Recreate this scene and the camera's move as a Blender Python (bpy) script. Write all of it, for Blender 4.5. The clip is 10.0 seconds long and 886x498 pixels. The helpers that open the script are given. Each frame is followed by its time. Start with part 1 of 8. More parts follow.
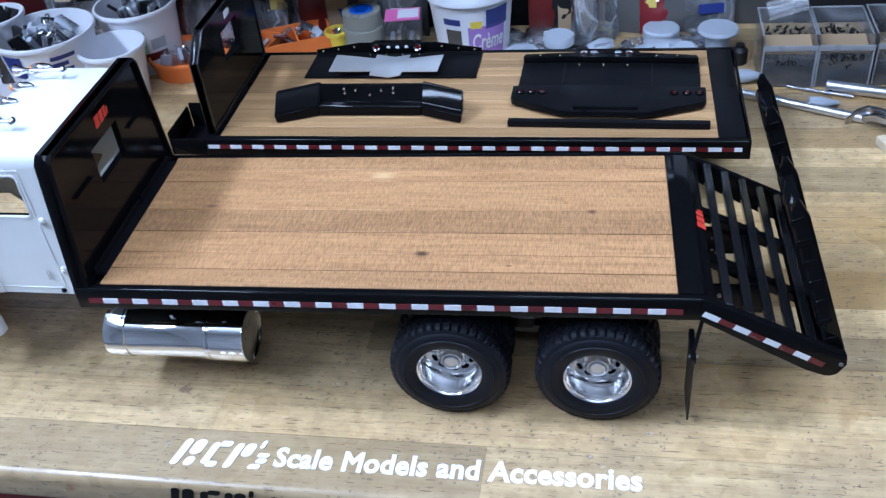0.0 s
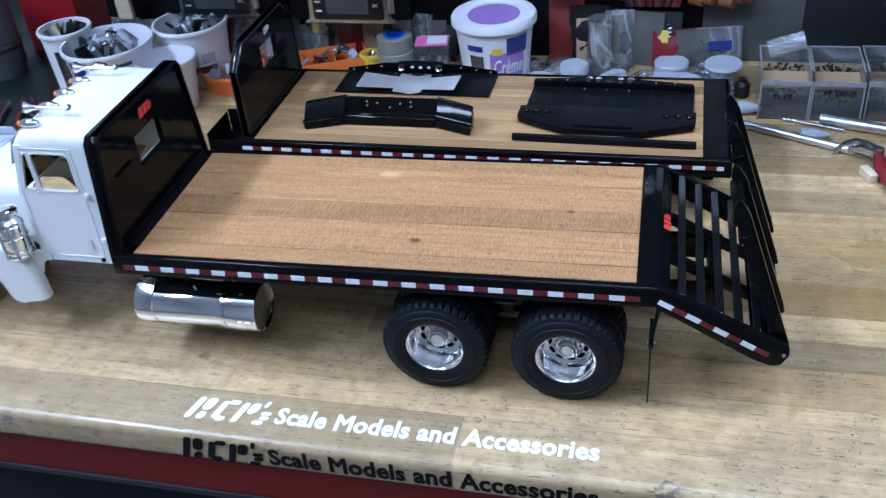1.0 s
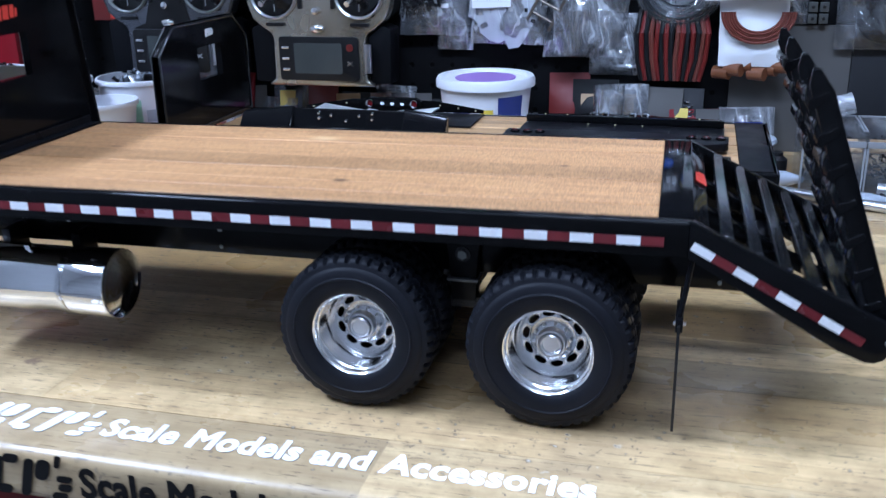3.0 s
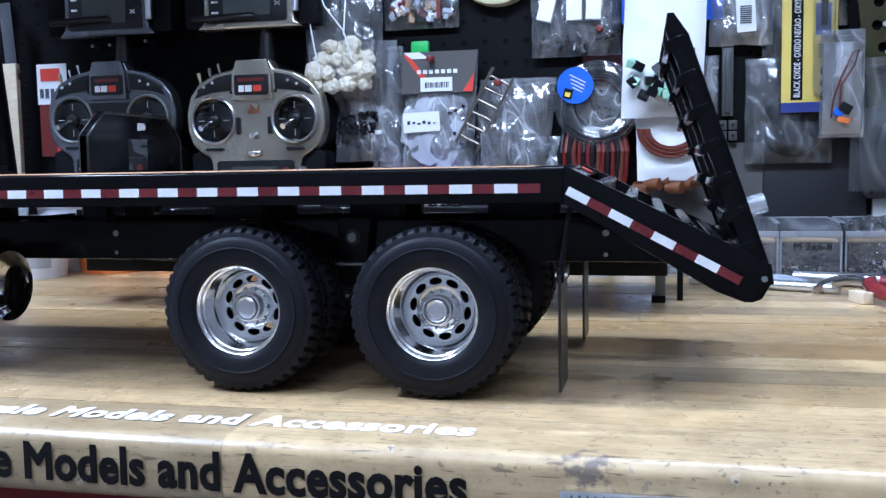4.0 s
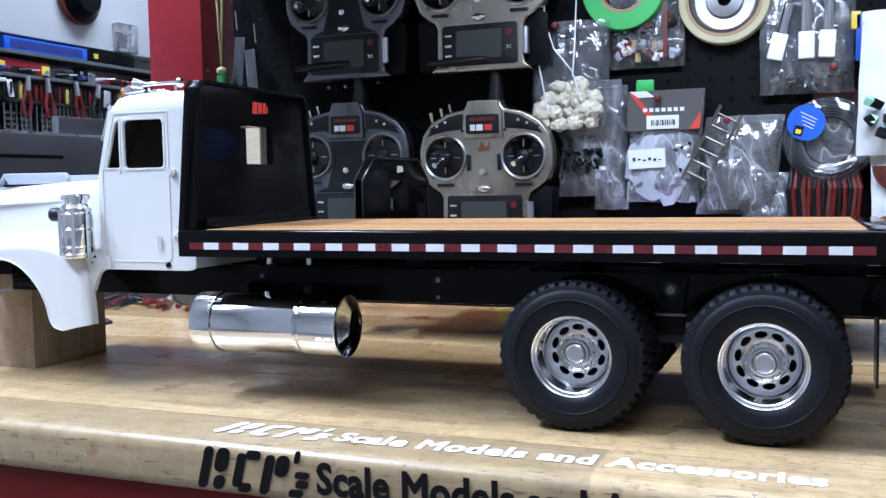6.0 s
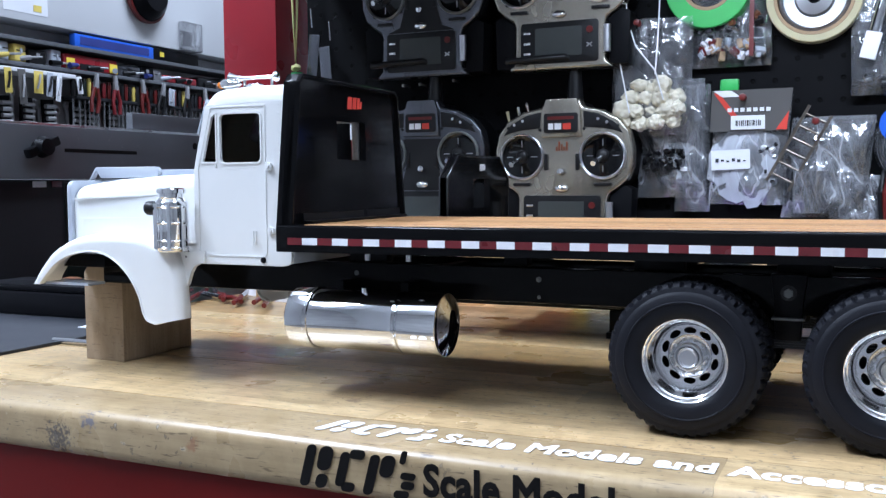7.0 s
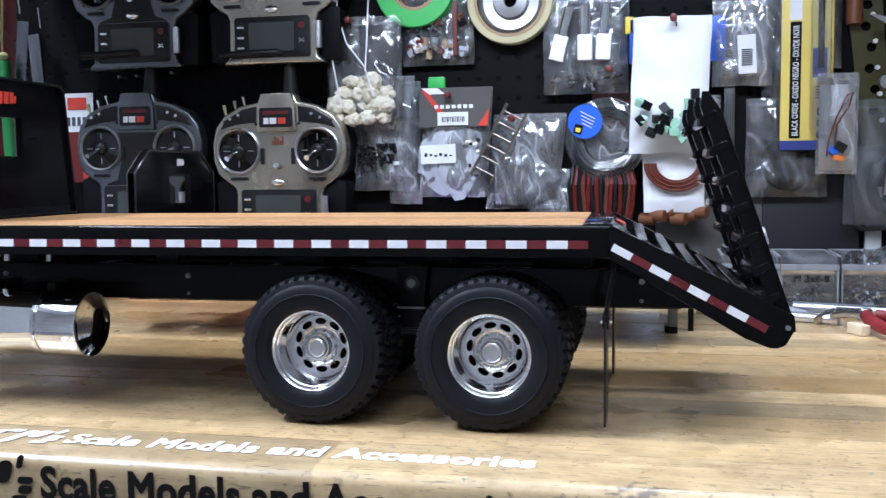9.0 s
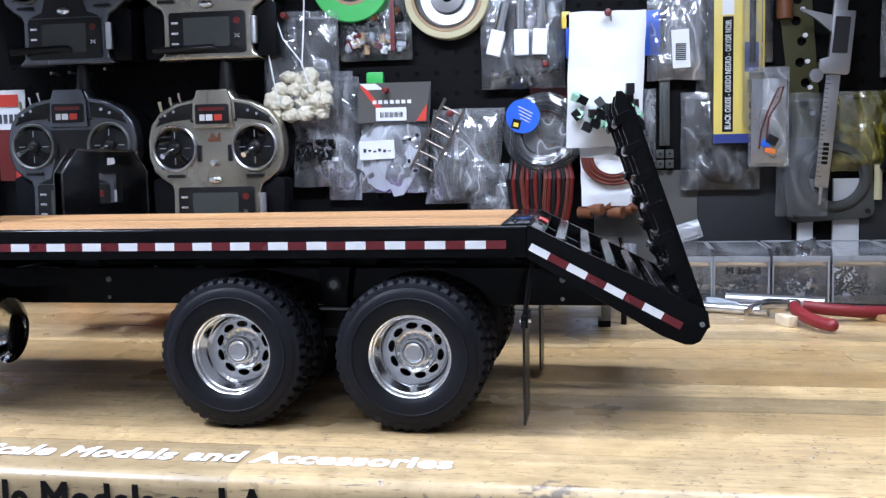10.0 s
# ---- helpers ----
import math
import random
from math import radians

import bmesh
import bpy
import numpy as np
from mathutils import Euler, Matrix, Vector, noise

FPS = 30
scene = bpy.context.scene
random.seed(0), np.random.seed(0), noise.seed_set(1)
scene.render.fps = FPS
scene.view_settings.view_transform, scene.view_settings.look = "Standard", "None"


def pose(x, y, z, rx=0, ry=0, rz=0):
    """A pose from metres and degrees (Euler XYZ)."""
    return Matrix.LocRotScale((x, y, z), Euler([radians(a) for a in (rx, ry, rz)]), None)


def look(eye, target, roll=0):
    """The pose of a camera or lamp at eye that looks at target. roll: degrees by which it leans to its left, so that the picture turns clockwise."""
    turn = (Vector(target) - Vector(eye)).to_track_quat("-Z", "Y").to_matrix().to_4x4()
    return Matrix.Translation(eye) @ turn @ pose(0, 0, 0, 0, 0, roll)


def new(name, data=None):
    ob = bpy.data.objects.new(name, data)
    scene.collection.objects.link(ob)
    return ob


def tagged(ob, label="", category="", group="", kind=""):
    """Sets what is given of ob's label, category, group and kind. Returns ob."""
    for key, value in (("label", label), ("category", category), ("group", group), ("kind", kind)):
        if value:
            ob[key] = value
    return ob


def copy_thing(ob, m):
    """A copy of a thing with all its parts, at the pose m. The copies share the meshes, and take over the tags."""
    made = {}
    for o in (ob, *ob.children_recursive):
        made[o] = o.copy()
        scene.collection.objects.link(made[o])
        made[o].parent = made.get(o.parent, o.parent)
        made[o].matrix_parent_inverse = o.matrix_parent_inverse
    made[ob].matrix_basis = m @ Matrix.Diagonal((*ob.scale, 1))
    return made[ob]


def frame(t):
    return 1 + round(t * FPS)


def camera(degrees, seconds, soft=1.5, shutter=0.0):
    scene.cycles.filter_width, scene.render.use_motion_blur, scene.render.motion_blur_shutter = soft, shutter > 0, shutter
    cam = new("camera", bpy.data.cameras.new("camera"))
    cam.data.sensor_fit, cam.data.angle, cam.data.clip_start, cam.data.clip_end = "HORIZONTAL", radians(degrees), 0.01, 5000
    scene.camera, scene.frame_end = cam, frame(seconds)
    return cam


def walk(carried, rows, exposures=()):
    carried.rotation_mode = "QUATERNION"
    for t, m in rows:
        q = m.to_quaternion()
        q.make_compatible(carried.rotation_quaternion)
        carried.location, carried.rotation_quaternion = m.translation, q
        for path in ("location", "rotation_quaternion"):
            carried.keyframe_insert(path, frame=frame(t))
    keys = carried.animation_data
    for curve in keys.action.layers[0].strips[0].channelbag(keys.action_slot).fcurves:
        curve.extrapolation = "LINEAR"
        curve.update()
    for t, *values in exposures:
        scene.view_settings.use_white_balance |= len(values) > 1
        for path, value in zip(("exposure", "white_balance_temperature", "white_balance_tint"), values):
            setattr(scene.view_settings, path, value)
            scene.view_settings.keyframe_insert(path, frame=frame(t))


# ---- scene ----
cam = camera(50.3, 10.0, 1.3, 0.22)
PATH = [
    (0, (0.112, -0.474, 0.53), (-0.232, 1.065, -0.699), -6.4),
    (0.5, (0.134, -0.491, 0.531), (-0.179, 1.083, -0.663), -7.9),
    (1, (0.176, -0.554, 0.543), (-0.28, 1.017, -0.607), -5.6),
    (1.5, (0.208, -0.565, 0.536), (-0.334, 0.956, -0.645), -3.4),
    (2, (0.232, -0.53, 0.55), (-0.345, 0.969, -0.641), -3.8),
    (2.2, (0.224, -0.536, 0.546), (-0.331, 0.985, -0.629), -3.6),
    (3.3, (0.165, -0.42, 0.142), (-0.309, 1.479, -0.266), -0.7),
    (3.5, (0.176, -0.431, 0.112), (-0.278, 1.497, -0.162), -0.6),
    (4, (0.22, -0.461, 0.118), (-0.236, 1.479, -0.058), -1.0),
    (4.5, (0.228, -0.483, 0.133), (-0.069, 1.487, -0.042), -0.5),
    (5, (0.185, -0.496, 0.141), (-0.125, 1.471, -0.047), -0.5),
    (5.5, (0.151, -0.517, 0.144), (-0.433, 1.388, -0.031), -1.1),
    (5.7, (0.143, -0.525, 0.146), (-0.537, 1.35, -0.013), -1.4),
    (6.8, (0.101, -0.538, 0.143), (-0.692, 1.294, 0.026), -0.4),
    (7, (0.095, -0.535, 0.143), (-0.73, 1.281, 0.006), -0.4),
    (7.5, (0.096, -0.533, 0.148), (-0.728, 1.281, -0.022), -0.5),
    (8, (0.12, -0.526, 0.147), (-0.622, 1.324, -0.006), -0.4),
    (8.5, (0.161, -0.522, 0.147), (-0.394, 1.392, -0.012), -0.6),
    (9, (0.191, -0.521, 0.146), (-0.225, 1.428, -0.014), -0.6),
    (9.5, (0.211, -0.519, 0.144), (-0.162, 1.44, -0.018), -1.2),
    (10, (0.212, -0.516, 0.151), (-0.116, 1.448, -0.029), -1.1),
]
EXPOSURES = [(0, 0.0, 5300, 18), (0.7, -0.05, 5280, 18), (1.5, -0.18, 5250, 19), (2.2, -0.08, 5250, 19), (3.3, 0.36, 5300, 19), (5.5, 0.5, 5700, 20), (7.5, 0.42, 6000, 18), (10, 0.55, 6150, 21)]
walk(cam, [(t, look(eye, target, roll)) for t, eye, target, roll in PATH], EXPOSURES)

# ---------- light and exposure ----------
# A closed workshop lit by ceiling tubes: one fixture over the left end of the bench, two more over the room.
world = bpy.data.worlds.new("workshop_air")
world.use_nodes = True
world.node_tree.nodes["Background"].inputs[0].default_value = (0.75, 0.85, 1.0, 1)
world.node_tree.nodes["Background"].inputs[1].default_value = 0.08
scene.world = world


def tube_light(name, x, y, z, long, wide, watts, colour, turn=0.0, tilt=0.0, spread=180):
    lamp = bpy.data.lights.new(name, "AREA")
    lamp.shape, lamp.size, lamp.size_y, lamp.energy, lamp.color = "RECTANGLE", wide, long, watts, colour
    lamp.spread = radians(spread)
    ob = new(name, lamp)
    ob.matrix_world = pose(x, y, z, 0, tilt, turn)
    return ob


COOL = (0.76, 0.89, 1.0)
tube_light("tube_light_left", -1.25, -0.62, 1.75, 1.2, 0.20, 30, COOL, 8, -26, 130)
tube_light("tube_light_over", 0.62, 0.06, 1.60, 1.2, 0.20, 15.5, COOL, 90, 0, 140)
# next lamp is unseen, aimed at the pegboard to brighten what hangs there
tube_light("tube_light_shelf", 0.10, 0.31, 0.494, 0.60, 0.05, 1.2, COOL, 90, -45, 92)
tube_light("tube_light_back", 0.2, -1.5, 1.9, 1.2, 0.3, 13, COOL, 90)
tube_light("tube_light_far", -1.1, 1.55, 1.75, 1.2, 0.3, 33, COOL, 0)
# unseen upward fill lamps, added to brighten the white ceiling that the chrome reflects
for lx, ly in ((-0.7, -1.0), (0.7, -1.0)):
    tube_light("tube_light_up", lx, ly, 1.55, 1.2, 0.12, 9, COOL, 90, 180)


# ---------- materials ----------
def nodes_of(name):
    m = bpy.data.materials.new(name)
    m.use_nodes = True
    nt = m.node_tree
    return m, nt, nt.nodes["Principled BSDF"]


def put(nt, kind, ins=None, operation="", data_type="", blend_type=""):
    n = nt.nodes.new(kind)
    if operation:
        n.operation = operation
    if data_type:
        n.data_type = data_type
    if blend_type:
        n.blend_type = blend_type
    for key, val in (ins or {}).items():
        if isinstance(val, bpy.types.NodeSocket):
            nt.links.new(val, n.inputs[key])
        else:
            n.inputs[key].default_value = val
    return n


def coords(nt, scale=(1, 1, 1), which="Object"):
    c = put(nt, "ShaderNodeTexCoord")
    mp = put(nt, "ShaderNodeMapping", ins={"Vector": c.outputs[which], "Scale": scale})
    return mp.outputs[0]


def world_coords(nt, scale=(1, 1, 1)):
    g = put(nt, "ShaderNodeNewGeometry")
    mp = put(nt, "ShaderNodeMapping", ins={"Vector": g.outputs["Position"], "Scale": scale})
    return mp.outputs[0]


def ramp(nt, fac, stops):
    r = put(nt, "ShaderNodeValToRGB", ins={"Fac": fac})
    el = r.color_ramp.elements
    while len(el) < len(stops):
        el.new(0.5)
    for e, (p, c) in zip(el, stops):
        e.position, e.color = p, (*c, 1) if len(c) == 3 else c
    return r.outputs[0]


def mix(nt, fac, a, b, mode="MIX"):
    n = put(nt, "ShaderNodeMix", data_type="RGBA", blend_type=mode)
    for key, val in ((0, fac), (6, a), (7, b)):
        if isinstance(val, bpy.types.NodeSocket):
            nt.links.new(val, n.inputs[key])
        else:
            n.inputs[key].default_value = (*val, 1) if isinstance(val, tuple) and len(val) == 3 else val
    return n.outputs[2]


def math_node(nt, op, a, b=0.0):
    n = put(nt, "ShaderNodeMath", operation=op, ins={0: a, 1: b})
    return n.outputs[0]


def bump(nt, bsdf, height, strength=0.2, dist=0.0005):
    b = put(nt, "ShaderNodeBump", ins={"Strength": strength, "Distance": dist, "Height": height})
    nt.links.new(b.outputs[0], bsdf.inputs["Normal"])


def paint(name, colour, rough=0.3, metal=0.0, coat=0.0, grain=120.0, relief=0.06, vary=0.06, spec=0.5, wear=0.0, sub=0.0):
    """A paint, plastic or metal with fine uneven tone, smudged gloss and slight relief."""
    m, nt, b = nodes_of(name)
    v = coords(nt)
    n1 = put(nt, "ShaderNodeTexNoise", ins={"Vector": v, "Scale": grain, "Detail": 4.0}).outputs[0]
    n2 = put(nt, "ShaderNodeTexNoise", ins={"Vector": v, "Scale": grain / 9, "Detail": 3.0}).outputs[0]
    dark, light = tuple(c * (1 - 2 * vary) for c in colour), tuple(min(1, c * (1 + 2 * vary)) for c in colour)
    col = mix(nt, ramp(nt, n2, [(0.3, (0, 0, 0)), (0.7, (1, 1, 1))]), dark, light)
    if wear:
        spots = ramp(nt, n1, [(0.66, (0, 0, 0)), (0.72, (wear, wear, wear))])
        col = mix(nt, spots, col, tuple(min(1, c * 1.6 + 0.08) for c in colour))
    nt.links.new(col, b.inputs["Base Color"])
    r = put(nt, "ShaderNodeMapRange", ins={"Value": n2, 1: 0.25, 2: 0.75, 3: rough * 0.75, 4: min(1, rough * 1.35)})
    nt.links.new(r.outputs[0], b.inputs["Roughness"])
    b.inputs["Metallic"].default_value = metal
    b.inputs["Specular IOR Level"].default_value = spec
    if coat:
        b.inputs["Coat Weight"].default_value, b.inputs["Coat Roughness"].default_value = coat, 0.04
    if sub:
        b.inputs["Subsurface Weight"].default_value, b.inputs["Subsurface Radius"].default_value = sub, (0.004, 0.004, 0.004)
    bump(nt, b, n1, relief)
    return m


def wood(name, light, dark, rough, stretch=(3, 60, 60), vary=0.35, saw=0.0, dirt=0.0, knots=(), stains=(), coat=0.0, relief=0.12, hue=0.0, worn=0.0):
    """Boards with grain along x, a tone of their own for each board, and optional saw marks across, dirt specks and knots."""
    m, nt, b = nodes_of(name)
    info = put(nt, "ShaderNodeObjectInfo")
    g = put(nt, "ShaderNodeNewGeometry")
    shift = put(nt, "ShaderNodeVectorMath", operation="SCALE", ins={0: (3.1, 7.7, 5.3), "Scale": math_node(nt, "MULTIPLY", info.outputs["Random"], 9.0)})
    pos = put(nt, "ShaderNodeVectorMath", operation="ADD", ins={0: g.outputs["Position"], 1: shift.outputs[0]})
    v = put(nt, "ShaderNodeMapping", ins={"Vector": pos.outputs[0], "Scale": stretch}).outputs[0]
    warp = put(nt, "ShaderNodeTexNoise", ins={"Vector": v, "Scale": 1.3, "Detail": 5.0, "Roughness": 0.6, "Distortion": 1.2}).outputs[0]
    vf = put(nt, "ShaderNodeMapping", ins={"Vector": pos.outputs[0], "Scale": (stretch[0] * 4, stretch[1] * 7, stretch[2] * 7)}).outputs[0]
    fine = put(nt, "ShaderNodeTexNoise", ins={"Vector": vf, "Scale": 1.0, "Detail": 4.0}).outputs[0]
    grain = mix(nt, 0.36 if dirt > 0.5 else 0.4, warp, fine)
    col = mix(nt, ramp(nt, grain, [(0.36, (0, 0, 0)), (0.64, (1, 1, 1))]), dark, light)
    tone = math_node(nt, "ADD", math_node(nt, "MULTIPLY", info.outputs["Random"], vary), 1 - vary * 0.6)
    col = mix(nt, 1.0, col, tone, "MULTIPLY")
    if hue:
        odd = math_node(nt, "FRACT", math_node(nt, "MULTIPLY", info.outputs["Random"], 17.3))
        col = mix(nt, math_node(nt, "MULTIPLY", ramp(nt, odd, [(0.45, (0, 0, 0)), (1.0, (1, 1, 1))]), hue), col, mix(nt, grain, (0.30, 0.15, 0.045), (0.54, 0.32, 0.105)))
    if worn:
        place = put(nt, "ShaderNodeSeparateXYZ", ins={0: g.outputs["Position"]})
        blot = put(nt, "ShaderNodeTexNoise", ins={"Vector": g.outputs["Position"], "Scale": 7.0, "Detail": 5.0}).outputs[0]
        edge = put(nt, "ShaderNodeMapRange", ins={"Value": math_node(nt, "ADD", place.outputs[1], math_node(nt, "MULTIPLY", math_node(nt, "SUBTRACT", blot, 0.5), 0.25)), 1: 0.16, 2: -0.08, 3: 0.0, 4: worn}).outputs[0]
        col = mix(nt, edge, col, (0.50, 0.385, 0.24))
    rough_in, height = rough, grain
    if saw:
        vs = put(nt, "ShaderNodeMapping", ins={"Vector": pos.outputs[0], "Scale": (1200, 170, 1)}).outputs[0]
        marks = put(nt, "ShaderNodeTexNoise", ins={"Vector": vs, "Scale": 1.0, "Detail": 2.0}).outputs[0]
        lines = ramp(nt, marks, [(0.35, (0, 0, 0)), (0.65, (1, 1, 1))])
        col = mix(nt, saw, col, mix(nt, lines, tuple(c * 0.6 for c in dark), tuple(min(1, c * 1.25) for c in light)))
        height = mix(nt, 0.45, grain, lines)
    if dirt:
        d1 = put(nt, "ShaderNodeTexNoise", ins={"Vector": g.outputs["Position"], "Scale": 190.0, "Detail": 2.0}).outputs[0]
        d2 = put(nt, "ShaderNodeTexNoise", ins={"Vector": g.outputs["Position"], "Scale": 11.0, "Detail": 6.0}).outputs[0]
        wob = put(nt, "ShaderNodeTexNoise", ins={"Vector": g.outputs["Position"], "Scale": 330.0, "Detail": 2.0}).outputs["Color"]
        wv = put(nt, "ShaderNodeVectorMath", operation="SCALE", ins={0: wob, "Scale": 0.006})
        pv = put(nt, "ShaderNodeVectorMath", operation="ADD", ins={0: g.outputs["Position"], 1: wv.outputs[0]})
        d3 = put(nt, "ShaderNodeTexVoronoi", ins={"Vector": pv.outputs[0], "Scale": 150.0, "Randomness": 1.0}).outputs["Distance"]
        wide = ramp(nt, d2, [(0.42, (0, 0, 0)), (0.72, (1, 1, 1))])
        mid = put(nt, "ShaderNodeTexNoise", ins={"Vector": g.outputs["Position"], "Scale": 48.0, "Detail": 5.0, "Roughness": 0.65}).outputs[0]
        col = mix(nt, math_node(nt, "MULTIPLY", ramp(nt, mid, [(0.42, (0, 0, 0)), (0.72, (1, 1, 1))]), 0.55 * dirt), col, (0.24, 0.16, 0.075))
        col = mix(nt, math_node(nt, "MULTIPLY", wide, 0.3 * dirt), col, (0.17, 0.115, 0.06))
        specks = math_node(nt, "MULTIPLY", ramp(nt, d1, [(0.64, (0, 0, 0)), (0.70, (1, 1, 1))]), ramp(nt, d2, [(0.44, (0, 0, 0)), (0.56, (1, 1, 1))]))
        col = mix(nt, math_node(nt, "MULTIPLY", specks, 0.65 * dirt), col, (0.06, 0.05, 0.04))
        dots = math_node(nt, "MULTIPLY", ramp(nt, d3, [(0.09, (1, 1, 1)), (0.16, (0, 0, 0))]), ramp(nt, d2, [(0.43, (0, 0, 0)), (0.55, (1, 1, 1))]))
        col = mix(nt, math_node(nt, "MULTIPLY", dots, 0.75 * dirt), col, (0.07, 0.055, 0.045))
        pits = put(nt, "ShaderNodeTexVoronoi", ins={"Vector": pv.outputs[0], "Scale": 58.0, "Randomness": 1.0}).outputs["Distance"]
        old = ramp(nt, d2, [(0.46, (0, 0, 0)), (0.56, (1, 1, 1))])
        col = mix(nt, math_node(nt, "MULTIPLY", math_node(nt, "MULTIPLY", ramp(nt, pits, [(0.08, (1, 1, 1)), (0.13, (0, 0, 0))]), old), 0.45 * dirt), col, (0.66, 0.58, 0.46))
        col = mix(nt, math_node(nt, "MULTIPLY", math_node(nt, "MULTIPLY", ramp(nt, pits, [(0.05, (1, 1, 1)), (0.08, (0, 0, 0))]), old), 0.8 * dirt), col, (0.05, 0.045, 0.05))
        vl = put(nt, "ShaderNodeMapping", ins={"Vector": pos.outputs[0], "Scale": (70, 620, 620)}).outputs[0]
        flecks = put(nt, "ShaderNodeTexNoise", ins={"Vector": vl, "Scale": 1.0, "Detail": 2.0}).outputs[0]
        col = mix(nt, math_node(nt, "MULTIPLY", ramp(nt, flecks, [(0.62, (0, 0, 0)), (0.71, (1, 1, 1))]), 0.7 * dirt), col, (0.09, 0.06, 0.035))
        chalk = put(nt, "ShaderNodeTexNoise", ins={"Vector": g.outputs["Position"], "Scale": 190.0, "Detail": 2.0}).outputs[0]
        pale = math_node(nt, "MULTIPLY", ramp(nt, chalk, [(0.70, (0, 0, 0)), (0.76, (1, 1, 1))]), ramp(nt, d2, [(0.5, (0, 0, 0)), (0.6, (1, 1, 1))]))
        col = mix(nt, math_node(nt, "MULTIPLY", pale, 0.5 * dirt), col, (0.7, 0.66, 0.58))
        rough_in = put(nt, "ShaderNodeMapRange", ins={"Value": wide, 3: rough * 0.85, 4: min(1, rough * 1.7)}).outputs[0]
    for kx, ky, kr, kc, lng in knots:
        off = put(nt, "ShaderNodeVectorMath", operation="SUBTRACT", ins={0: g.outputs["Position"], 1: (kx, ky, 0)})
        sq = put(nt, "ShaderNodeVectorMath", operation="MULTIPLY", ins={0: off.outputs[0], 1: (1 / lng, 1, 0)})
        ln = put(nt, "ShaderNodeVectorMath", operation="LENGTH", ins={0: sq.outputs[0]})
        rr = math_node(nt, "ADD", math_node(nt, "DIVIDE", ln.outputs["Value"], kr), math_node(nt, "MULTIPLY", math_node(nt, "SUBTRACT", fine, 0.5), 1.2))
        col = mix(nt, ramp(nt, rr, [(0.35, (0.9, 0.9, 0.9)), (1.0, (0, 0, 0))]), col, kc)
    for sp, sr, sc, ss in stains:
        off = put(nt, "ShaderNodeVectorMath", operation="SUBTRACT", ins={0: g.outputs["Position"], 1: sp})
        ln = put(nt, "ShaderNodeVectorMath", operation="LENGTH", ins={0: off.outputs[0]})
        sn = put(nt, "ShaderNodeTexNoise", ins={"Vector": g.outputs["Position"], "Scale": ss, "Detail": 4.0}).outputs[0]
        rr = math_node(nt, "ADD", math_node(nt, "DIVIDE", ln.outputs["Value"], sr), math_node(nt, "MULTIPLY", math_node(nt, "SUBTRACT", sn, 0.5), 3.4))
        col = mix(nt, ramp(nt, rr, [(0.35, (0.75, 0.75, 0.75)), (0.85, (0, 0, 0))]), col, sc)
    nt.links.new(col, b.inputs["Base Color"])
    if isinstance(rough_in, float):
        b.inputs["Roughness"].default_value = rough_in
    else:
        nt.links.new(rough_in, b.inputs["Roughness"])
    if coat:
        b.inputs["Coat Weight"].default_value, b.inputs["Coat Roughness"].default_value = coat, 0.22
    bump(nt, b, height, relief, 0.0008)
    return m


def film(name, clear=0.72, tint=(0.9, 0.93, 0.97), crinkle=55.0, rough=0.12, strength=0.8, shine=1.8):
    """Thin clear plastic: mostly see-through, glossy, its sharp creases painted whiter in place of glints."""
    m, nt, b = nodes_of(name)
    out = nt.nodes["Material Output"]
    v = coords(nt, (1, 1, 0.55))
    heights = []
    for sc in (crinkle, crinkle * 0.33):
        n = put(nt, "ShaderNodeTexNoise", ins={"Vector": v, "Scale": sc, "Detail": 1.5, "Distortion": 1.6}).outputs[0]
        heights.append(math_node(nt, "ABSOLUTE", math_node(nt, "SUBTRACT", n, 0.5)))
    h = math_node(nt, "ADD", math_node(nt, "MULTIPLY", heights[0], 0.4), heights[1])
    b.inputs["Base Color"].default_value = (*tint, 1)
    b.inputs["Roughness"].default_value = rough
    b.inputs["IOR"].default_value = 1.7
    bump(nt, b, h, strength, 0.008)
    tr = put(nt, "ShaderNodeBsdfTransparent", ins={"Color": (0.97, 0.98, 1.0, 1)})
    # crease lines turn opaque white here, as painted glints
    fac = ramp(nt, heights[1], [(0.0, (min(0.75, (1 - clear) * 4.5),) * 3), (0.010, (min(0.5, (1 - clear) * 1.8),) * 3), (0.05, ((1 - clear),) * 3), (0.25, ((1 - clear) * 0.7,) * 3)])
    gl = put(nt, "ShaderNodeBsdfGlossy", ins={"Roughness": rough, "Color": (1, 1, 1, 1)})
    bn = put(nt, "ShaderNodeBump", ins={"Strength": strength, "Distance": 0.013, "Height": h})
    nt.links.new(bn.outputs[0], gl.inputs["Normal"])
    fr = put(nt, "ShaderNodeFresnel", ins={"IOR": 1.6})
    nt.links.new(bn.outputs[0], fr.inputs["Normal"])
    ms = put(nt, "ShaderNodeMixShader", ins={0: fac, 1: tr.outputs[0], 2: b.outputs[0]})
    m2 = put(nt, "ShaderNodeMixShader", ins={0: math_node(nt, "MULTIPLY", fr.outputs[0], shine), 1: ms.outputs[0], 2: gl.outputs[0]})
    nt.links.new(m2.outputs[0], out.inputs["Surface"])
    return m


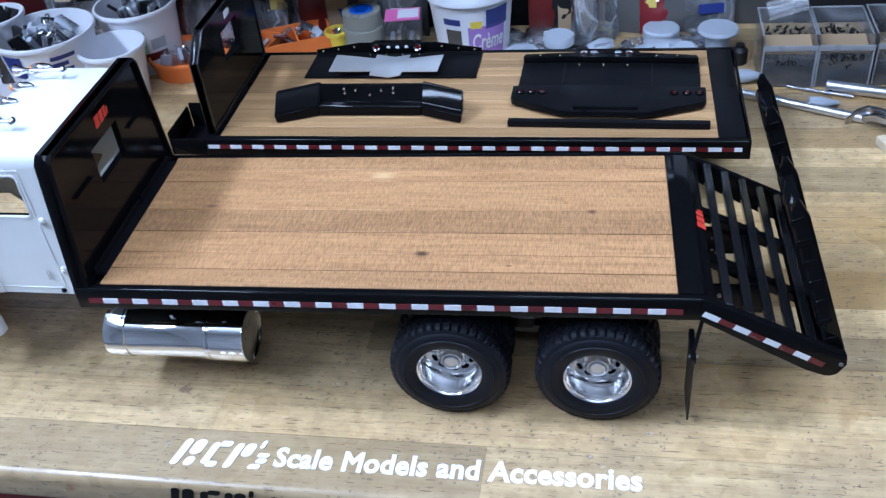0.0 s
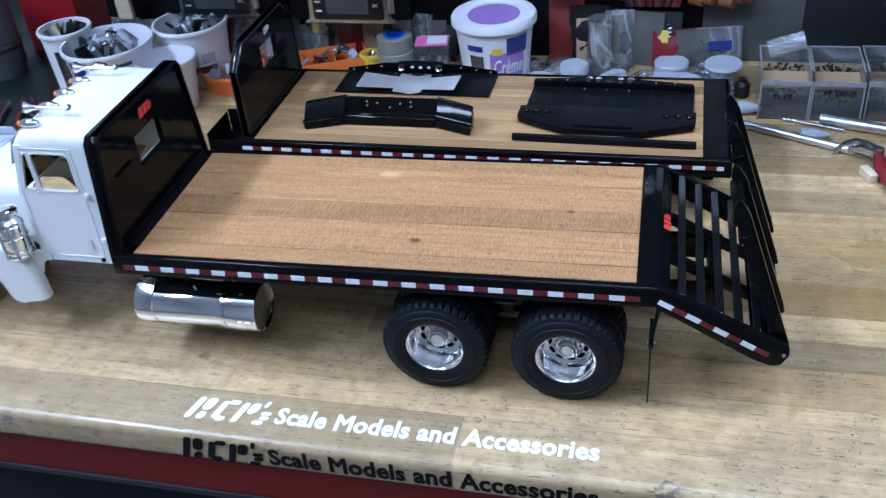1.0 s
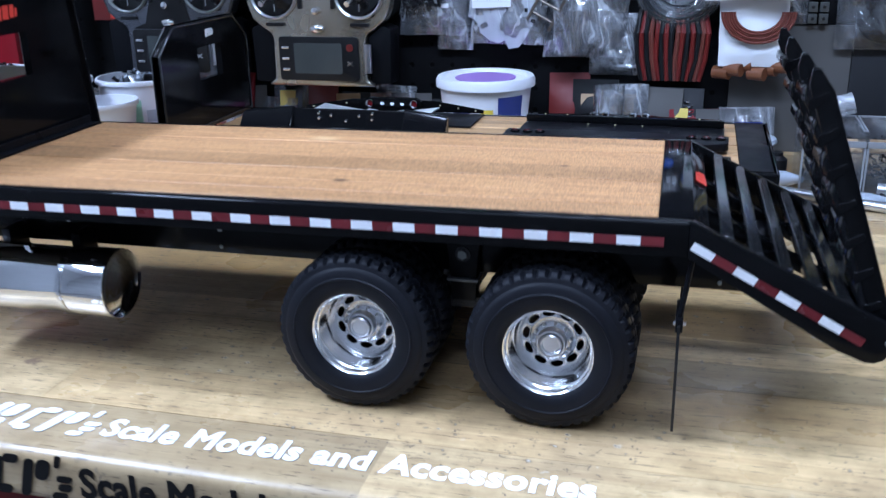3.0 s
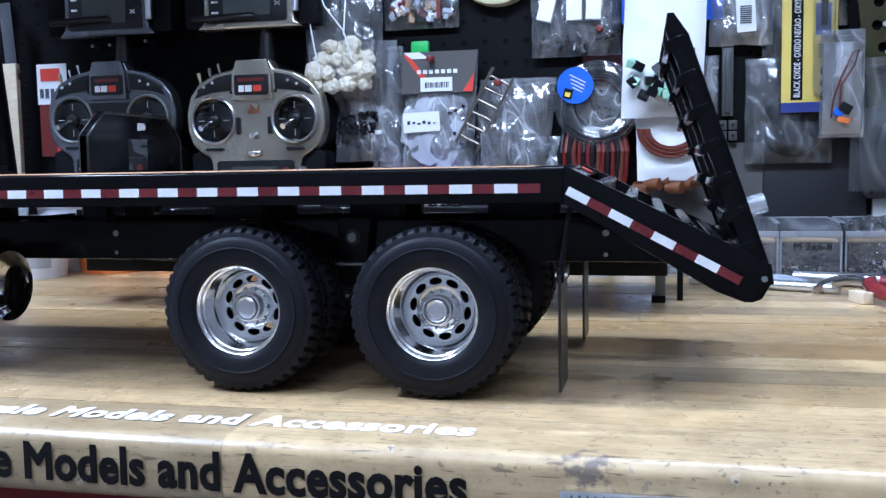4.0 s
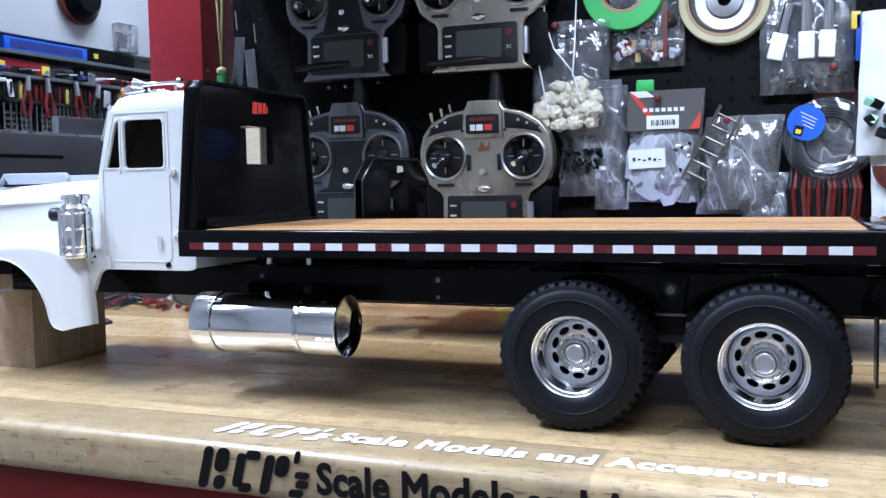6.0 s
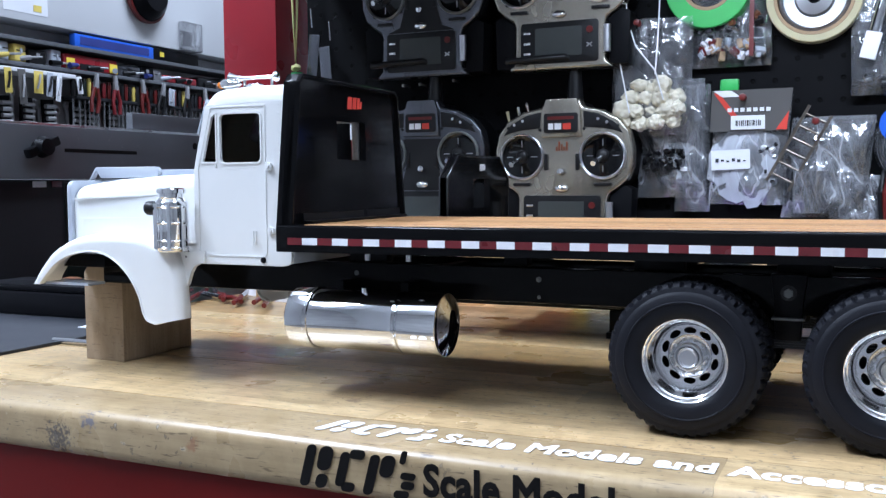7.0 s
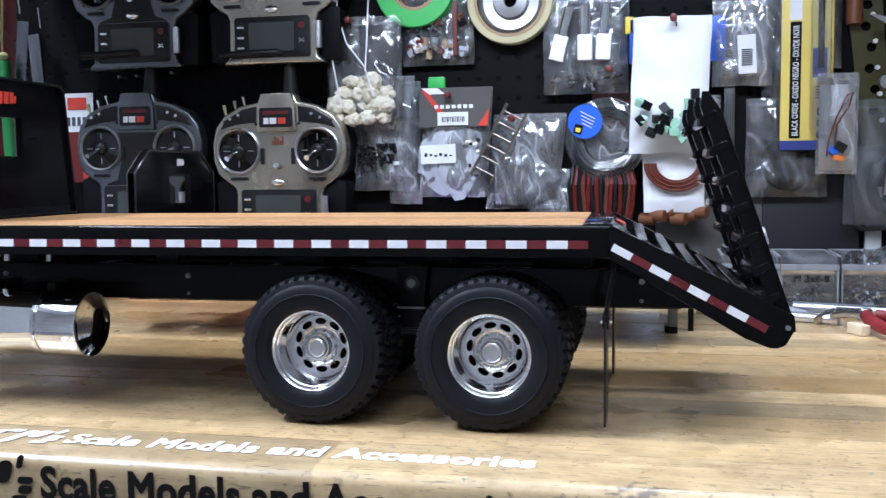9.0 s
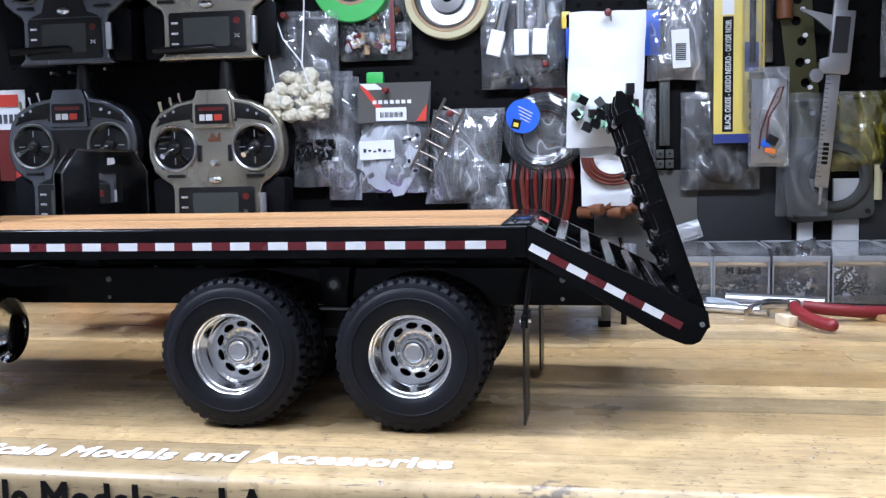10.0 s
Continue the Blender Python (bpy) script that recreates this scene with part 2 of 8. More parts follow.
def pegboard_material(name):
    m, nt, b = nodes_of(name)
    v = world_coords(nt, (40, 40, 40))
    fr = put(nt, "ShaderNodeVectorMath", operation="FRACTION", ins={0: v})
    ce = put(nt, "ShaderNodeVectorMath", operation="SUBTRACT", ins={0: fr.outputs[0], 1: (0.5, 0.5, 0.5)})
    fl = put(nt, "ShaderNodeVectorMath", operation="MULTIPLY", ins={0: ce.outputs[0], 1: (1, 0, 1)})
    ln = put(nt, "ShaderNodeVectorMath", operation="LENGTH", ins={0: fl.outputs[0]})
    hole = ramp(nt, ln.outputs["Value"], [(0.1, (0, 0, 0)), (0.13, (1, 1, 1))])
    n = put(nt, "ShaderNodeTexNoise", ins={"Vector": world_coords(nt), "Scale": 30.0, "Detail": 4.0}).outputs[0]
    col = mix(nt, n, (0.0035, 0.0035, 0.004), (0.007, 0.007, 0.008))
    nt.links.new(mix(nt, hole, (0.001, 0.001, 0.001), col), b.inputs["Base Color"])
    b.inputs["Roughness"].default_value = 0.6
    b.inputs["Specular IOR Level"].default_value = 0.08
    bump(nt, b, hole, 0.5, 0.002)
    return m


M = dict(
    bench=wood("bench_maple", (0.69, 0.50, 0.255), (0.43, 0.28, 0.128), 0.32, (3.0, 60, 60), 0.65, dirt=1.0, coat=0.1, relief=0.03, hue=0.7, worn=0.34, stains=(
        ((-0.384, -0.088, -0.020), 0.0135, (0.05, 0.05, 0.06), 420.0), ((-0.358, -0.088, -0.006), 0.0075, (0.1, 0.11, 0.16), 260.0), ((-0.276, -0.088, -0.014), 0.006, (0.3, 0.14, 0.07), 150.0),
        ((0.189, -0.088, -0.004), 0.0120, (0.07, 0.06, 0.065), 200.0), ((0.282, 0.010, 0.0), 0.0110, (0.40, 0.25, 0.11), 60.0), ((-0.215, 0.004, 0.0), 0.0070, (0.2, 0.12, 0.08), 200.0))),
    cedar=wood("rough_sawn_cedar", (0.60, 0.325, 0.14), (0.33, 0.16, 0.063), 0.48, (7, 60, 60), 0.62, saw=0.34,
               knots=((-0.018, 0.037, 0.0042, (0.06, 0.022, 0.012), 1.5), (0.1, 0.091, 0.003, (0.07, 0.025, 0.014), 1.7),
                      (-0.066, 0.135, 0.006, (0.72, 0.46, 0.22), 2.2), (-0.195, 0.09, 0.003, (0.2, 0.09, 0.045), 2.0), (0.045, 0.026, 0.0016, (0.16, 0.06, 0.03), 2.0)), relief=0.35),
    pine=wood("planed_pine", (0.52, 0.315, 0.145), (0.33, 0.18, 0.072), 0.42, (3.5, 90, 90), 0.42, saw=0.10),
    mat=paint("dark_rubber_sheet", (0.030, 0.032, 0.038), 0.5, grain=60, spec=0.3, wear=0.1),
    palewood=wood("bare_basswood", (0.74, 0.63, 0.46), (0.62, 0.5, 0.34), 0.6, (20, 70, 70), 0.05),
    block=wood("offcut_wood", (0.40, 0.31, 0.215), (0.27, 0.195, 0.125), 0.75, (30, 60, 6), 0.1, dirt=0.5),
    black=paint("gloss_black_paint", (0.0042, 0.0042, 0.0048), 0.09, spec=0.10, grain=90, relief=0.012),
    wetblack=paint("wet_gloss_black", (0.008, 0.008, 0.009), 0.17, spec=0.9, grain=90, relief=0.02),
    satin=paint("satin_black_paint", (0.0055, 0.0055, 0.0068), 0.34, grain=300, relief=0.04, spec=0.1),
    dark=paint("dark_steel", (0.008, 0.008, 0.009), 0.36, grain=200, spec=0.35),
    rubber=paint("tyre_rubber", (0.0072, 0.0077, 0.0108), 0.5, grain=420, relief=0.2, spec=0.17),
    white=paint("white_plastic", (0.74, 0.74, 0.72), 0.34, grain=160, relief=0.03, vary=0.015),
    chrome=paint("chrome", (0.86, 0.87, 0.89), 0.045, metal=1, grain=60, relief=0.015, vary=0.02),
    alu=paint("polished_aluminium", (0.95, 0.95, 0.96), 0.15, metal=1, grain=300, relief=0.012, vary=0.03),
    wheelface=paint("cast_aluminium", (0.60, 0.60, 0.61), 0.17, metal=1, grain=220, relief=0.08),
    brushed=paint("brushed_aluminium", (0.66, 0.67, 0.7), 0.3, metal=1, grain=240, relief=0.08),
    calsteel=paint("worn_satin_steel", (0.36, 0.36, 0.37), 0.36, metal=0.9, grain=240, relief=0.08),
    zinc=paint("zinc", (0.6, 0.6, 0.62), 0.3, metal=1),
    tape_white=paint("reflective_white", (0.82, 0.83, 0.86), 0.28, grain=300, vary=0.02),
    tape_red=paint("reflective_red", (0.13, 0.012, 0.016), 0.28, grain=300, vary=0.12),
    logo=paint("logo_red", (0.62, 0.05, 0.03), 0.4),
    ink=paint("black_ink", (0.006, 0.005, 0.005), 0.6, vary=0.1, spec=0.15),
    vinyl=paint("white_vinyl", (0.86, 0.87, 0.9), 0.4, vary=0.02),
    red=paint("red_enamel", (0.28, 0.010, 0.018), 0.3, grain=60, relief=0.03),
    apron=paint("deep_red_enamel", (0.125, 0.006, 0.005), 0.35, grain=60, relief=0.03, spec=0.2),
    drawer=paint("black_drawer_paint", (0.0042, 0.0045, 0.0058), 0.5, grain=60, spec=0.1),
    frost=film("frosted_film", 0.45, (0.82, 0.86, 0.94), 30, 0.1, 1.0, 2.0),
    bronze=paint("bare_bronze", (0.14, 0.12, 0.10), 0.3, metal=0.8),
    bottle_green=paint("bottle_green", (0.005, 0.012, 0.009), 0.4, grain=50),
    grey=paint("machine_grey", (0.11, 0.115, 0.125), 0.45, grain=80, wear=0.15),
    panel=paint("dark_panel", (0.009, 0.0095, 0.012), 0.5, grain=40),
    wall=paint("workshop_wall", (0.50, 0.50, 0.50), 0.7, grain=30),
    ceil=paint("ceiling_paint", (0.82, 0.83, 0.84), 0.7, grain=30, vary=0.02),
    wallw=paint("white_board", (0.6, 0.61, 0.62), 0.5, grain=30, vary=0.02),
    # tool steel made half matt grey, to brighten tools shaded under the cabinet
    toolgrey=paint("brightened_tool_steel", (0.46, 0.46, 0.47), 0.34, metal=0.55, grain=90, vary=0.15),
    toolwall=paint("pale_tool_board", (0.30, 0.30, 0.30), 0.6, grain=20, vary=0.1),
    plate=paint("dull_grey_plate", (0.07, 0.074, 0.072), 0.38, metal=0.3),
    concrete=paint("concrete", (0.22, 0.21, 0.2), 0.8, grain=25, relief=0.2),
    amber=paint("amber_lens", (0.75, 0.22, 0.03), 0.15),
    lens=paint("red_lens", (0.16, 0.008, 0.010), 0.1),
    darklens=paint("dark_red_lens", (0.018, 0.003, 0.004), 0.06),
    orange=paint("orange_plastic", (0.78, 0.2, 0.04), 0.38, vary=0.04),
    yellow=paint("yellow_plastic", (0.8, 0.6, 0.06), 0.36, vary=0.04),
    yellow_card=paint("yellow_card", (0.72, 0.56, 0.13), 0.4, vary=0.04),
    blue=paint("blue_plastic", (0.02, 0.12, 0.62), 0.35),
    navy=paint("navy_print", (0.025, 0.04, 0.2), 0.4),
    violet=paint("violet_print", (0.36, 0.2, 0.55), 0.4),
    pink=paint("pink_print", (0.75, 0.16, 0.42), 0.4),
    green=paint("green_tape", (0.04, 0.5, 0.1), 0.4),
    handlegreen=paint("dark_green_plastic", (0.012, 0.19, 0.05), 0.4),
    mint=paint("mint_plastic", (0.32, 0.58, 0.43), 0.4),
    tub=paint("white_tub_plastic", (0.78, 0.78, 0.82), 0.4, vary=0.02, sub=0.15),
    milky=paint("milky_plastic", (0.42, 0.455, 0.51), 0.35, vary=0.03, sub=0.2),
    rimplastic=paint("worn_clear_edge", (0.30, 0.31, 0.33), 0.3, sub=0.1),
    wool=paint("cotton", (0.70, 0.65, 0.52), 0.95, sub=0.3, grain=520, relief=0.9, vary=0.08),
    paper=paint("white_paper", (0.76, 0.77, 0.79), 0.55, grain=50, vary=0.015),
    kraft=paint("brown_card", (0.42, 0.29, 0.17), 0.7),
    grip=paint("red_grip", (0.19, 0.012, 0.016), 0.42),
    steel=paint("tool_steel", (0.5, 0.5, 0.52), 0.24, metal=1),
    emblem=paint("satin_silver", (0.80, 0.81, 0.84), 0.42, metal=0.75, grain=240, relief=0.1),
    enamel=paint("enamelled_wire", (0.13, 0.035, 0.025), 0.3),
    tint=paint("tinted_glass", (0.002, 0.002, 0.0025), 0.06, vary=0.02, relief=0.0),
    tapeclear=paint("clear_tape_stack", (0.27, 0.27, 0.235), 0.3, sub=0.2),
    cardgrey=paint("grey_card", (0.085, 0.08, 0.075), 0.7),
    castgrey=paint("cast_grey", (0.19, 0.2, 0.195), 0.4, metal=0.4),
    copper=paint("copper_wire", (0.3, 0.09, 0.045), 0.35, metal=0.6),
    redwire=paint("red_wire", (0.13, 0.012, 0.01), 0.35),
    masking=paint("masking_tape", (0.56, 0.51, 0.31), 0.6),
    beige=paint("champagne_plastic", (0.44, 0.405, 0.335), 0.22, metal=0.85),
    silver=paint("grey_plastic", (0.155, 0.16, 0.18), 0.23, metal=0.85),
    lcd=paint("lcd", (0.055, 0.062, 0.060), 0.12),
    olive=paint("olive_sheet", (0.055, 0.052, 0.014), 0.35),
    brown=paint("brown_plastic", (0.16, 0.055, 0.02), 0.4),
    cord=paint("pale_cord", (0.55, 0.5, 0.22), 0.8),
    cuff=film("worn_clear_tube", 0.8, (0.6, 0.62, 0.66), 12, 0.25, 0.1, 0.8),
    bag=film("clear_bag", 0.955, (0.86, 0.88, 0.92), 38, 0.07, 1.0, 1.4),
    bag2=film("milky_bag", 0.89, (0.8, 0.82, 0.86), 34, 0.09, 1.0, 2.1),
    clear=film("clear_box", 0.94, (0.8, 0.83, 0.88), 6, 0.15, 0.03, 0.8),
    wrap=film("stretch_wrap", 0.965, (0.8, 0.83, 0.88), 30, 0.08, 0.6, 0.8),
    ybag=film("yellow_bag", 0.84, (0.42, 0.36, 0.03), 45),
    peg=pegboard_material("black_pegboard"),
)


# ---------- mesh helpers ----------
def box(x0, x1, y0, y1, z0, z1, bev=0.0, seg=2, bm=None):
    own = bm is None
    bm = bm or bmesh.new()
    r = bmesh.ops.create_cube(bm, size=1.0)
    for v in r["verts"]:
        v.co = Vector((x0 + (v.co.x + 0.5) * (x1 - x0), y0 + (v.co.y + 0.5) * (y1 - y0), z0 + (v.co.z + 0.5) * (z1 - z0)))
    if bev:
        edges = list({e for v in r["verts"] for e in v.link_edges})
        bmesh.ops.bevel(bm, geom=edges, offset=bev, segments=seg, affect="EDGES", profile=0.6)
    return bm


AX = {"x": (1, 2, 0), "y": (0, 2, 1), "z": (0, 1, 2)}


def prism(poly, axis, a, b, bev=0.0, holes=(), seg=2, bm=None):
    """A flat outline (with holes) given in the two other axes, drawn out along axis from a to b."""
    bm = bm or bmesh.new()
    i, j, k = AX[axis]
    edges = []
    start = set(bm.faces)
    for loop in (poly, *holes):
        vs = []
        for u, w in loop:
            c = [0, 0, 0]
            c[i], c[j], c[k] = u, w, a
            vs.append(bm.verts.new(c))
        edges += [bm.edges.new((vs[n], vs[(n + 1) % len(vs)])) for n in range(len(vs))]
    if holes:
        bmesh.ops.triangle_fill(bm, use_beauty=True, edges=edges)
    else:
        bmesh.ops.contextual_create(bm, geom=edges)
    faces = [f for f in bm.faces if f not in start]
    ret = bmesh.ops.extrude_face_region(bm, geom=faces)
    new_v = [g for g in ret["geom"] if isinstance(g, bmesh.types.BMVert)]
    d = [0, 0, 0]
    d[k] = b - a
    bmesh.ops.translate(bm, verts=new_v, vec=d)
    mine = [f for f in bm.faces if f not in start]
    bmesh.ops.recalc_face_normals(bm, faces=mine)
    if bev:
        es = {e for f in mine for e in f.edges if len(e.link_faces) == 2 and e.calc_face_angle(0) > 0.5}
        bmesh.ops.bevel(bm, geom=list(es), offset=bev, segments=seg, affect="EDGES", profile=0.6, clamp_overlap=True)
    return bm


def rounded(u0, u1, w0, w1, r, n=4):
    pts = []
    for cu, cw, a0 in ((u1 - r, w1 - r, 0), (u0 + r, w1 - r, 90), (u0 + r, w0 + r, 180), (u1 - r, w0 + r, 270)):
        for s in range(n + 1):
            a = radians(a0 + 90 * s / n)
            pts.append((cu + r * math.cos(a), cw + r * math.sin(a)))
    return pts


def oval(cu, cw, ru, rw, n=20):
    return [(cu + ru * math.cos(2 * math.pi * s / n), cw + rw * math.sin(2 * math.pi * s / n)) for s in range(n)]


def lathe(profile, axis="z", centre=(0, 0, 0), n=32, closed=False, bm=None):
    """A profile of (radius, height) turned round axis."""
    bm = bm or bmesh.new()
    i, j, k = AX[axis]
    rings = []
    for r, h in profile:
        if r < 1e-6:
            c = list(centre)
            c[k] += h
            rings.append([bm.verts.new(c)])
            continue
        ring = []
        for s in range(n):
            a = 2 * math.pi * s / n
            c = list(centre)
            c[i] += r * math.cos(a)
            c[j] += r * math.sin(a)
            c[k] += h
            ring.append(bm.verts.new(c))
        rings.append(ring)
    pairs = list(zip(rings, rings[1:])) + ([(rings[-1], rings[0])] if closed else [])
    made = []
    for p, q in pairs:
        for s in range(n):
            t = (s + 1) % n
            if len(p) == 1 and len(q) == 1:
                continue
            if len(p) == 1:
                made.append(bm.faces.new((p[0], q[t], q[s])))
            elif len(q) == 1:
                made.append(bm.faces.new((p[s], p[t], q[0])))
            else:
                made.append(bm.faces.new((p[s], p[t], q[t], q[s])))
    bmesh.ops.recalc_face_normals(bm, faces=made)
    return bm


def rod(p, q, r, n=12, bm=None, r2=None):
    """A round bar from p to q."""
    bm = bm or bmesh.new()
    p, q = Vector(p), Vector(q)
    d = q - p
    m = Matrix.Translation((p + q) / 2) @ d.to_track_quat("Z", "Y").to_matrix().to_4x4()
    bmesh.ops.create_cone(bm, cap_ends=True, segments=n, radius1=r, radius2=r if r2 is None else r2, depth=d.length, matrix=m)
    return bm


def hose(points, r, n=8, bm=None):
    """A round tube swept along points."""
    bm = bm or bmesh.new()
    pts = [Vector(p) for p in points]
    rings = []
    for k, p in enumerate(pts):
        d = (pts[min(k + 1, len(pts) - 1)] - pts[max(k - 1, 0)]).normalized()
        side = d.cross(Vector((0.3, 0.2, 0.93))).normalized()
        up = side.cross(d)
        rings.append([bm.verts.new(p + r * (math.cos(2 * math.pi * s / n) * side + math.sin(2 * math.pi * s / n) * up)) for s in range(n)])
    for a, b in zip(rings, rings[1:]):
        for s in range(n):
            bm.faces.new((a[s], a[(s + 1) % n], b[(s + 1) % n], b[s]))
    bm.faces.new(rings[0][::-1])
    bm.faces.new(rings[-1])
    return bm


def ball(centre, r, squash=(1, 1, 1), sub=2, rough=0.0, bm=None, seed=0.0):
    bm = bm or bmesh.new()
    res = bmesh.ops.create_icosphere(bm, subdivisions=sub, radius=1.0)
    for v in res["verts"]:
        k = 1 + rough * (noise.noise(v.co * 2.2 + Vector((seed, seed * 1.7, 0))) + 0.35 * noise.noise(v.co * 5.0 + Vector((seed, 0, seed))))
        v.co = Vector(centre) + Vector((v.co.x * squash[0], v.co.y * squash[1], v.co.z * squash[2])) * r * k
    return bm


def shifted(bm, m):
    bmesh.ops.transform(bm, matrix=m, verts=bm.verts)
    return bm


def mesh_of(name, bm, material, smooth=True):
    me = bpy.data.meshes.new(name)
    bm.to_mesh(me)
    bm.free()
    me.materials.append(M[material])
    if smooth:
        me.shade_smooth()
        if material != "wool":
            me.set_sharp_from_angle(angle=radians(38))
    return me


def part(name, bm, material, parent, label="", smooth=True):
    ob = new(name, mesh_of(name, bm, material, smooth))
    ob.parent = parent
    return tagged(ob, label)


def thing(name, label, category, at=(0, 0, 0), group="", kind="", turn=(0, 0, 0)):
    ob = new(name)
    ob.empty_display_size = 0.02
    ob.matrix_world = pose(*at, *turn)
    return tagged(ob, label, category, group, kind)


def solid(name, bm, material, label, category, group="", kind="", at=None):
    ob = new(name, mesh_of(name, bm, material))
    if at:
        ob.location = at
    return tagged(ob, label, category, group, kind)


def structure(name, bm, material, label=""):
    return tagged(new(name, mesh_of(name, bm, material)), label, "", "", "structure")


def lettering(text, width, height, thick=0.0003, bold=0.0, shear=0.0):
    """Words as a mesh lying in x and y, its lower left at the origin, fitted to width and height."""
    cu = bpy.data.curves.new("words", "FONT")
    cu.body, cu.size, cu.shear, cu.resolution_u = text, 1.0, shear, 3
    cu.space_character = 1.0 + bold
    cu.extrude, cu.bevel_depth, cu.bevel_resolution = 0.01, bold, 0
    ob = bpy.data.objects.new("words", cu)
    scene.collection.objects.link(ob)
    bpy.context.view_layer.update()
    me = bpy.data.meshes.new_from_object(ob.evaluated_get(bpy.context.evaluated_depsgraph_get()))
    bm = bmesh.new()
    bm.from_mesh(me)
    bpy.data.objects.remove(ob)
    bpy.data.meshes.remove(me)
    bpy.data.curves.remove(cu)
    lo = [min(v.co[k] for v in bm.verts) for k in (0, 1)]
    hi = [max(v.co[k] for v in bm.verts) for k in (0, 1)]
    deep = max(v.co.z for v in bm.verts)
    for v in bm.verts:
        v.co = Vector(((v.co.x - lo[0]) / (hi[0] - lo[0]) * width, (v.co.y - lo[1]) / (hi[1] - lo[1]) * height, (v.co.z / deep + 1) / 2 * thick))
    return bm


def islands(bm):
    """The connected pieces of a mesh, each as a mesh of its own."""
    left, made = set(bm.verts), []
    while left:
        stack, group = [left.pop()], []
        while stack:
            v = stack.pop()
            group.append(v)
            for e in v.link_edges:
                o = e.other_vert(v)
                if o in left:
                    left.discard(o)
                    stack.append(o)
        one, match = bmesh.new(), {}
        for v in group:
            match[v] = one.verts.new(v.co)
        for f in {f for v in group for f in v.link_faces}:
            one.faces.new([match[v] for v in f.verts])
        made.append(one)
    bm.free()
    return sorted(made, key=lambda b: min(v.co.x for v in b.verts))


# ---------- the workshop: bench, board, walls ----------
EDGE, BACK = -0.088, 0.70          # bench front and back
LEFT, RIGHT = -0.665, 1.5           # bench ends
structure("floor", box(-2.0, 3.0, -2.6, 3.2, -1.0, -0.95), "concrete", "grey concrete workshop floor")
structure("ceiling", box(-2.0, 3.0, -2.6, 3.2, 2.05, 2.12), "ceil", "white workshop ceiling")
structure("wall_left", box(-2.0, -1.9, -2.6, 3.2, -0.95, 2.05), "wallw", "white board wall")
structure("wall_right", box(2.9, 3.0, -2.6, 3.2, -0.95, 2.05), "wall", "pale workshop wall")
structure("wall_front", box(-1.9, 2.9, -2.6, -2.5, -0.95, 2.05), "wall", "pale workshop wall")
structure("wall_back", box(-1.9, 2.9, 3.1, 3.2, -0.95, 2.05), "wall", "pale workshop wall")
structure("pegboard", box(-0.66, 1.6, 0.655, 0.663, 0.0, 0.95), "peg", "black perforated pegboard behind the bench")
# added out of view, to shade the upper row from the ceiling tubes
structure("shelf_over_board", box(-0.66, 1.6, 0.29, 0.654, 0.500, 0.518, 0.002), "panel", "unseen dark board shading the pegboard from above")
structure("column", box(-0.80, -0.705, 0.64, 0.74, -0.95, 1.6, 0.004), "red", "red painted steel column")
structure("board_panel", box(0.328, 0.4355, 0.649, 0.655, 0.0, 0.150, 0.001), "panel", "dark grey panel at the foot of the pegboard")
structure("board_card", box(0.205, 0.3275, 0.650, 0.6545, 0.0, 0.138, 0.0005), "cardgrey", "grey card at the foot of the pegboard")
structure("board_strip_1", box(0.4420, 0.4597, 0.649, 0.655, 0.0, 0.125, 0.001), "wallw", "white strip at the foot of the pegboard")
structure("board_strip_2", box(0.4815, 0.5110, 0.649, 0.655, 0.0, 0.125, 0.001), "wallw", "white strip at the foot of the pegboard")
structure("board_foot", box(0.5120, 0.80, 0.649, 0.655, 0.0, 0.12, 0.001), "panel", "dark grey sheet at the foot of the pegboard")

bench = thing("workbench", "worn maple butcher-block workbench with a red steel base", "workbench", (0, 0, -0.95), kind="structure")
UP = 0.95
part("apron", box(LEFT + 0.02, RIGHT, EDGE + 0.008, EDGE + 0.03, UP - 0.076, UP - 0.0317), "apron", bench, "deep red enamelled apron")
part("drawer_case", box(LEFT + 0.02, RIGHT, EDGE + 0.012, BACK - 0.02, UP - 0.165, UP - 0.0765, 0.001), "drawer", bench, "black steel drawer case")
part("drawer_lip", box(LEFT + 0.02, 0.17, EDGE + 0.006, EDGE + 0.012, UP - 0.083, UP - 0.0765, 0.001), "panel", bench)
part("back_panel", box(LEFT + 0.02, RIGHT, BACK - 0.03, BACK - 0.02, 0.0, UP - 0.166), "panel", bench)
for lx in (LEFT + 0.03, 0.42, RIGHT - 0.07):
    for ly in (EDGE + 0.03, BACK - 0.09):
        part("leg", box(lx, lx + 0.05, ly, ly + 0.05, 0.0, UP - 0.166, 0.003), "red", bench)
part("lower_shelf", box(LEFT + 0.02, RIGHT, EDGE + 0.03, BACK - 0.03, 0.45, 0.47), "dark", bench)
plate = part("steel_rule", box(0.1795, 0.95, EDGE - 0.0030, EDGE - 0.0002, UP - 0.085, UP - 0.0135, 0.0004), "brushed", bench, "grey steel rule screwed to the front edge")
for k in range(60):
    ln = 0.006 if k % 5 else 0.011
    part("graduation", box(0.184 + 0.0032 * k, 0.1844 + 0.0032 * k, EDGE - 0.0034, EDGE - 0.0028, UP - 0.0145 - ln, UP - 0.0145), "ink", plate, smooth=False)
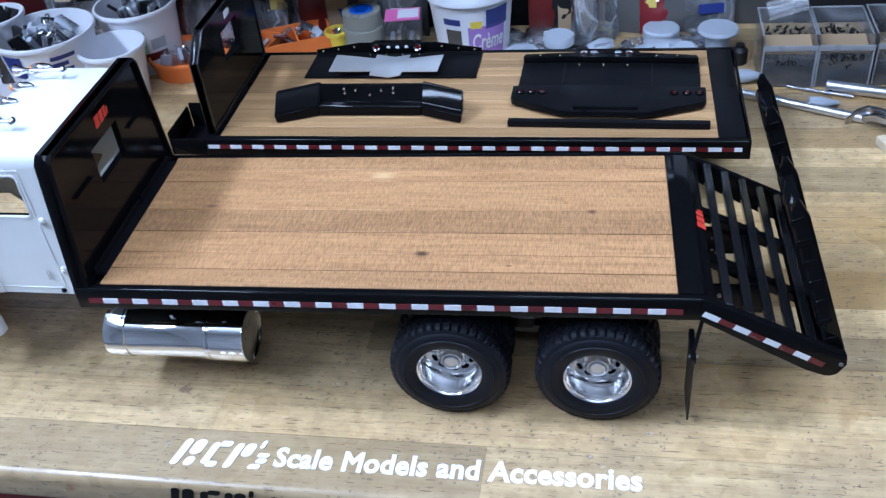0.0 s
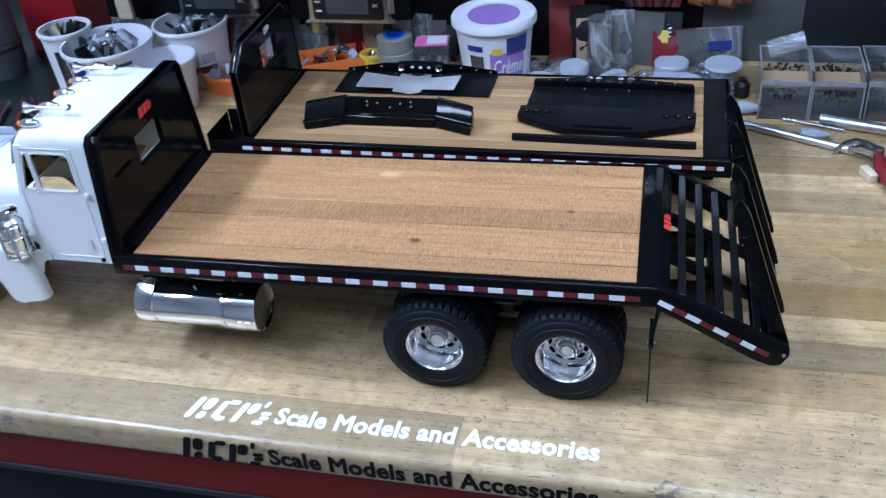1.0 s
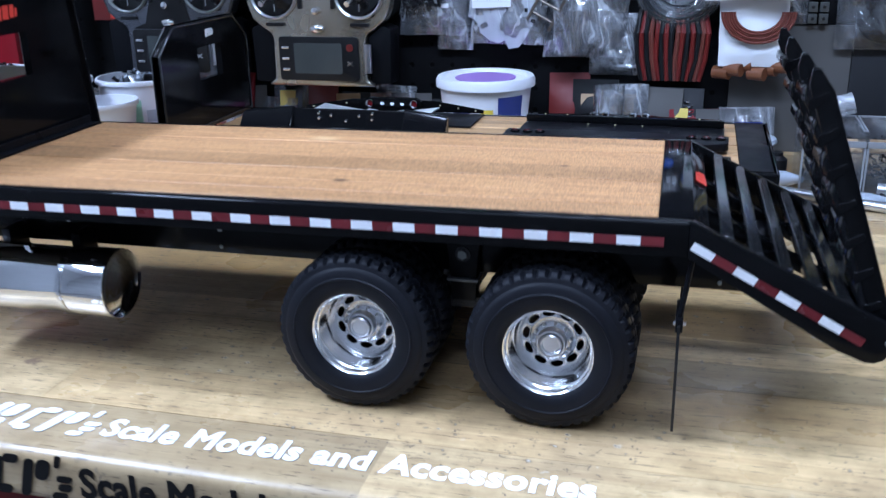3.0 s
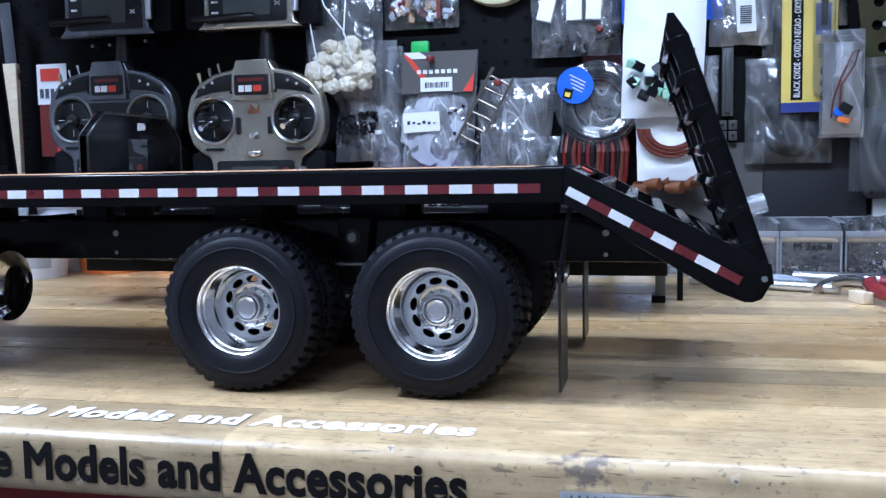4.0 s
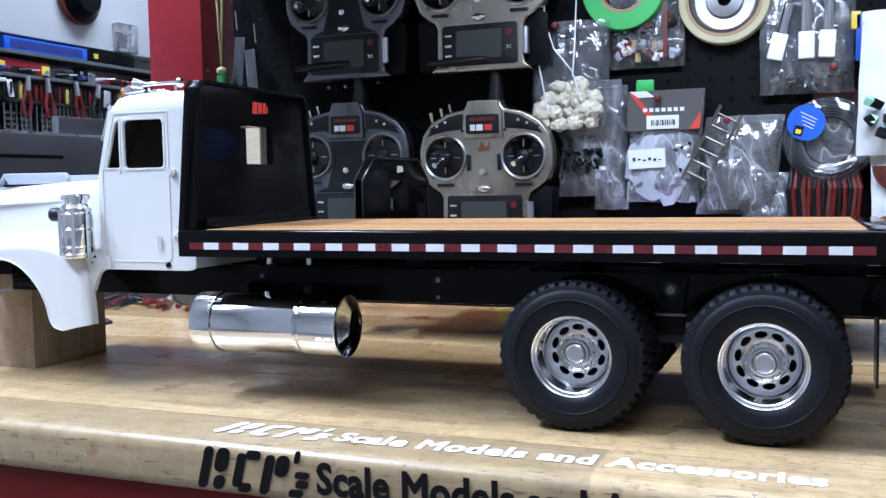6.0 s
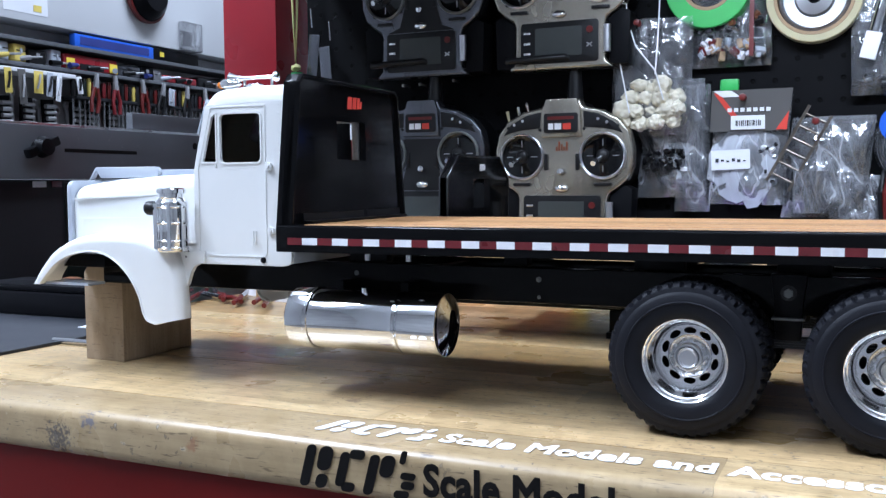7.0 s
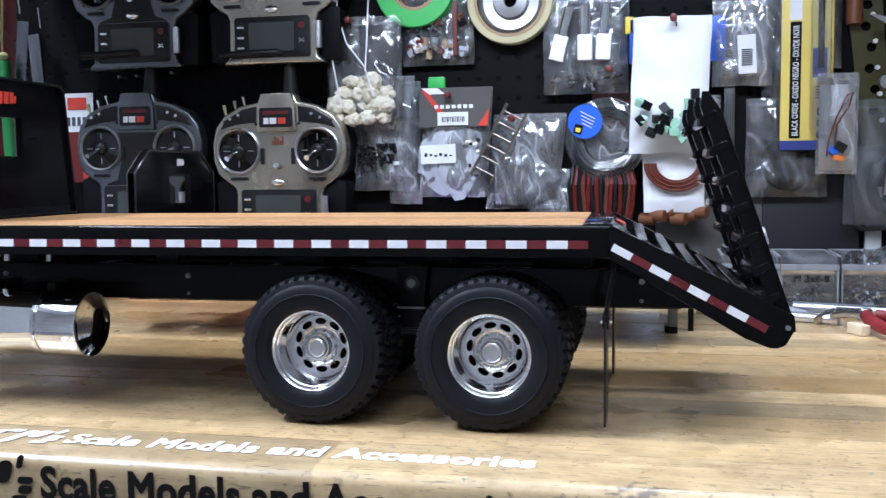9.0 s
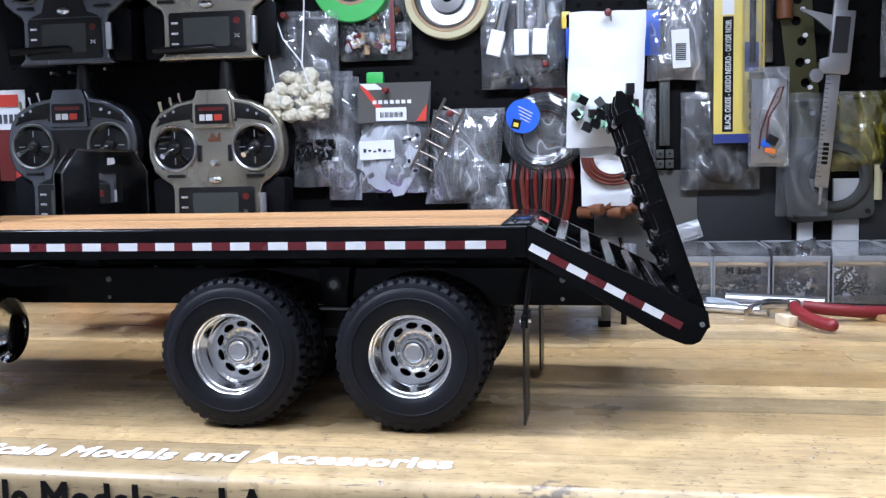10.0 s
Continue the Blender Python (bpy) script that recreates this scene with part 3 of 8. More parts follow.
for k, (bx, by, bw, bh, mat) in enumerate(((-0.42, 0.02, 0.07, 0.24, "kraft"), (-0.27, 0.03, 0.075, 0.25, "kraft"), (-0.10, 0.02, 0.08, 0.22, "kraft"), (-0.53, 0.0, 0.03, 0.20, "navy"), (-0.60, 0.02, 0.04, 0.26, "paper"), (0.08, 0.03, 0.07, 0.2, "panel"))):
    cb_ = thing("storage_box", ("cardboard box" if mat == "kraft" else "plastic case") + " on the shelf under the bench", "box", (bx, by, -0.48), "boxes under the bench")
    part("carton", box(-bw, bw, -0.06, 0.10, 0.0, bh, 0.002), mat, cb_)
    part("flap_seam", box(-bw + 0.002, bw - 0.002, 0.018, 0.022, bh + 0.0002, bh + 0.0012), "masking" if mat == "kraft" else "dark", cb_)


# ---------- the flatbed model truck ----------
truck = thing("model_truck", "white-cabbed model flatbed truck, black bed, front propped on wood block", "model truck")
MID = 0.080                        # centre line
DECK = 0.117


def mirror(y):
    return 2 * MID - y


# wheels, built once and copied
def wheel_parts(parent, outer):
    """A dual truck wheel round y, its outer face towards -y; the rim is the part, tyre and hub lie under it."""
    if outer:
        prof = [(0.0236, -0.0116), (0.0246, -0.0128), (0.0250, -0.0128), (0.0250, -0.0120), (0.0240, -0.0122), (0.0230, -0.0116), (0.0224, -0.0104), (0.0221, -0.0086), (0.0214, -0.0080), (0.0211, -0.0060), (0.0209, -0.0010), (0.0204, 0.0002), (0.0201, 0.0040), (0.0196, 0.0068), (0.0182, 0.0088), (0.0176, 0.0090)]
        bm = lathe(prof, "y", n=64)
        # pierced disc
        slots = []
        for k in range(10):
            c, w = math.cos(2 * math.pi * (k + 0.5) / 10), math.sin(2 * math.pi * (k + 0.5) / 10)
            slots.append([(0.0146 * c - w * u + c * (v - 26 * u * u), 0.0146 * w + c * u + w * (v - 26 * u * u)) for u, v in oval(0, 0, 0.0034, 0.0018, 16)])
        disc = prism(oval(0, 0, 0.0180, 0.0180, 64), "y", 0.0068, 0.0092, 0.0005, holes=slots)
        lathe([(0.0124, 0.0067), (0.0112, 0.0050), (0.0085, 0.0040), (0.0, 0.0038)], "y", n=40, bm=disc)
    else:
        bm = lathe([(0.0236, -0.012), (0.022, -0.01), (0.019, 0.0), (0.019, 0.010), (0.0236, 0.012)], "y", n=32)
    rim = part("wheel", bm, "alu" if outer else "dark", parent, "polished aluminium wheel rim" if outer else "")
    if outer:
        part("wheel_disc", disc, "wheelface", rim, "pierced aluminium wheel disc")
    # tyre: one carcass whose shoulders are notched into lugs
    R, W, n = 0.0440, 0.0132, 168
    prof = [(0.0236, -W + 0.0012, 0), (0.0252, -W - 0.0004, 0), (0.0285, -W - 0.0012, 0), (0.0322, -W - 0.0014, 0), (0.0326, -W - 0.0020, 0), (0.0332, -W - 0.0020, 0), (0.0336, -W - 0.0012, 0), (0.0365, -W - 0.0008, 0), (0.0384, -W + 0.0002, 0),
            (0.0388, -W + 0.0007, 0), (0.0412, -W + 0.0012, 0), (0.0420, -W + 0.0016, 1), (0.0434, -W + 0.0032, 1), (R, -0.0064, 1), (R, -0.0058, 2), (R, -0.0008, 2), (R - 0.0018, -0.0005, 0), (R - 0.0018, 0.0005, 0), (R, 0.0008, 3), (R, 0.0052, 3),
            (R, 0.0058, 4), (0.0434, 0.0082, 4), (0.0420, 0.0096, 4), (0.0392, 0.0104, 4), (0.0380, 0.0108, 0), (0.0330, 0.0116, 0), (0.0262, 0.0110, 0), (0.0236, 0.0096, 0)]
    tb = bmesh.new()
    rings = []
    for r, y, zone in prof:
        ring = []
        for q in range(n):
            a = 2 * math.pi * q / n
            low = zone and (q + (0, 0, 1, 2, 2)[zone]) % 4 == 3
            rr = r - (0.0016 if zone in (1, 4) else 0.0012) if low else r
            ring.append(tb.verts.new((rr * math.cos(a), y + (0.0009 if low and zone == 1 else 0), rr * math.sin(a))))
        rings.append(ring)
    for p, q in zip(rings, rings[1:]):
        for k in range(n):
            tb.faces.new((p[k], p[(k + 1) % n], q[(k + 1) % n], q[k]))
    bmesh.ops.recalc_face_normals(tb, faces=tb.faces)
    part("tyre", tb, "rubber", rim, "black rubber tyre with deep tread")
    if outer:
        hb = lathe([(0.0080, 0.0042), (0.0079, 0.0000), (0.0076, -0.0010), (0.0068, -0.0012), (0.0064, -0.0004), (0.0062, -0.0006)], "y", n=36)
        part("hub", hb, "zinc", rim, "bright steel hub collar")
        cap_bm = bmesh.new()
        rows = []
        for r, y in ((0.0061, -0.0004), (0.0060, -0.0018), (0.0052, -0.0024), (0.0044, -0.0022), (0.0042, -0.0016)):
            rows.append([cap_bm.verts.new(((r - (0.0003 if k % 2 and r > 0.005 else 0)) * math.cos(math.pi * k / 24), y, (r - (0.0003 if k % 2 and r > 0.005 else 0)) * math.sin(math.pi * k / 24))) for k in range(48)])
        for p, q in zip(rows, rows[1:]):
            for k in range(48):
                cap_bm.faces.new((p[k], p[(k + 1) % 48], q[(k + 1) % 48], q[k]))
        cap_bm.faces.new(rows[-1])
        bmesh.ops.recalc_face_normals(cap_bm, faces=cap_bm.faces)
        part("hub_cap", cap_bm, "zinc", rim, "serrated steel hub cap")
        for k in range(10):
            a = 2 * math.pi * k / 10
            cx, cz = 0.0099 * math.cos(a), 0.0099 * math.sin(a)
            part("wheel_nut", lathe([(0.0, 0.0022), (0.0007, 0.0023), (0.0010, 0.0030), (0.0011, 0.0052)], "y", (cx, 0, cz), 6), "zinc", rim)
    return rim


def copy_part(ob, m, parent):
    """A copy of a part and what lies under it, at the pose m in the thing's space."""
    made = copy_thing(ob, m)
    made.parent = parent
    return made


outer0 = wheel_parts(truck, True)
outer0.matrix_basis = pose(0.002, 0.0045, 0.0440)
inner0 = wheel_parts(truck, False)
inner0.matrix_basis = pose(0.002, 0.0345, 0.0440)
copy_part(outer0, pose(0.107, 0.0045, 0.0440, 0, 27, 0), truck)
copy_part(inner0, pose(0.107, 0.0345, 0.0440), truck)
for wx in (0.002, 0.107):
    copy_part(outer0, pose(wx, mirror(0.0045), 0.0440, 0, 0, 180), truck)
    copy_part(inner0, pose(wx, mirror(0.0345), 0.0440), truck)
    part("axle", rod((wx, 0.01, 0.0440), (wx, mirror(0.01), 0.0440), 0.006), "dark", truck)
    part("differential", ball((wx, MID, 0.0440), 0.017, (1, 1.2, 1), 2), "dark", truck)

# chassis
for y in (0.044, 0.110):
    bm = box(-0.47, 0.222, y, y + 0.0045, 0.0655, 0.0885, 0.0008)
    rail = part("chassis_rail", bm, "black", truck)
    for bx, bz, br in ((-0.235, 0.081, 0.0018), (-0.1, 0.081, 0.0018), (0.19, 0.081, 0.0018), (-0.1, 0.0695, 0.0012), (0.19, 0.0695, 0.0012)):
        part("bolt", lathe([(0.0, -0.0014), (br * 0.55, -0.0013), (br * 0.6, -0.0006), (br, -0.0005), (br, 0.0)], "y", (bx, y, bz), 12), "castgrey", rail)
for x in (-0.42, -0.18, -0.05, 0.053, 0.15, 0.214):
    part("crossmember", box(x - 0.004, x + 0.004, 0.0485, 0.110, 0.068, 0.086, 0.0006), "satin", truck)
for y in (0.034, 0.118):
    bm = prism([(0.043, 0.09), (0.063, 0.09), (0.061, 0.0735), (0.0600, 0.052), (0.046, 0.052), (0.045, 0.0735)], "y", y, y + 0.009, 0.0008)
    br = part("suspension_bracket", bm, "satin", truck)
    part("pivot_bolt", rod((0.053, y - 0.0025 if y < MID else y + 0.0115, 0.0795), (0.053, y if y < MID else y + 0.009, 0.0795), 0.0028, 6), "castgrey", br)
    part("washer", lathe([(0.0028, 0.0), (0.0044, 0.0), (0.0044, 0.0006), (0.0028, 0.0006)], "y", (0.053, y - 0.0010 if y < MID else y + 0.0094, 0.0795), 20, True), "dark", br)
    part("cross_tie", box(0.044, 0.062, y - 0.003, y + 0.012, 0.0640, 0.0655, 0.0004), "castgrey", br)
    for k in range(4):
        part("leaf_spring", box(-0.012 + 0.006 * k, 0.118 - 0.006 * k, y + 0.001, y + 0.008, 0.0475 + 0.0016 * k, 0.0489 + 0.0016 * k), "dark", br)
for y in (0.052, 0.098):
    for sx0, sx1 in ((-0.245, -0.215), (-0.127, -0.111), (-0.04, -0.009), (0.045, 0.075), (0.125, 0.16)):
        part("bed_spacer", box(sx0, sx1, y, y + 0.010, 0.0885, 0.1079, 0.0006), "satin", truck)
part("drive_shaft", rod((-0.3, MID, 0.077), (0.0, MID, 0.06), 0.004), "dark", truck)

# bed: rails, deck, headboard; it sits a little askew to the axles
BED, BED_MID = pose(0, 0, 0, 0, 0, 1.32), 0.0819
built = set(truck.children)


def across(y):
    return 2 * BED_MID - y


rail_profile = [(-0.0067, 0.099), (-0.0067, 0.1155), (-0.0055, 0.1167), (-0.0008, 0.1167), (-0.0008, 0.1145), (-0.0037, 0.1145), (-0.0037, 0.1012), (0.004, 0.1012), (0.004, 0.099)]


def side_rail(x0, x1, prof, thing_ob, far, stripes, start_white, period, share, y_face, z0, z1):
    pr = [(across(y), z) for y, z in prof] if far else prof
    rail_ob = part("side_rail", prism(pr, "x", x0, x1, 0.0007, seg=2), "black", thing_ob, "gloss black side rail")
    if not stripes:
        return rail_ob
    x, white = stripes[0], start_white
    while x < stripes[1] - 0.002:
        w = period * (share if white else 1 - share)
        part("reflector", box(x, min(x + w, stripes[1]), y_face - 0.0004, y_face + 0.0002, z0, z1), "tape_white" if white else "tape_red", rail_ob,
             "white reflective tape" if white else "dark red reflective tape", smooth=False)
        x, white = x + w, not white
    return rail_ob


side_rail(-0.264, 0.1725, rail_profile, truck, False, (-0.2548, 0.1615), False, 0.0225, 0.511, -0.0067, 0.1040, 0.1085)
side_rail(-0.264, 0.1725, rail_profile, truck, True, None, False, 0, 0, 0, 0, 0)
cuts = [-0.0006, 0.0180, 0.0365, 0.0620, 0.0900, 0.1282, 0.1453, 0.1644]
for k, (y0, y1) in enumerate(zip(cuts, cuts[1:])):
    lift = (0.0, 0.00025, 0.0001, 0.0003, 0.00005, 0.0002, 0.0)[k]
    bm = box(-0.2460, 0.1578, y0 + 0.00028, y1 - 0.00028, 0.1125, DECK + lift, 0.0004, 1)
    part("deck_plank", bm, "cedar", truck, "rough-sawn reddish cedar deck plank")
part("bed_floor", box(-0.262, 0.172, 0.003, across(0.003), 0.1080, 0.1122), "satin", truck)
for x in (-0.21, -0.13, -0.05, 0.03, 0.11):
    part("bed_crossmember", box(x - 0.003, x + 0.003, -0.003, across(-0.003), 0.1005, 0.1078), "satin", truck)
part("rear_plate", box(0.1580, 0.1745, -0.0007, across(-0.0007), 0.1125, 0.1172, 0.0005), "black", truck, "gloss black steel plate behind the deck")

HX = -0.2520                      # rear face of the headboard
outline = [(-0.0057, 0.114), (across(-0.0057), 0.114), (across(0.0069), 0.212), (across(0.0119), 0.2175), (0.0119, 0.2175), (0.0069, 0.212)]
hole = [(0.0612, 0.1615), (0.1052, 0.1615), (0.1052, 0.1895), (0.0612, 0.1895)]
head = part("headboard", prism(outline, "x", HX - 0.0085, HX - 0.0030, holes=[hole]), "black", truck, "gloss black headboard with a small window")
inner = [(-0.0028, 0.1170), (across(-0.0028), 0.1170), (across(0.0092), 0.2110), (across(0.0130), 0.2150), (0.0130, 0.2150), (0.0092, 0.2110)]
part("frame_edge", prism(outline, "x", HX - 0.0125, HX, 0.0005, holes=[inner], seg=2), "black", head)
for y in (0.036, 0.131):
    part("gusset", box(HX - 0.0029, HX - 0.0006, y - 0.0135, y + 0.0135, 0.1745, 0.1757), "black", head)
part("foot_angle", prism([(HX, 0.1175), (HX + 0.0075, 0.1178), (HX + 0.0075, 0.1190), (HX + 0.0012, 0.1192), (HX + 0.0010, 0.124), (HX, 0.124)], "y", 0.008, across(0.008)), "satin", head)


def plain_mark(parent, at, w, h, material, normal="x"):
    """A small stamped mark drawn as slanted bars."""
    bm = bmesh.new()
    for k, (u0, u1) in enumerate(((0, 0.3), (0.36, 0.62), (0.68, 0.86), (0.9, 1.0))):
        top = 1.0 if k < 3 else 0.75
        poly = [(u0 * w, 0.05 * h * k), (u1 * w, 0.05 * h * k), (u1 * w + 0.12 * h, top * h), (u0 * w + 0.12 * h, top * h)]
        prism(poly, "z", 0, 0.0003, bm=bm)
    shifted(bm, at)
    return part("mark", bm, material, parent, "red painted mark" if material == "logo" else "white painted mark")


FACE_X = Matrix(((0, 0, 1, 0), (1, 0, 0, 0), (0, 1, 0, 0), (0, 0, 0, 1)))       # a mark's x, y on a face that looks to +x
plain_mark(head, Matrix.Translation((HX - 0.0028, 0.0765, 0.1985)) @ FACE_X, 0.0215, 0.009, "logo")

# sloping tail with bars
def tail_z(x):
    return 0.1161 - 0.516 * (x - 0.1735)


tail_poly = [(0.1725, 0.1167), (0.1745, 0.1164), (0.2635, 0.0722), (0.2690, 0.0692), (0.2699, 0.0622), (0.2650, 0.0532), (0.2610, 0.0514), (0.2568, 0.0514), (0.2440, 0.0564), (0.1725, 0.0985)]
for far in (False, True):
    y0, y1 = (-0.0067, -0.0005) if not far else (across(-0.0005), across(-0.0067))
    tail = part("tail_rail", prism(tail_poly, "y", y0, y1, 0.0006), "black", truck, "gloss black sloping tail rail")
    part("hinge_bolt", rod((0.2658, -0.0077 if not far else across(-0.0077), 0.0626), (0.2658, y0 if not far else y1, 0.0626), 0.0014, 10), "castgrey", tail)
    if far:
        continue
    a, b = Vector((0.1743, 0.1051)), Vector((0.2551, 0.0616))
    d = (b - a).normalized()
    nrm = Vector((-d.y, d.x))
    for k in range(8):
        p, q = a + (b - a) * (k / 8), a + (b - a) * ((k + 1) / 8)
        poly = [tuple(p - nrm * 0.0021), tuple(q - nrm * 0.0021), tuple(q + nrm * 0.0021), tuple(p + nrm * 0.0021)]
        part("reflector", prism(poly, "y", -0.0071, -0.0064), "tape_white" if k % 2 == 0 else "tape_red", tail, "white reflective tape" if k % 2 == 0 else "dark red reflective tape", smooth=False)
SLOPE = math.degrees(math.atan(0.516))
part("tail_head_plate", shifted(box(0.0, 0.0095, -0.0005, across(-0.0005), -0.002, 0.0, 0.0003), pose(0.1735, 0, 0.1160, 0, SLOPE, 0)), "black", truck)
plate_mark = plain_mark(truck, pose(0.1755, 0.073, 0.1158, 0, SLOPE, 0) @ pose(0, 0, 0, 0, 0, 90) @ pose(0, -0.007, 0.0002), 0.0215, 0.0065, "logo")
for bx in (0.1905, 0.2045, 0.2185, 0.2325, 0.2465):
    z = tail_z(bx)
    bar = [(bx - 0.0032, z - 0.0035), (bx + 0.0030, z - 0.0050), (bx + 0.0032, z + 0.0004), (bx + 0.0026, z + 0.0014), (bx - 0.0026, z + 0.0020), (bx - 0.0032, z + 0.0014)]
    part("tread_bar", prism(bar, "y", -0.0012, across(-0.0012), 0.0008, seg=3), "wetblack", truck, "gloss black cross bar of the tail")
for y in (0.0480, 0.1020):
    bm = prism([(0.172, 0.1125), (0.262, 0.0662), (0.262, 0.0587), (0.172, 0.1045)], "y", y, y + 0.0085, 0.0004)
    part("tail_beam", bm, "black", truck)
part("tail_end_bar", rod((0.2650, -0.0003, 0.0622), (0.2650, across(-0.0003), 0.0622), 0.0030), "black", truck)
part("tail_end_plate", shifted(box(0.079, 0.100, -0.0003, across(-0.0003), -0.0045, -0.0025), pose(0.1735, 0, 0.1160, 0, SLOPE, 0)), "black", truck)

# two folded-up loading ramps
LEN = 0.1324
lean = 19.0
for ya, yb in ((0.0015, 0.0520), (0.1118, 0.1623)):
    base = pose(0.2660, 0, 0.0627, 0, -lean, 0)
    side = [(-0.0035, -0.005), (0.0040, -0.005), (0.0048, 0.004), (0.0048, LEN - 0.012), (0.0015, LEN), (-0.0015, LEN + 0.001), (-0.0050, LEN - 0.006), (-0.0045, 0.004)]
    first = part("loading_ramp", shifted(prism(side, "y", ya, ya + 0.0045, 0.0005), base), "black", truck, "gloss black folding ladder ramp")
    part("ramp_rail", shifted(prism(side, "y", yb - 0.0045, yb, 0.0005), base), "black", first)
    for k in range(7):
        z = 0.016 + k * 0.0172
        ang = [(-0.0082, z - 0.0020), (-0.0068, z - 0.0042), (0.0020, z - 0.0010), (0.0020, z + 0.0022), (-0.0064, z + 0.0016)]
        part("rung", shifted(prism(ang, "y", ya - 0.0004, yb + 0.0004, 0.0002, seg=1), base), "black", first)
for ob in [o for o in truck.children if o not in built]:
    ob.matrix_basis = BED @ ob.matrix_basis

# mud flaps
for y0, y1 in ((-0.006, 0.026), (0.134, 0.166)):
    flap = part("mud_flap", prism([(y0, 0.0062), (y1, 0.0062), (y1, 0.0640), (y0, 0.0640)], "x", 0.1700, 0.1714), "dark", truck, "thin black rubber mud flap")
    part("hanger", box(0.1690, 0.1727, y0 + 0.002, y1 - 0.002, 0.060, 0.067, 0.0004), "satin", flap)
    hang = bmesh.new()
    rod((0.1708, y0 + 0.006, 0.066), (0.1755, y0 + 0.010, 0.0985), 0.0014, 8, hang)
    part("hanger_rod", hang, "satin", flap)
    part("hanger_screw", rod((0.1680, y0 + 0.006, 0.0635), (0.1742, y0 + 0.006, 0.0635), 0.0011, 8), "zinc", flap)

# fuel tank
TX0, TY, TZ = -0.2650, 0.0150, 0.0525
tank = part("fuel_tank", lathe([(0.0, 0.0), (0.0190, 0.0004), (0.0206, 0.0018), (0.0210, 0.006), (0.0210, 0.0155), (0.0204, 0.0162), (0.0201, 0.0175), (0.0201, 0.0845),
                               (0.0204, 0.0855), (0.0210, 0.0862), (0.0210, 0.1112), (0.0208, 0.1124), (0.0204, 0.1127), (0.0200, 0.1124), (0.0180, 0.1113), (0.0150, 0.1104), (0.0110, 0.1096), (0.0060, 0.1091), (0.0, 0.1090)],
                              "x", (TX0, TY, TZ), 48), "chrome", truck, "chromed cylindrical fuel tank with a dished rear end")
for bx in (0.0175, 0.0830):
    part("tank_band", lathe([(0.0202, -0.0013), (0.0212, -0.0009), (0.0212, 0.0009), (0.0202, 0.0013)], "x", (TX0 + bx, TY, TZ), 48, True), "chrome", tank)
for bx in (0.026, 0.076):
    part("tank_bracket", box(TX0 + bx - 0.003, TX0 + bx + 0.003, TY + 0.012, 0.044, 0.058, 0.077, 0.0005), "satin", tank)
part("tank_screw", rod((TX0 + 0.055, TY - 0.004, TZ + 0.0195), (TX0 + 0.055, TY - 0.0045, TZ + 0.0225), 0.0022, 8), "chrome", tank)
for bx in (-0.205, -0.175):
    part("bed_bolt", rod((bx, 0.006, 0.0975), (bx, 0.006, 0.0935), 0.0018, 6), "zinc", truck)

# cab: a hollow white shell
CY0, CY1 = 0.0150, 0.1450
CR, CF = -0.2700, -0.3530         # rear wall and cowl
cab_side = [(CR, 0.0900), (CR, 0.2000), (CR + 0.0012, 0.2010), (-0.3400, 0.2010), (-0.3420, 0.1990), (CF, 0.1540), (CF, 0.0885), (CF + 0.003, 0.0865), (CR - 0.008, 0.0865), (CR - 0.004, 0.0870), (CR - 0.0012, 0.0882)]
main_win = rounded(-0.3285, -0.2945, 0.1595, 0.1935, 0.0035)
vent_win = [(-0.3445, 0.1600), (-0.3325, 0.1600), (-0.3325, 0.1935), (-0.3352, 0.1940)]
cab = part("cab", prism(cab_side, "y", CY0, CY0 + 0.0022, 0.0004, holes=[main_win, vent_win], seg=1), "white", truck, "unpainted white plastic cab shell with open windows")
part("far_side", prism(cab_side, "y", CY1 - 0.0022, CY1, 0.0004, holes=[main_win, vent_win], seg=1), "white", cab)
part("rear_wall", prism(rounded(CY0 + 0.0022, CY1 - 0.0022, 0.0885, 0.2010, 0.001), "x", CR - 0.002, CR, holes=[rounded(0.05, 0.11, 0.155, 0.19, 0.004)]), "white", cab)
front = prism([(CY0 + 0.0022, 0.0), (CY1 - 0.0022, 0.0), (CY1 - 0.0022, 0.047), (CY0 + 0.0022, 0.047)], "x", -0.002, 0.0, holes=[rounded(0.024, 0.077, 0.006, 0.041, 0.004), rounded(0.083, 0.136, 0.006, 0.041, 0.004)])
part("windshield_frame", shifted(front, pose(CF + 0.001, 0, 0.1540, 0, 13.5, 0)), "white", cab)
part("windshield", shifted(box(0.0002, 0.0012, CY0 + 0.004, CY1 - 0.004, 0.002, 0.046), pose(CF + 0.001, 0, 0.1540, 0, 13.5, 0)), "tint", cab, "dark tinted windshield")
part("seat_card", shifted(box(-0.024, 0.020, -0.034, 0.034, -0.0012, 0.0, 0.0003), pose(-0.312, 0.094, 0.1430, 0, 14, 12)), "kraft", cab, "pale card lying inside the cab")
roof = bmesh.new()
section = [(0.0, -0.0130), (0.0004, -0.0075), (0.0026, -0.0034), (0.0065, -0.0010), (0.014, 0.0), (0.065, 0.0016)]
section = section + [(0.13 - u, w) for u, w in section[-2::-1]]
rings = []
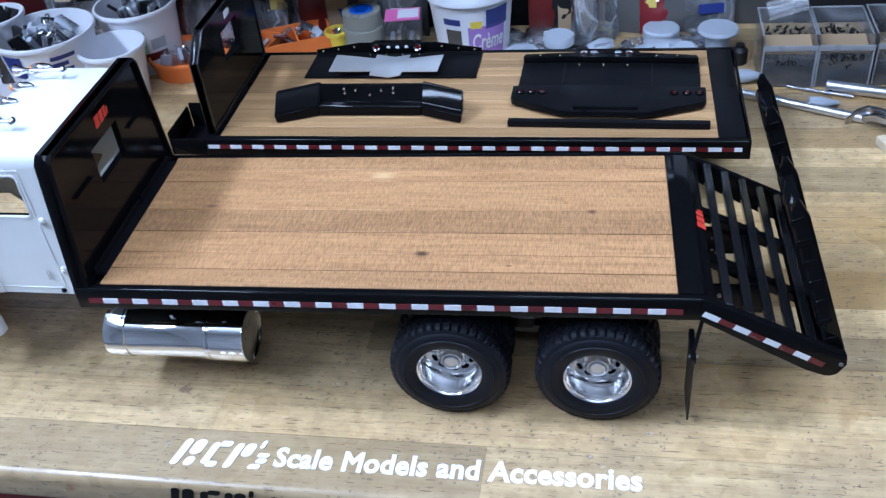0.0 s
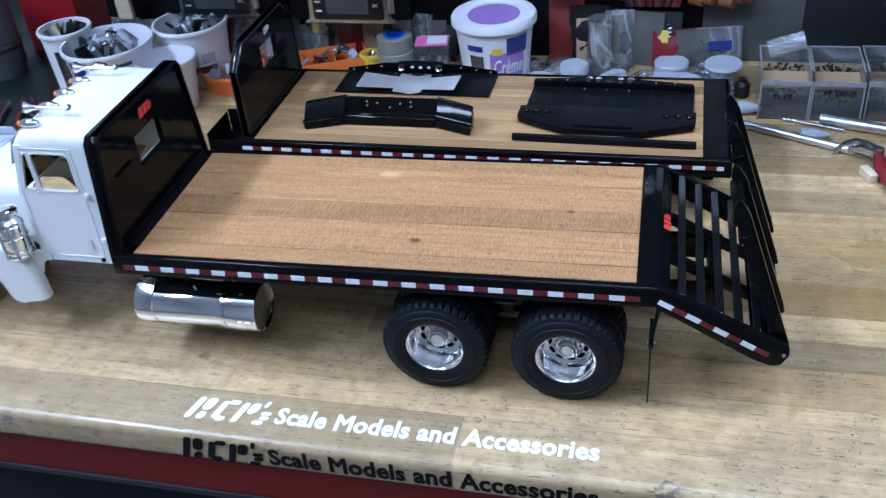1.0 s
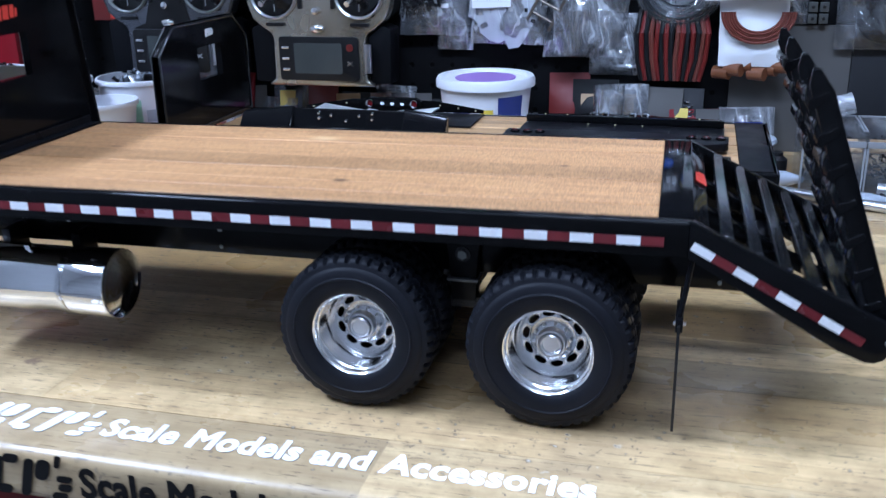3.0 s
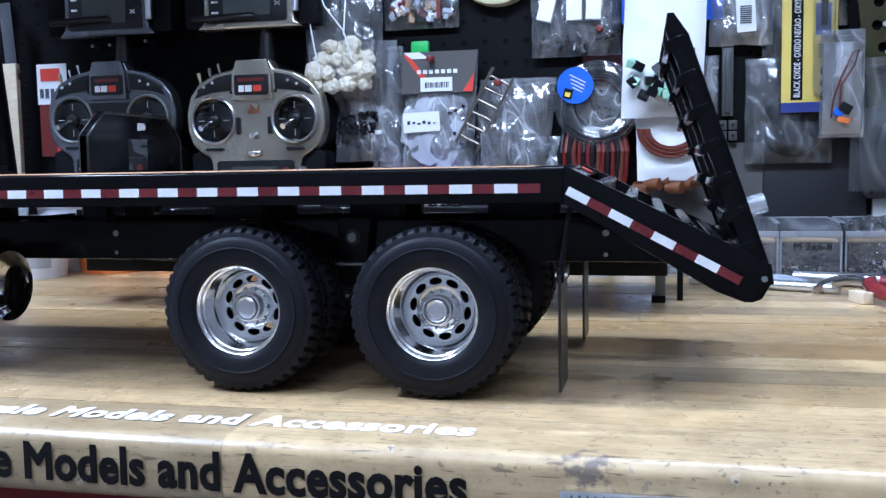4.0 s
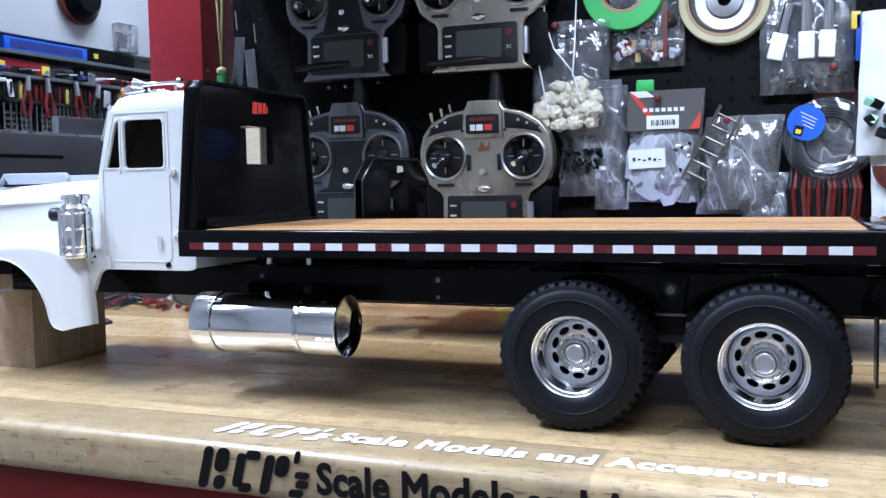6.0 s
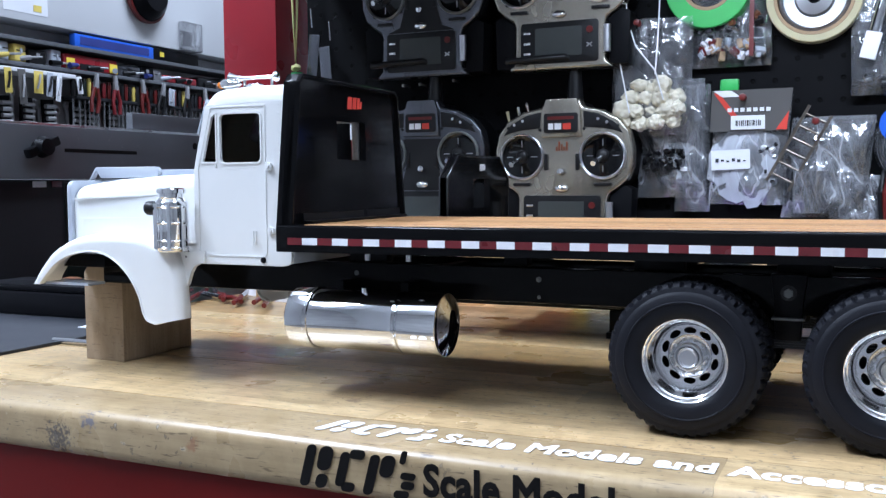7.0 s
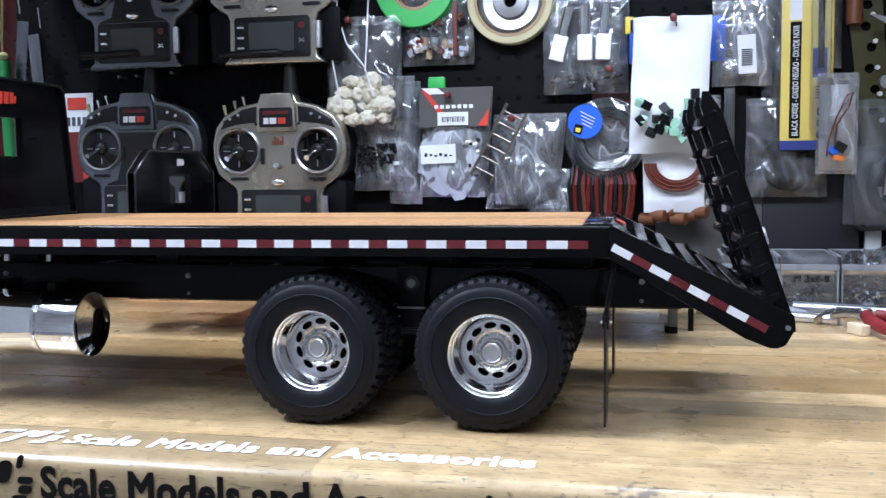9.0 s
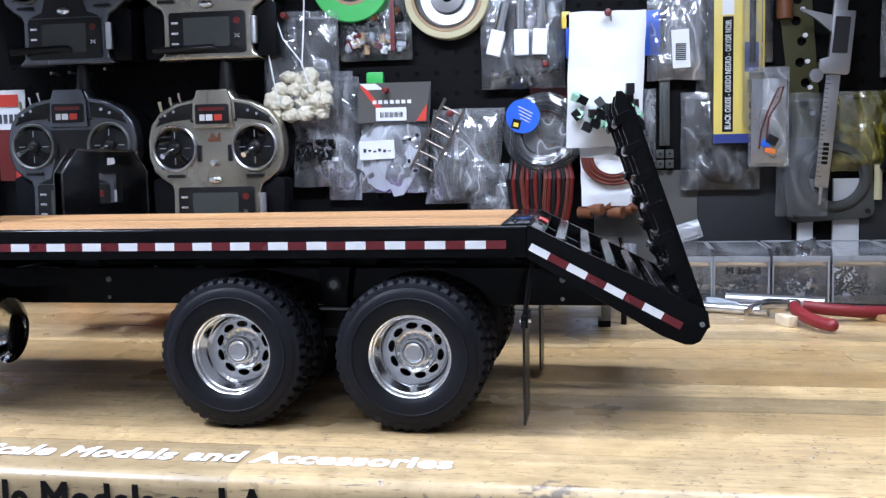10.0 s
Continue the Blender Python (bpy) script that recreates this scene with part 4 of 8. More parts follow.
for x, drop, ins in ((CR, 0.0040, 0.0022), (CR - 0.0012, 0.0014, 0.0008), (CR - 0.005, 0.0, 0.0), (-0.305, -0.0004, 0.0), (-0.328, 0.0008, 0.0), (-0.3360, 0.0028, 0.0004), (-0.3405, 0.0066, 0.0010), (-0.3425, 0.0120, 0.0014)):
    ring = []
    for u, w in section:
        y = CY0 + ins + u * (0.13 - 2 * ins) / 0.13
        ring.append(roof.verts.new((x, y, max(0.2005, 0.2135 + w - drop))))
    rings.append(ring)
for p, q in zip(rings, rings[1:]):
    for s in range(len(section) - 1):
        roof.faces.new((p[s], p[s + 1], q[s + 1], q[s]))
bmesh.ops.recalc_face_normals(roof, faces=roof.faces)
bmesh.ops.solidify(roof, geom=roof.faces[:], thickness=0.0016)
part("roof", roof, "white", cab)
# door seams, window frames, hinges and screws
def door_line(e):
    """The door's outline, drawn in by e, with round lower corners."""
    foot = [(-0.2940 + (0.0040 - e) * math.sin(radians(a)), 0.0965 - (0.0040 - e) * math.cos(radians(a))) for a in (0, 30, 60, 90)]
    heel = [(-0.3450 - (0.0040 - e) * math.cos(radians(a)), 0.0965 - (0.0040 - e) * math.sin(radians(a))) for a in (0, 30, 60, 90)]
    return foot + [(-0.2900 - e, 0.1990 - e), (-0.3370 + 0.8 * e, 0.1990 - e), (-0.3490 + e, 0.1560)] + heel


door, din = door_line(0.0), door_line(0.0008)
part("door_seam", prism(door, "y", CY0 - 0.0005, CY0 + 0.0004, holes=[din]), "white", cab)
part("window_frame", prism(rounded(-0.3300, -0.2930, 0.1580, 0.1950, 0.0045), "y", CY0 - 0.0006, CY0 + 0.0004, holes=[rounded(-0.3287, -0.2943, 0.1593, 0.1937, 0.0036)]), "white", cab)
part("vent_frame", prism([(-0.3462, 0.1588), (-0.3315, 0.1588), (-0.3315, 0.1950), (-0.3360, 0.1950)], "y", CY0 - 0.0006, CY0 + 0.0004,
                         holes=[[(-0.3444, 0.1601), (-0.3326, 0.1601), (-0.3326, 0.1936), (-0.3352, 0.1939)]]), "white", cab)
for x, z in ((-0.2868, 0.1560), (-0.2858, 0.1110)):
    kn = lathe([(0.0, -0.0032), (0.0012, -0.0032), (0.0013, -0.0022), (0.0026, -0.0022), (0.0029, -0.0012), (0.0029, 0.0002)], "y", (x, CY0, z), 20)
    part("door_knob", kn, "white", cab)
for x, z in ((-0.3330, 0.1570), (-0.3350, 0.1930)):
    part("rivet", lathe([(0.0, -0.0012), (0.0011, -0.001), (0.0014, 0.0)], "y", (x, CY0, z), 12), "white", cab)
riv = bmesh.new()
for k in range(16):
    ball((-0.2788 - 0.0002 * (k % 2), CY0, 0.106 + k * 0.0062), 0.0006, sub=1, bm=riv)
part("rivet_row", riv, "white", cab)
for x, z in ((-0.2935, 0.0905), (-0.3620 + 0.0015, 0.0915)):
    part("screw", lathe([(0.0, -0.0016), (0.0016, -0.0014), (0.0022, -0.0002), (0.0022, 0.0012)], "y", (x, CY0, z), 16), "satin", cab, "black screw")
hd = bmesh.new()
hose([(-0.2985, CY0 - 0.0008, 0.1010), (-0.2990, CY0 - 0.0010, 0.1060), (-0.2988, CY0 - 0.0008, 0.1110)], 0.0005, 6, hd)
hose([(-0.3010, CY0 - 0.0008, 0.1010), (-0.3012, CY0 - 0.0010, 0.1060), (-0.3010, CY0 - 0.0008, 0.1110)], 0.0005, 6, hd)
part("door_handle", hd, "white", cab)
# sun visor over the windshield, roof lamps and horns
part("sun_visor", shifted(box(-0.0011, 0.0, 0.019, 0.141, -0.0265, 0.0, 0.0004), pose(-0.3430, 0, 0.2050, 0, 19, 0)), "milky", cab, "pale sun visor")
for y in (0.026, 0.056, 0.080, 0.104, 0.134):
    body = ball((0, 0, 0), 0.0050, (2.0, 0.85, 0.75), 2)
    lamp = part("roof_lamp", shifted(body, pose(-0.3270, y, 0.2158)), "chrome", cab, "chrome teardrop roof marker lamp")
    part("lens", ball((-0.3352, y, 0.2152), 0.0030, (0.9, 1, 0.9), 2), "amber", lamp, "amber lens")
for y in (0.042, 0.118):
    hn = lathe([(0.0, 0.0), (0.0014, 0.001), (0.0013, 0.018), (0.0016, 0.026), (0.0026, 0.032), (0.0046, 0.0365), (0.0050, 0.0380), (0.0036, 0.0374), (0.0, 0.033)], "x", (0, 0, 0), 20)
    horn = part("air_horn", shifted(hn, pose(-0.3000, y, 0.2215, 0, 0, 180)), "chrome", cab, "chrome air horn on the cab roof")
    part("horn_bell", ball((-0.2985, y, 0.2215), 0.0036, (0.7, 1.1, 1.1), 2), "chrome", horn)
    for dx in (-0.302, -0.326):
        part("horn_foot", rod((dx, y, 0.2130), (dx, y, 0.2210), 0.0011, 8), "chrome", horn)

# hood, grille and fenders
HY0, HY1 = 0.0330, 0.1270
hood_prof = [(0.0, 0.100), (0.0, 0.1380), (0.0016, 0.1450), (0.0060, 0.1490), (0.0130, 0.1505), (0.047, 0.1520)]
hood_prof = hood_prof + [(0.094 - u, w) for u, w in hood_prof[-2::-1]]
hood = bmesh.new()
rings = []
for x, dz, ins in ((-0.3535, 0.0020, -0.0040), (-0.40, 0.0008, -0.002), (-0.45, -0.0020, 0.0), (-0.484, -0.0060, 0.001), (-0.4895, -0.0085, 0.002)):
    rings.append([hood.verts.new((x, HY0 + ins + u * (0.094 - 2 * ins) / 0.094, w + (dz if w > 0.12 else 0))) for u, w in hood_prof])
for p, q in zip(rings, rings[1:]):
    for s in range(len(hood_prof) - 1):
        hood.faces.new((p[s], p[s + 1], q[s + 1], q[s]))
bmesh.ops.recalc_face_normals(hood, faces=hood.faces)
bmesh.ops.solidify(hood, geom=hood.faces[:], thickness=0.0018)
hood_ob = part("hood", hood, "white", truck, "unpainted white plastic hood")
part("hood_crease", prism([(-0.486, 0.1330), (-0.3545, 0.1375), (-0.3545, 0.1385), (-0.486, 0.1340)], "y", HY0 - 0.0022, HY0 + 0.0005), "white", hood_ob)
part("grille_shell", prism(rounded(HY0 - 0.001, HY1 + 0.001, 0.092, 0.1480, 0.006), "x", -0.4945, -0.4897, 0.001, holes=[rounded(HY0 + 0.006, HY1 - 0.006, 0.097, 0.1410, 0.004)]), "milky", hood_ob, "pale grille surround")
part("hood_scoop", prism([(-0.5060, 0.1415), (-0.5035, 0.1410), (-0.4920, 0.1560), (-0.4880, 0.1500), (-0.4280, 0.1500), (-0.4250, 0.1550), (-0.4290, 0.1588), (-0.4930, 0.1590)], "y", 0.062, 0.0665, 0.0012), "milky", hood_ob, "pale raised panel on the hood")
part("scoop_floor", prism([(-0.4915, 0.1450), (-0.4900, 0.1480), (-0.4290, 0.1510), (-0.4250, 0.1515), (-0.4250, 0.1490)], "y", 0.0668, 0.1180, 0.0006), "milky", hood_ob)
part("far_scoop", prism([(-0.5035, 0.1410), (-0.4930, 0.1575), (-0.4290, 0.1575), (-0.4250, 0.1510), (-0.4900, 0.1480)], "y", 0.1183, 0.1215, 0.0008), "milky", hood_ob)
# edge of the wheel opening and crown of the fender, from the front tip over the wheel to the rear foot
OPENING = ((-0.4996, 0.0670), (-0.4912, 0.0753), (-0.4837, 0.0822), (-0.4751, 0.0873), (-0.4644, 0.0910), (-0.4521, 0.0931), (-0.4396, 0.0930), (-0.4286, 0.0903), (-0.4178, 0.0842), (-0.4073, 0.0740), (-0.3998, 0.0616), (-0.3961, 0.0491), (-0.3920, 0.0434), (-0.3846, 0.0413))
CROWN = ((-0.5085, 0.0668), (-0.5031, 0.0756), (-0.4966, 0.0829), (-0.4883, 0.0912), (-0.4760, 0.0985), (-0.4611, 0.1040), (-0.4409, 0.1070), (-0.4158, 0.1066), (-0.3916, 0.1035), (-0.3730, 0.0965), (-0.3625, 0.0830), (-0.3605, 0.0653), (-0.3595, 0.0529), (-0.3592, 0.0463))


def flowing(points, fine):
    """Points on a smooth curve through the given ones."""
    p = [Vector(q) for q in points]
    p = [2 * p[0] - p[1]] + p + [2 * p[-1] - p[-2]]
    out = []
    for a, b, c, d in zip(p, p[1:], p[2:], p[3:]):
        for k in range(fine):
            u = k / fine
            out.append(0.5 * (2 * b + (c - a) * u + (2 * a - 5 * b + 4 * c - d) * u * u + (3 * b - a - 3 * c + d) * u ** 3))
    return out + [p[-2]]


def fender_shell(far):
    bm = bmesh.new()
    rows = []
    low, top = flowing(OPENING, 4), flowing(CROWN, 4)
    for k, (a, b) in enumerate(zip(low, top)):
        u = k / (len(low) - 1)
        wide = (b - a).length
        way = (b - a) / wide
        r = min(0.0075, 0.62 * wide)
        rear = min(1.0, max(0.0, (u - 0.62) / 0.12))
        depth = 0.0285 * (1 - rear) + 0.0100 * rear
        line = [(a - way * 0.0003, 0.0098), (a - way * 0.0004, 0.0064), (a, 0.0056), (a + way * 0.0009, 0.0056), (a + way * 0.0013, 0.0062), (a + way * max(0.0016, wide - r) * 0.6, 0.0062)]
        for q in range(7):
            t = radians(15 * q)
            line.append((b - way * r * (1 - math.sin(t)), 0.0062 + r * (1 - math.cos(t)) * (0.8 if rear < 1 else 0.6)))
        line.append((b, 0.0062 + depth))
        rows.append([bm.verts.new((q.x, mirror(y) if far else y, q.y)) for q, y in line])
    for p, q in zip(rows, rows[1:]):
        for k in range(len(p) - 1):
            bm.faces.new((p[k], p[k + 1], q[k + 1], q[k]))
    bmesh.ops.recalc_face_normals(bm, faces=bm.faces)
    if sum(f.normal.y for f in bm.faces) * (1 if far else -1) < 0:
        bmesh.ops.reverse_faces(bm, faces=bm.faces)
    bmesh.ops.solidify(bm, geom=bm.faces[:], thickness=0.0013)
    return bm


for far in (False, True):
    def side(y):
        return mirror(y) if far else y
    f = part("fender", fender_shell(far), "white", truck, "unpainted white plastic front fender")
    skin = [(-0.476, 0.0985), (-0.400, 0.1040), (-0.374, 0.0965), (-0.3680, 0.0900), (-0.3560, 0.0900), (-0.356, 0.1200), (-0.476, 0.1180)]
    part("inner_panel", prism(skin, "y", *sorted((side(0.0310), side(0.0350)))), "white", f)
    web = [(-0.3660, 0.0945), (-0.3620, 0.0830), (-0.3602, 0.0700), (-0.3585, 0.0740), (-0.3565, 0.0795), (-0.3535, 0.0842), (-0.3490, 0.0866), (-0.3440, 0.0872), (-0.3440, 0.0960)]
    part("cowl_web", prism(web, "y", *sorted((side(0.0135), side(0.0170)))), "white", f)
    part("front_tab", box(-0.499, -0.455, min(side(0.012), side(0.030)), max(side(0.012), side(0.030)), 0.0665, 0.0685), "milky", f)
# air cleaner canisters
for y in (0.0080, mirror(0.0080)):
    ac = part("air_cleaner", lathe([(0.0, 0.0955), (0.0105, 0.0955), (0.0116, 0.0970), (0.0116, 0.1315), (0.0100, 0.1335), (0.0085, 0.1350), (0.0085, 0.1375), (0.0105, 0.1378), (0.0105, 0.1408), (0.0085, 0.1418), (0.0, 0.1420)],
                                   "z", (-0.3680, y, 0), 32), "chrome", truck, "chrome air cleaner canister beside the hood")
    for z in (0.0985, 0.1035, 0.1165, 0.1280):
        part("clamp", lathe([(0.0117, -0.0009), (0.0125, 0.0), (0.0117, 0.0009)], "z", (-0.3680, y, z), 32), "chrome", ac)
    for a in (200, 250, 300, 340):
        dx, dy = 0.0126 * math.cos(radians(a)), 0.0126 * math.sin(radians(a)) * (1 if y < MID else -1)
        part("cage_rib", box(-0.3680 + dx - 0.0012, -0.3680 + dx + 0.0012, y + dy - 0.0005, y + dy + 0.0005, 0.0975, 0.1305), "chrome", ac)
    s = 1 if y < MID else -1
    part("inlet", lathe([(0.0, 0.0), (0.0040, 0.0005), (0.0052, 0.002), (0.0052, 0.0075), (0.0040, 0.0095), (0.0036, 0.016)], "x", (-0.3905, y - 0.001 * s, 0.1270), 20), "dark", ac)

solid("wood_block", prism([(-0.0205, 0.0), (0.0205, 0.0), (0.0205, 0.0700), (0.0165, 0.0765), (0.0100, 0.0790), (-0.0110, 0.0790), (-0.0170, 0.0770), (-0.0205, 0.0730)], "y", -0.042, 0.042, 0.0014), "block", "rough grey-brown wood block propping up the truck front", "wood block", at=(-0.4775, 0.0925, 0.0))
part("front_axle", box(-0.499, -0.455, 0.03, 0.13, 0.0792, 0.0900, 0.001), "satin", truck)


# ---------- the spare flatbed on its stands ----------
spare = thing("spare_flatbed", "black model flatbed with pine deck on low stands behind the truck", "model flatbed")
SX0, SX1, SY0, SY1, SZ = -0.2740, 0.2315, 0.2570, 0.4390, 0.0745
srail = [(SY0, SZ - 0.0185), (SY0, SZ - 0.001), (SY0 + 0.001, SZ), (SY0 + 0.0065, SZ), (SY0 + 0.0065, SZ - 0.002), (SY0 + 0.0028, SZ - 0.002), (SY0 + 0.0028, SZ - 0.0165), (SY0 + 0.009, SZ - 0.0165), (SY0 + 0.009, SZ - 0.0185)]
near_rail = side_rail(SX0, SX1, srail, spare, False, (-0.2712, 0.2260), True, 0.0223, 0.52, SY0, SZ - 0.0105, SZ - 0.0065)
far = [(SY0 + SY1 - y, z) for y, z in srail]
part("side_rail", prism(far, "x", SX0, SX1, 0.0004, seg=1), "black", spare, "gloss black side rail")
yy = [SY0 + 0.0068 + k * (SY1 - SY0 - 0.0136) / 10 for k in range(11)]
for k, (y0, y1) in enumerate(zip(yy, yy[1:])):
    part("deck_plank", box(-0.2600, 0.2060, y0 + 0.0001, y1 - 0.0001, SZ - 0.0060, SZ - 0.0006 + 0.0003 * (k % 2), 0.0005, 1), "pine", spare, "pale pine deck plank")
part("bed_floor", box(SX0 + 0.002, SX1 - 0.002, SY0 + 0.003, SY1 - 0.003, SZ - 0.0100, SZ - 0.0062), "satin", spare)
part("rear_plate", box(0.2063, 0.2297, SY0 + 0.0066, SY1 - 0.0066, SZ - 0.006, SZ + 0.0004, 0.0004), "satin", spare, "black steel plate behind the deck")
part("end_channel", box(SX1, SX1 + 0.0020, SY0, SY1, SZ - 0.0185, SZ, 0.0004), "black", spare)
hb2 = [(0.2660, SZ), (0.4300, SZ), (0.4300, 0.1490), (0.4030, 0.1715), (0.2930, 0.1715), (0.2660, 0.1490)]
hole2 = [(0.3320, 0.1190), (0.3760, 0.1190), (0.3760, 0.1480), (0.3320, 0.1480)]
head2 = part("headboard", prism(hb2, "x", -0.2715, -0.2652, holes=[hole2]), "black", spare, "gloss black headboard with clipped corners and a window")
in2 = [(0.2685, SZ + 0.004), (0.4275, SZ + 0.004), (0.4275, 0.1478), (0.4018, 0.1692), (0.2942, 0.1692), (0.2685, 0.1478)]
part("frame_edge", prism(hb2, "x", -0.2730, -0.2640, 0.0005, holes=[in2], seg=1), "wetblack", head2)
plain_mark(head2, Matrix.Translation((-0.2650, 0.3480, 0.1560)) @ FACE_X, 0.0140, 0.0070, "vinyl")
for y in (0.312, 0.372):
    part("subframe_beam", box(-0.3020, 0.2230, y, y + 0.006, SZ - 0.0480, SZ - 0.0186, 0.0006), "satin", spare)
front = part("front_tray", box(-0.3080, SX0 - 0.0004, SY0 + 0.0005, SY0 + 0.0030, SZ - 0.0185, SZ - 0.0010, 0.0005), "black", spare, "open black front bracket")
part("tray_floor", box(-0.3080, SX0 - 0.0004, SY0 + 0.0032, SY0 + 0.0520, SZ - 0.0185, SZ - 0.0165), "satin", front)
part("tray_end", box(-0.3105, -0.3082, SY0 + 0.0005, SY0 + 0.0520, SZ - 0.0185, SZ + 0.0060, 0.0004), "black", front)
part("tray_back", box(-0.3080, SX0 - 0.0004, SY0 + 0.0522, SY0 + 0.0545, SZ - 0.0185, SZ + 0.0090, 0.0004), "black", front)
for dz in (-0.004, 0.005):
    part("tray_screw", rod((SX0 - 0.0080, SY0 + 0.0508, SZ + dz), (SX0 - 0.0080, SY0 + 0.0522, SZ + dz), 0.0014, 10), "chrome", front)
part("tow_bar", box(0.2230, 0.2310, 0.310, 0.381, SZ - 0.0340, SZ - 0.0200, 0.0005), "satin", spare)
for x0, x1, sy in ((-0.122, -0.092, 0.310), (0.2130, 0.2215, 0.345)):
    stand = part("stand", box(x0, x1, sy, 0.370, 0.006, SZ - 0.0480, 0.001), "satin" if x0 < 0 else "castgrey", spare, "metal stand under the flatbed")
    part("stand_foot", box(x0 - 0.003, x1, sy, 0.370, 0.0, 0.006, 0.0008), "satin", stand)
part("rear_foot", box(0.2310, 0.2360, 0.36, 0.3660, 0.0, SZ - 0.0200, 0.0006), "satin", spare)

# ---------- loose parts lying on the spare flatbed ----------
bp = thing("front_bumper", "gloss black bent bumper lying on the spare deck", "bumper", (-0.1180, 0.3010, SZ + 0.0002))
bp.scale = (1.0, 1.2, 1.18)
part("centre", prism([(0.0, 0.0), (0.0, 0.0075), (0.0012, 0.0090), (0.0085, 0.0080), (0.0125, 0.0210), (0.0160, 0.0210), (0.0200, 0.0), (0.0170, 0.0)], "x", -0.0505, 0.0505, 0.0004), "black", bp)
for s_ in (-1, 1):
    bm = prism([(-0.0006, 0.0), (-0.0006, 0.0088), (0.0040, 0.0105), (0.0135, 0.0225), (0.0175, 0.0225), (0.0205, 0.0)], "x", 0.0, 1.0)
    for v in bm.verts:
        u = v.co.x
        v.co.x = s_ * (0.0507 + (0.0400 + 0.0016 * min(1.0, v.co.z / 0.01)) * u)
        v.co.y -= 0.0125 * u
        v.co.z *= 1 - 0.08 * u
    bmesh.ops.recalc_face_normals(bm, faces=bm.faces)
    bmesh.ops.bevel(bm, geom=bm.edges[:], offset=0.0011, segments=3, affect="EDGES")
    part("wing", bm, "black", bp, "bent gloss black bumper end")
for dx, dz in ((-0.0260, 0.0150), (-0.0265, 0.0185), (-0.0150, 0.0172), (-0.0010, 0.0135), (0.0105, 0.0172), (0.0225, 0.0190), (0.0225, 0.0150)):
    yb = 0.0085 + (dz - 0.008) * 0.31
    part("bolt", lathe([(0.0, -0.0014), (0.0011, -0.0012), (0.0014, -0.0002), (0.0014, 0.0004)], "y", (dx, yb, dz), 10), "chrome", bp)

pl = thing("mudguard_plate", "matt black plate with a bright cut-out emblem, lying flat", "model part", (-0.1150, 0.4050, SZ + 0.0002))
part("plate", prism([(-0.0905, -0.0280), (0.0910, -0.0300), (0.0915, 0.0260), (-0.0900, 0.0280)], "z", 0.0, 0.0016, 0.0002), "satin", pl)
for s_ in (-1, 1):
    wing = part("bracket_wing", prism([(0.0300 * s_, 0.0018), (0.0905 * s_, 0.0018), (0.0905 * s_, 0.0050), (0.0420 * s_, 0.0125), (0.0300 * s_, 0.0125)][::s_], "y", 0.0262, 0.0285, 0.0004), "black", pl)
    for dx in (0.048, 0.066, 0.083):
        part("rivet", rod((dx * s_, 0.0252, 0.0085 - 0.12 * (dx - 0.048)), (dx * s_, 0.0263, 0.0085 - 0.12 * (dx - 0.048)), 0.0008, 8), "masking", wing)
    ring = part("lamp_ring", lathe([(0.0022, -0.0006), (0.0036, -0.0024), (0.0042, -0.0012), (0.0042, 0.0008)], "y", (0.0225 * s_, 0.0225, 0.0095), 18), "chrome", pl, "small chrome lamp ring")
    part("lens", lathe([(0.0, -0.0012), (0.0022, -0.0006), (0.0022, 0.0008)], "y", (0.0225 * s_, 0.0225, 0.0095), 14), "lens", ring)
part("bracket", prism([(-0.0300, 0.0018), (0.0300, 0.0018), (0.0300, 0.0120), (0.0240, 0.0150), (-0.0240, 0.0150), (-0.0300, 0.0120)], "y", 0.0230, 0.0290, 0.0006), "black", pl)
for dx in (-0.0090, 0.0010, 0.0110):
    part("bolt", lathe([(0.0, -0.0022), (0.0020, -0.0020), (0.0024, -0.0004), (0.0024, 0.0004)], "y", (dx, 0.0228, 0.0100), 12), "chrome", pl)
for dx in (-0.030, -0.012, 0.006, 0.024):
    part("rivet", rod((dx, 0.0205, 0.0014), (dx, 0.0205, 0.0024), 0.0008, 8), "masking", pl)
emb = prism([(-0.0600, -0.0330), (-0.0600, 0.0030), (-0.0200, 0.0060), (-0.0195, 0.0150), (0.0160, 0.0150), (0.0165, 0.0060), (0.0545, 0.0020), (0.0530, -0.0330),
                      (0.0140, -0.0210), (0.0130, -0.0290), (-0.0190, -0.0290), (-0.0190, -0.0210)], "z", 0.0022, 0.0034)
bmesh.ops.bisect_plane(emb, geom=emb.verts[:] + emb.edges[:] + emb.faces[:], plane_co=(-0.0005, 0, 0), plane_no=(1, 0, 0))
for v in emb.verts:
    v.co.z += 0.16 * abs(v.co.x + 0.0005)
    v.co.y -= 0.0030
part("emblem", emb, "emblem", pl, "brushed aluminium bow-shaped emblem")

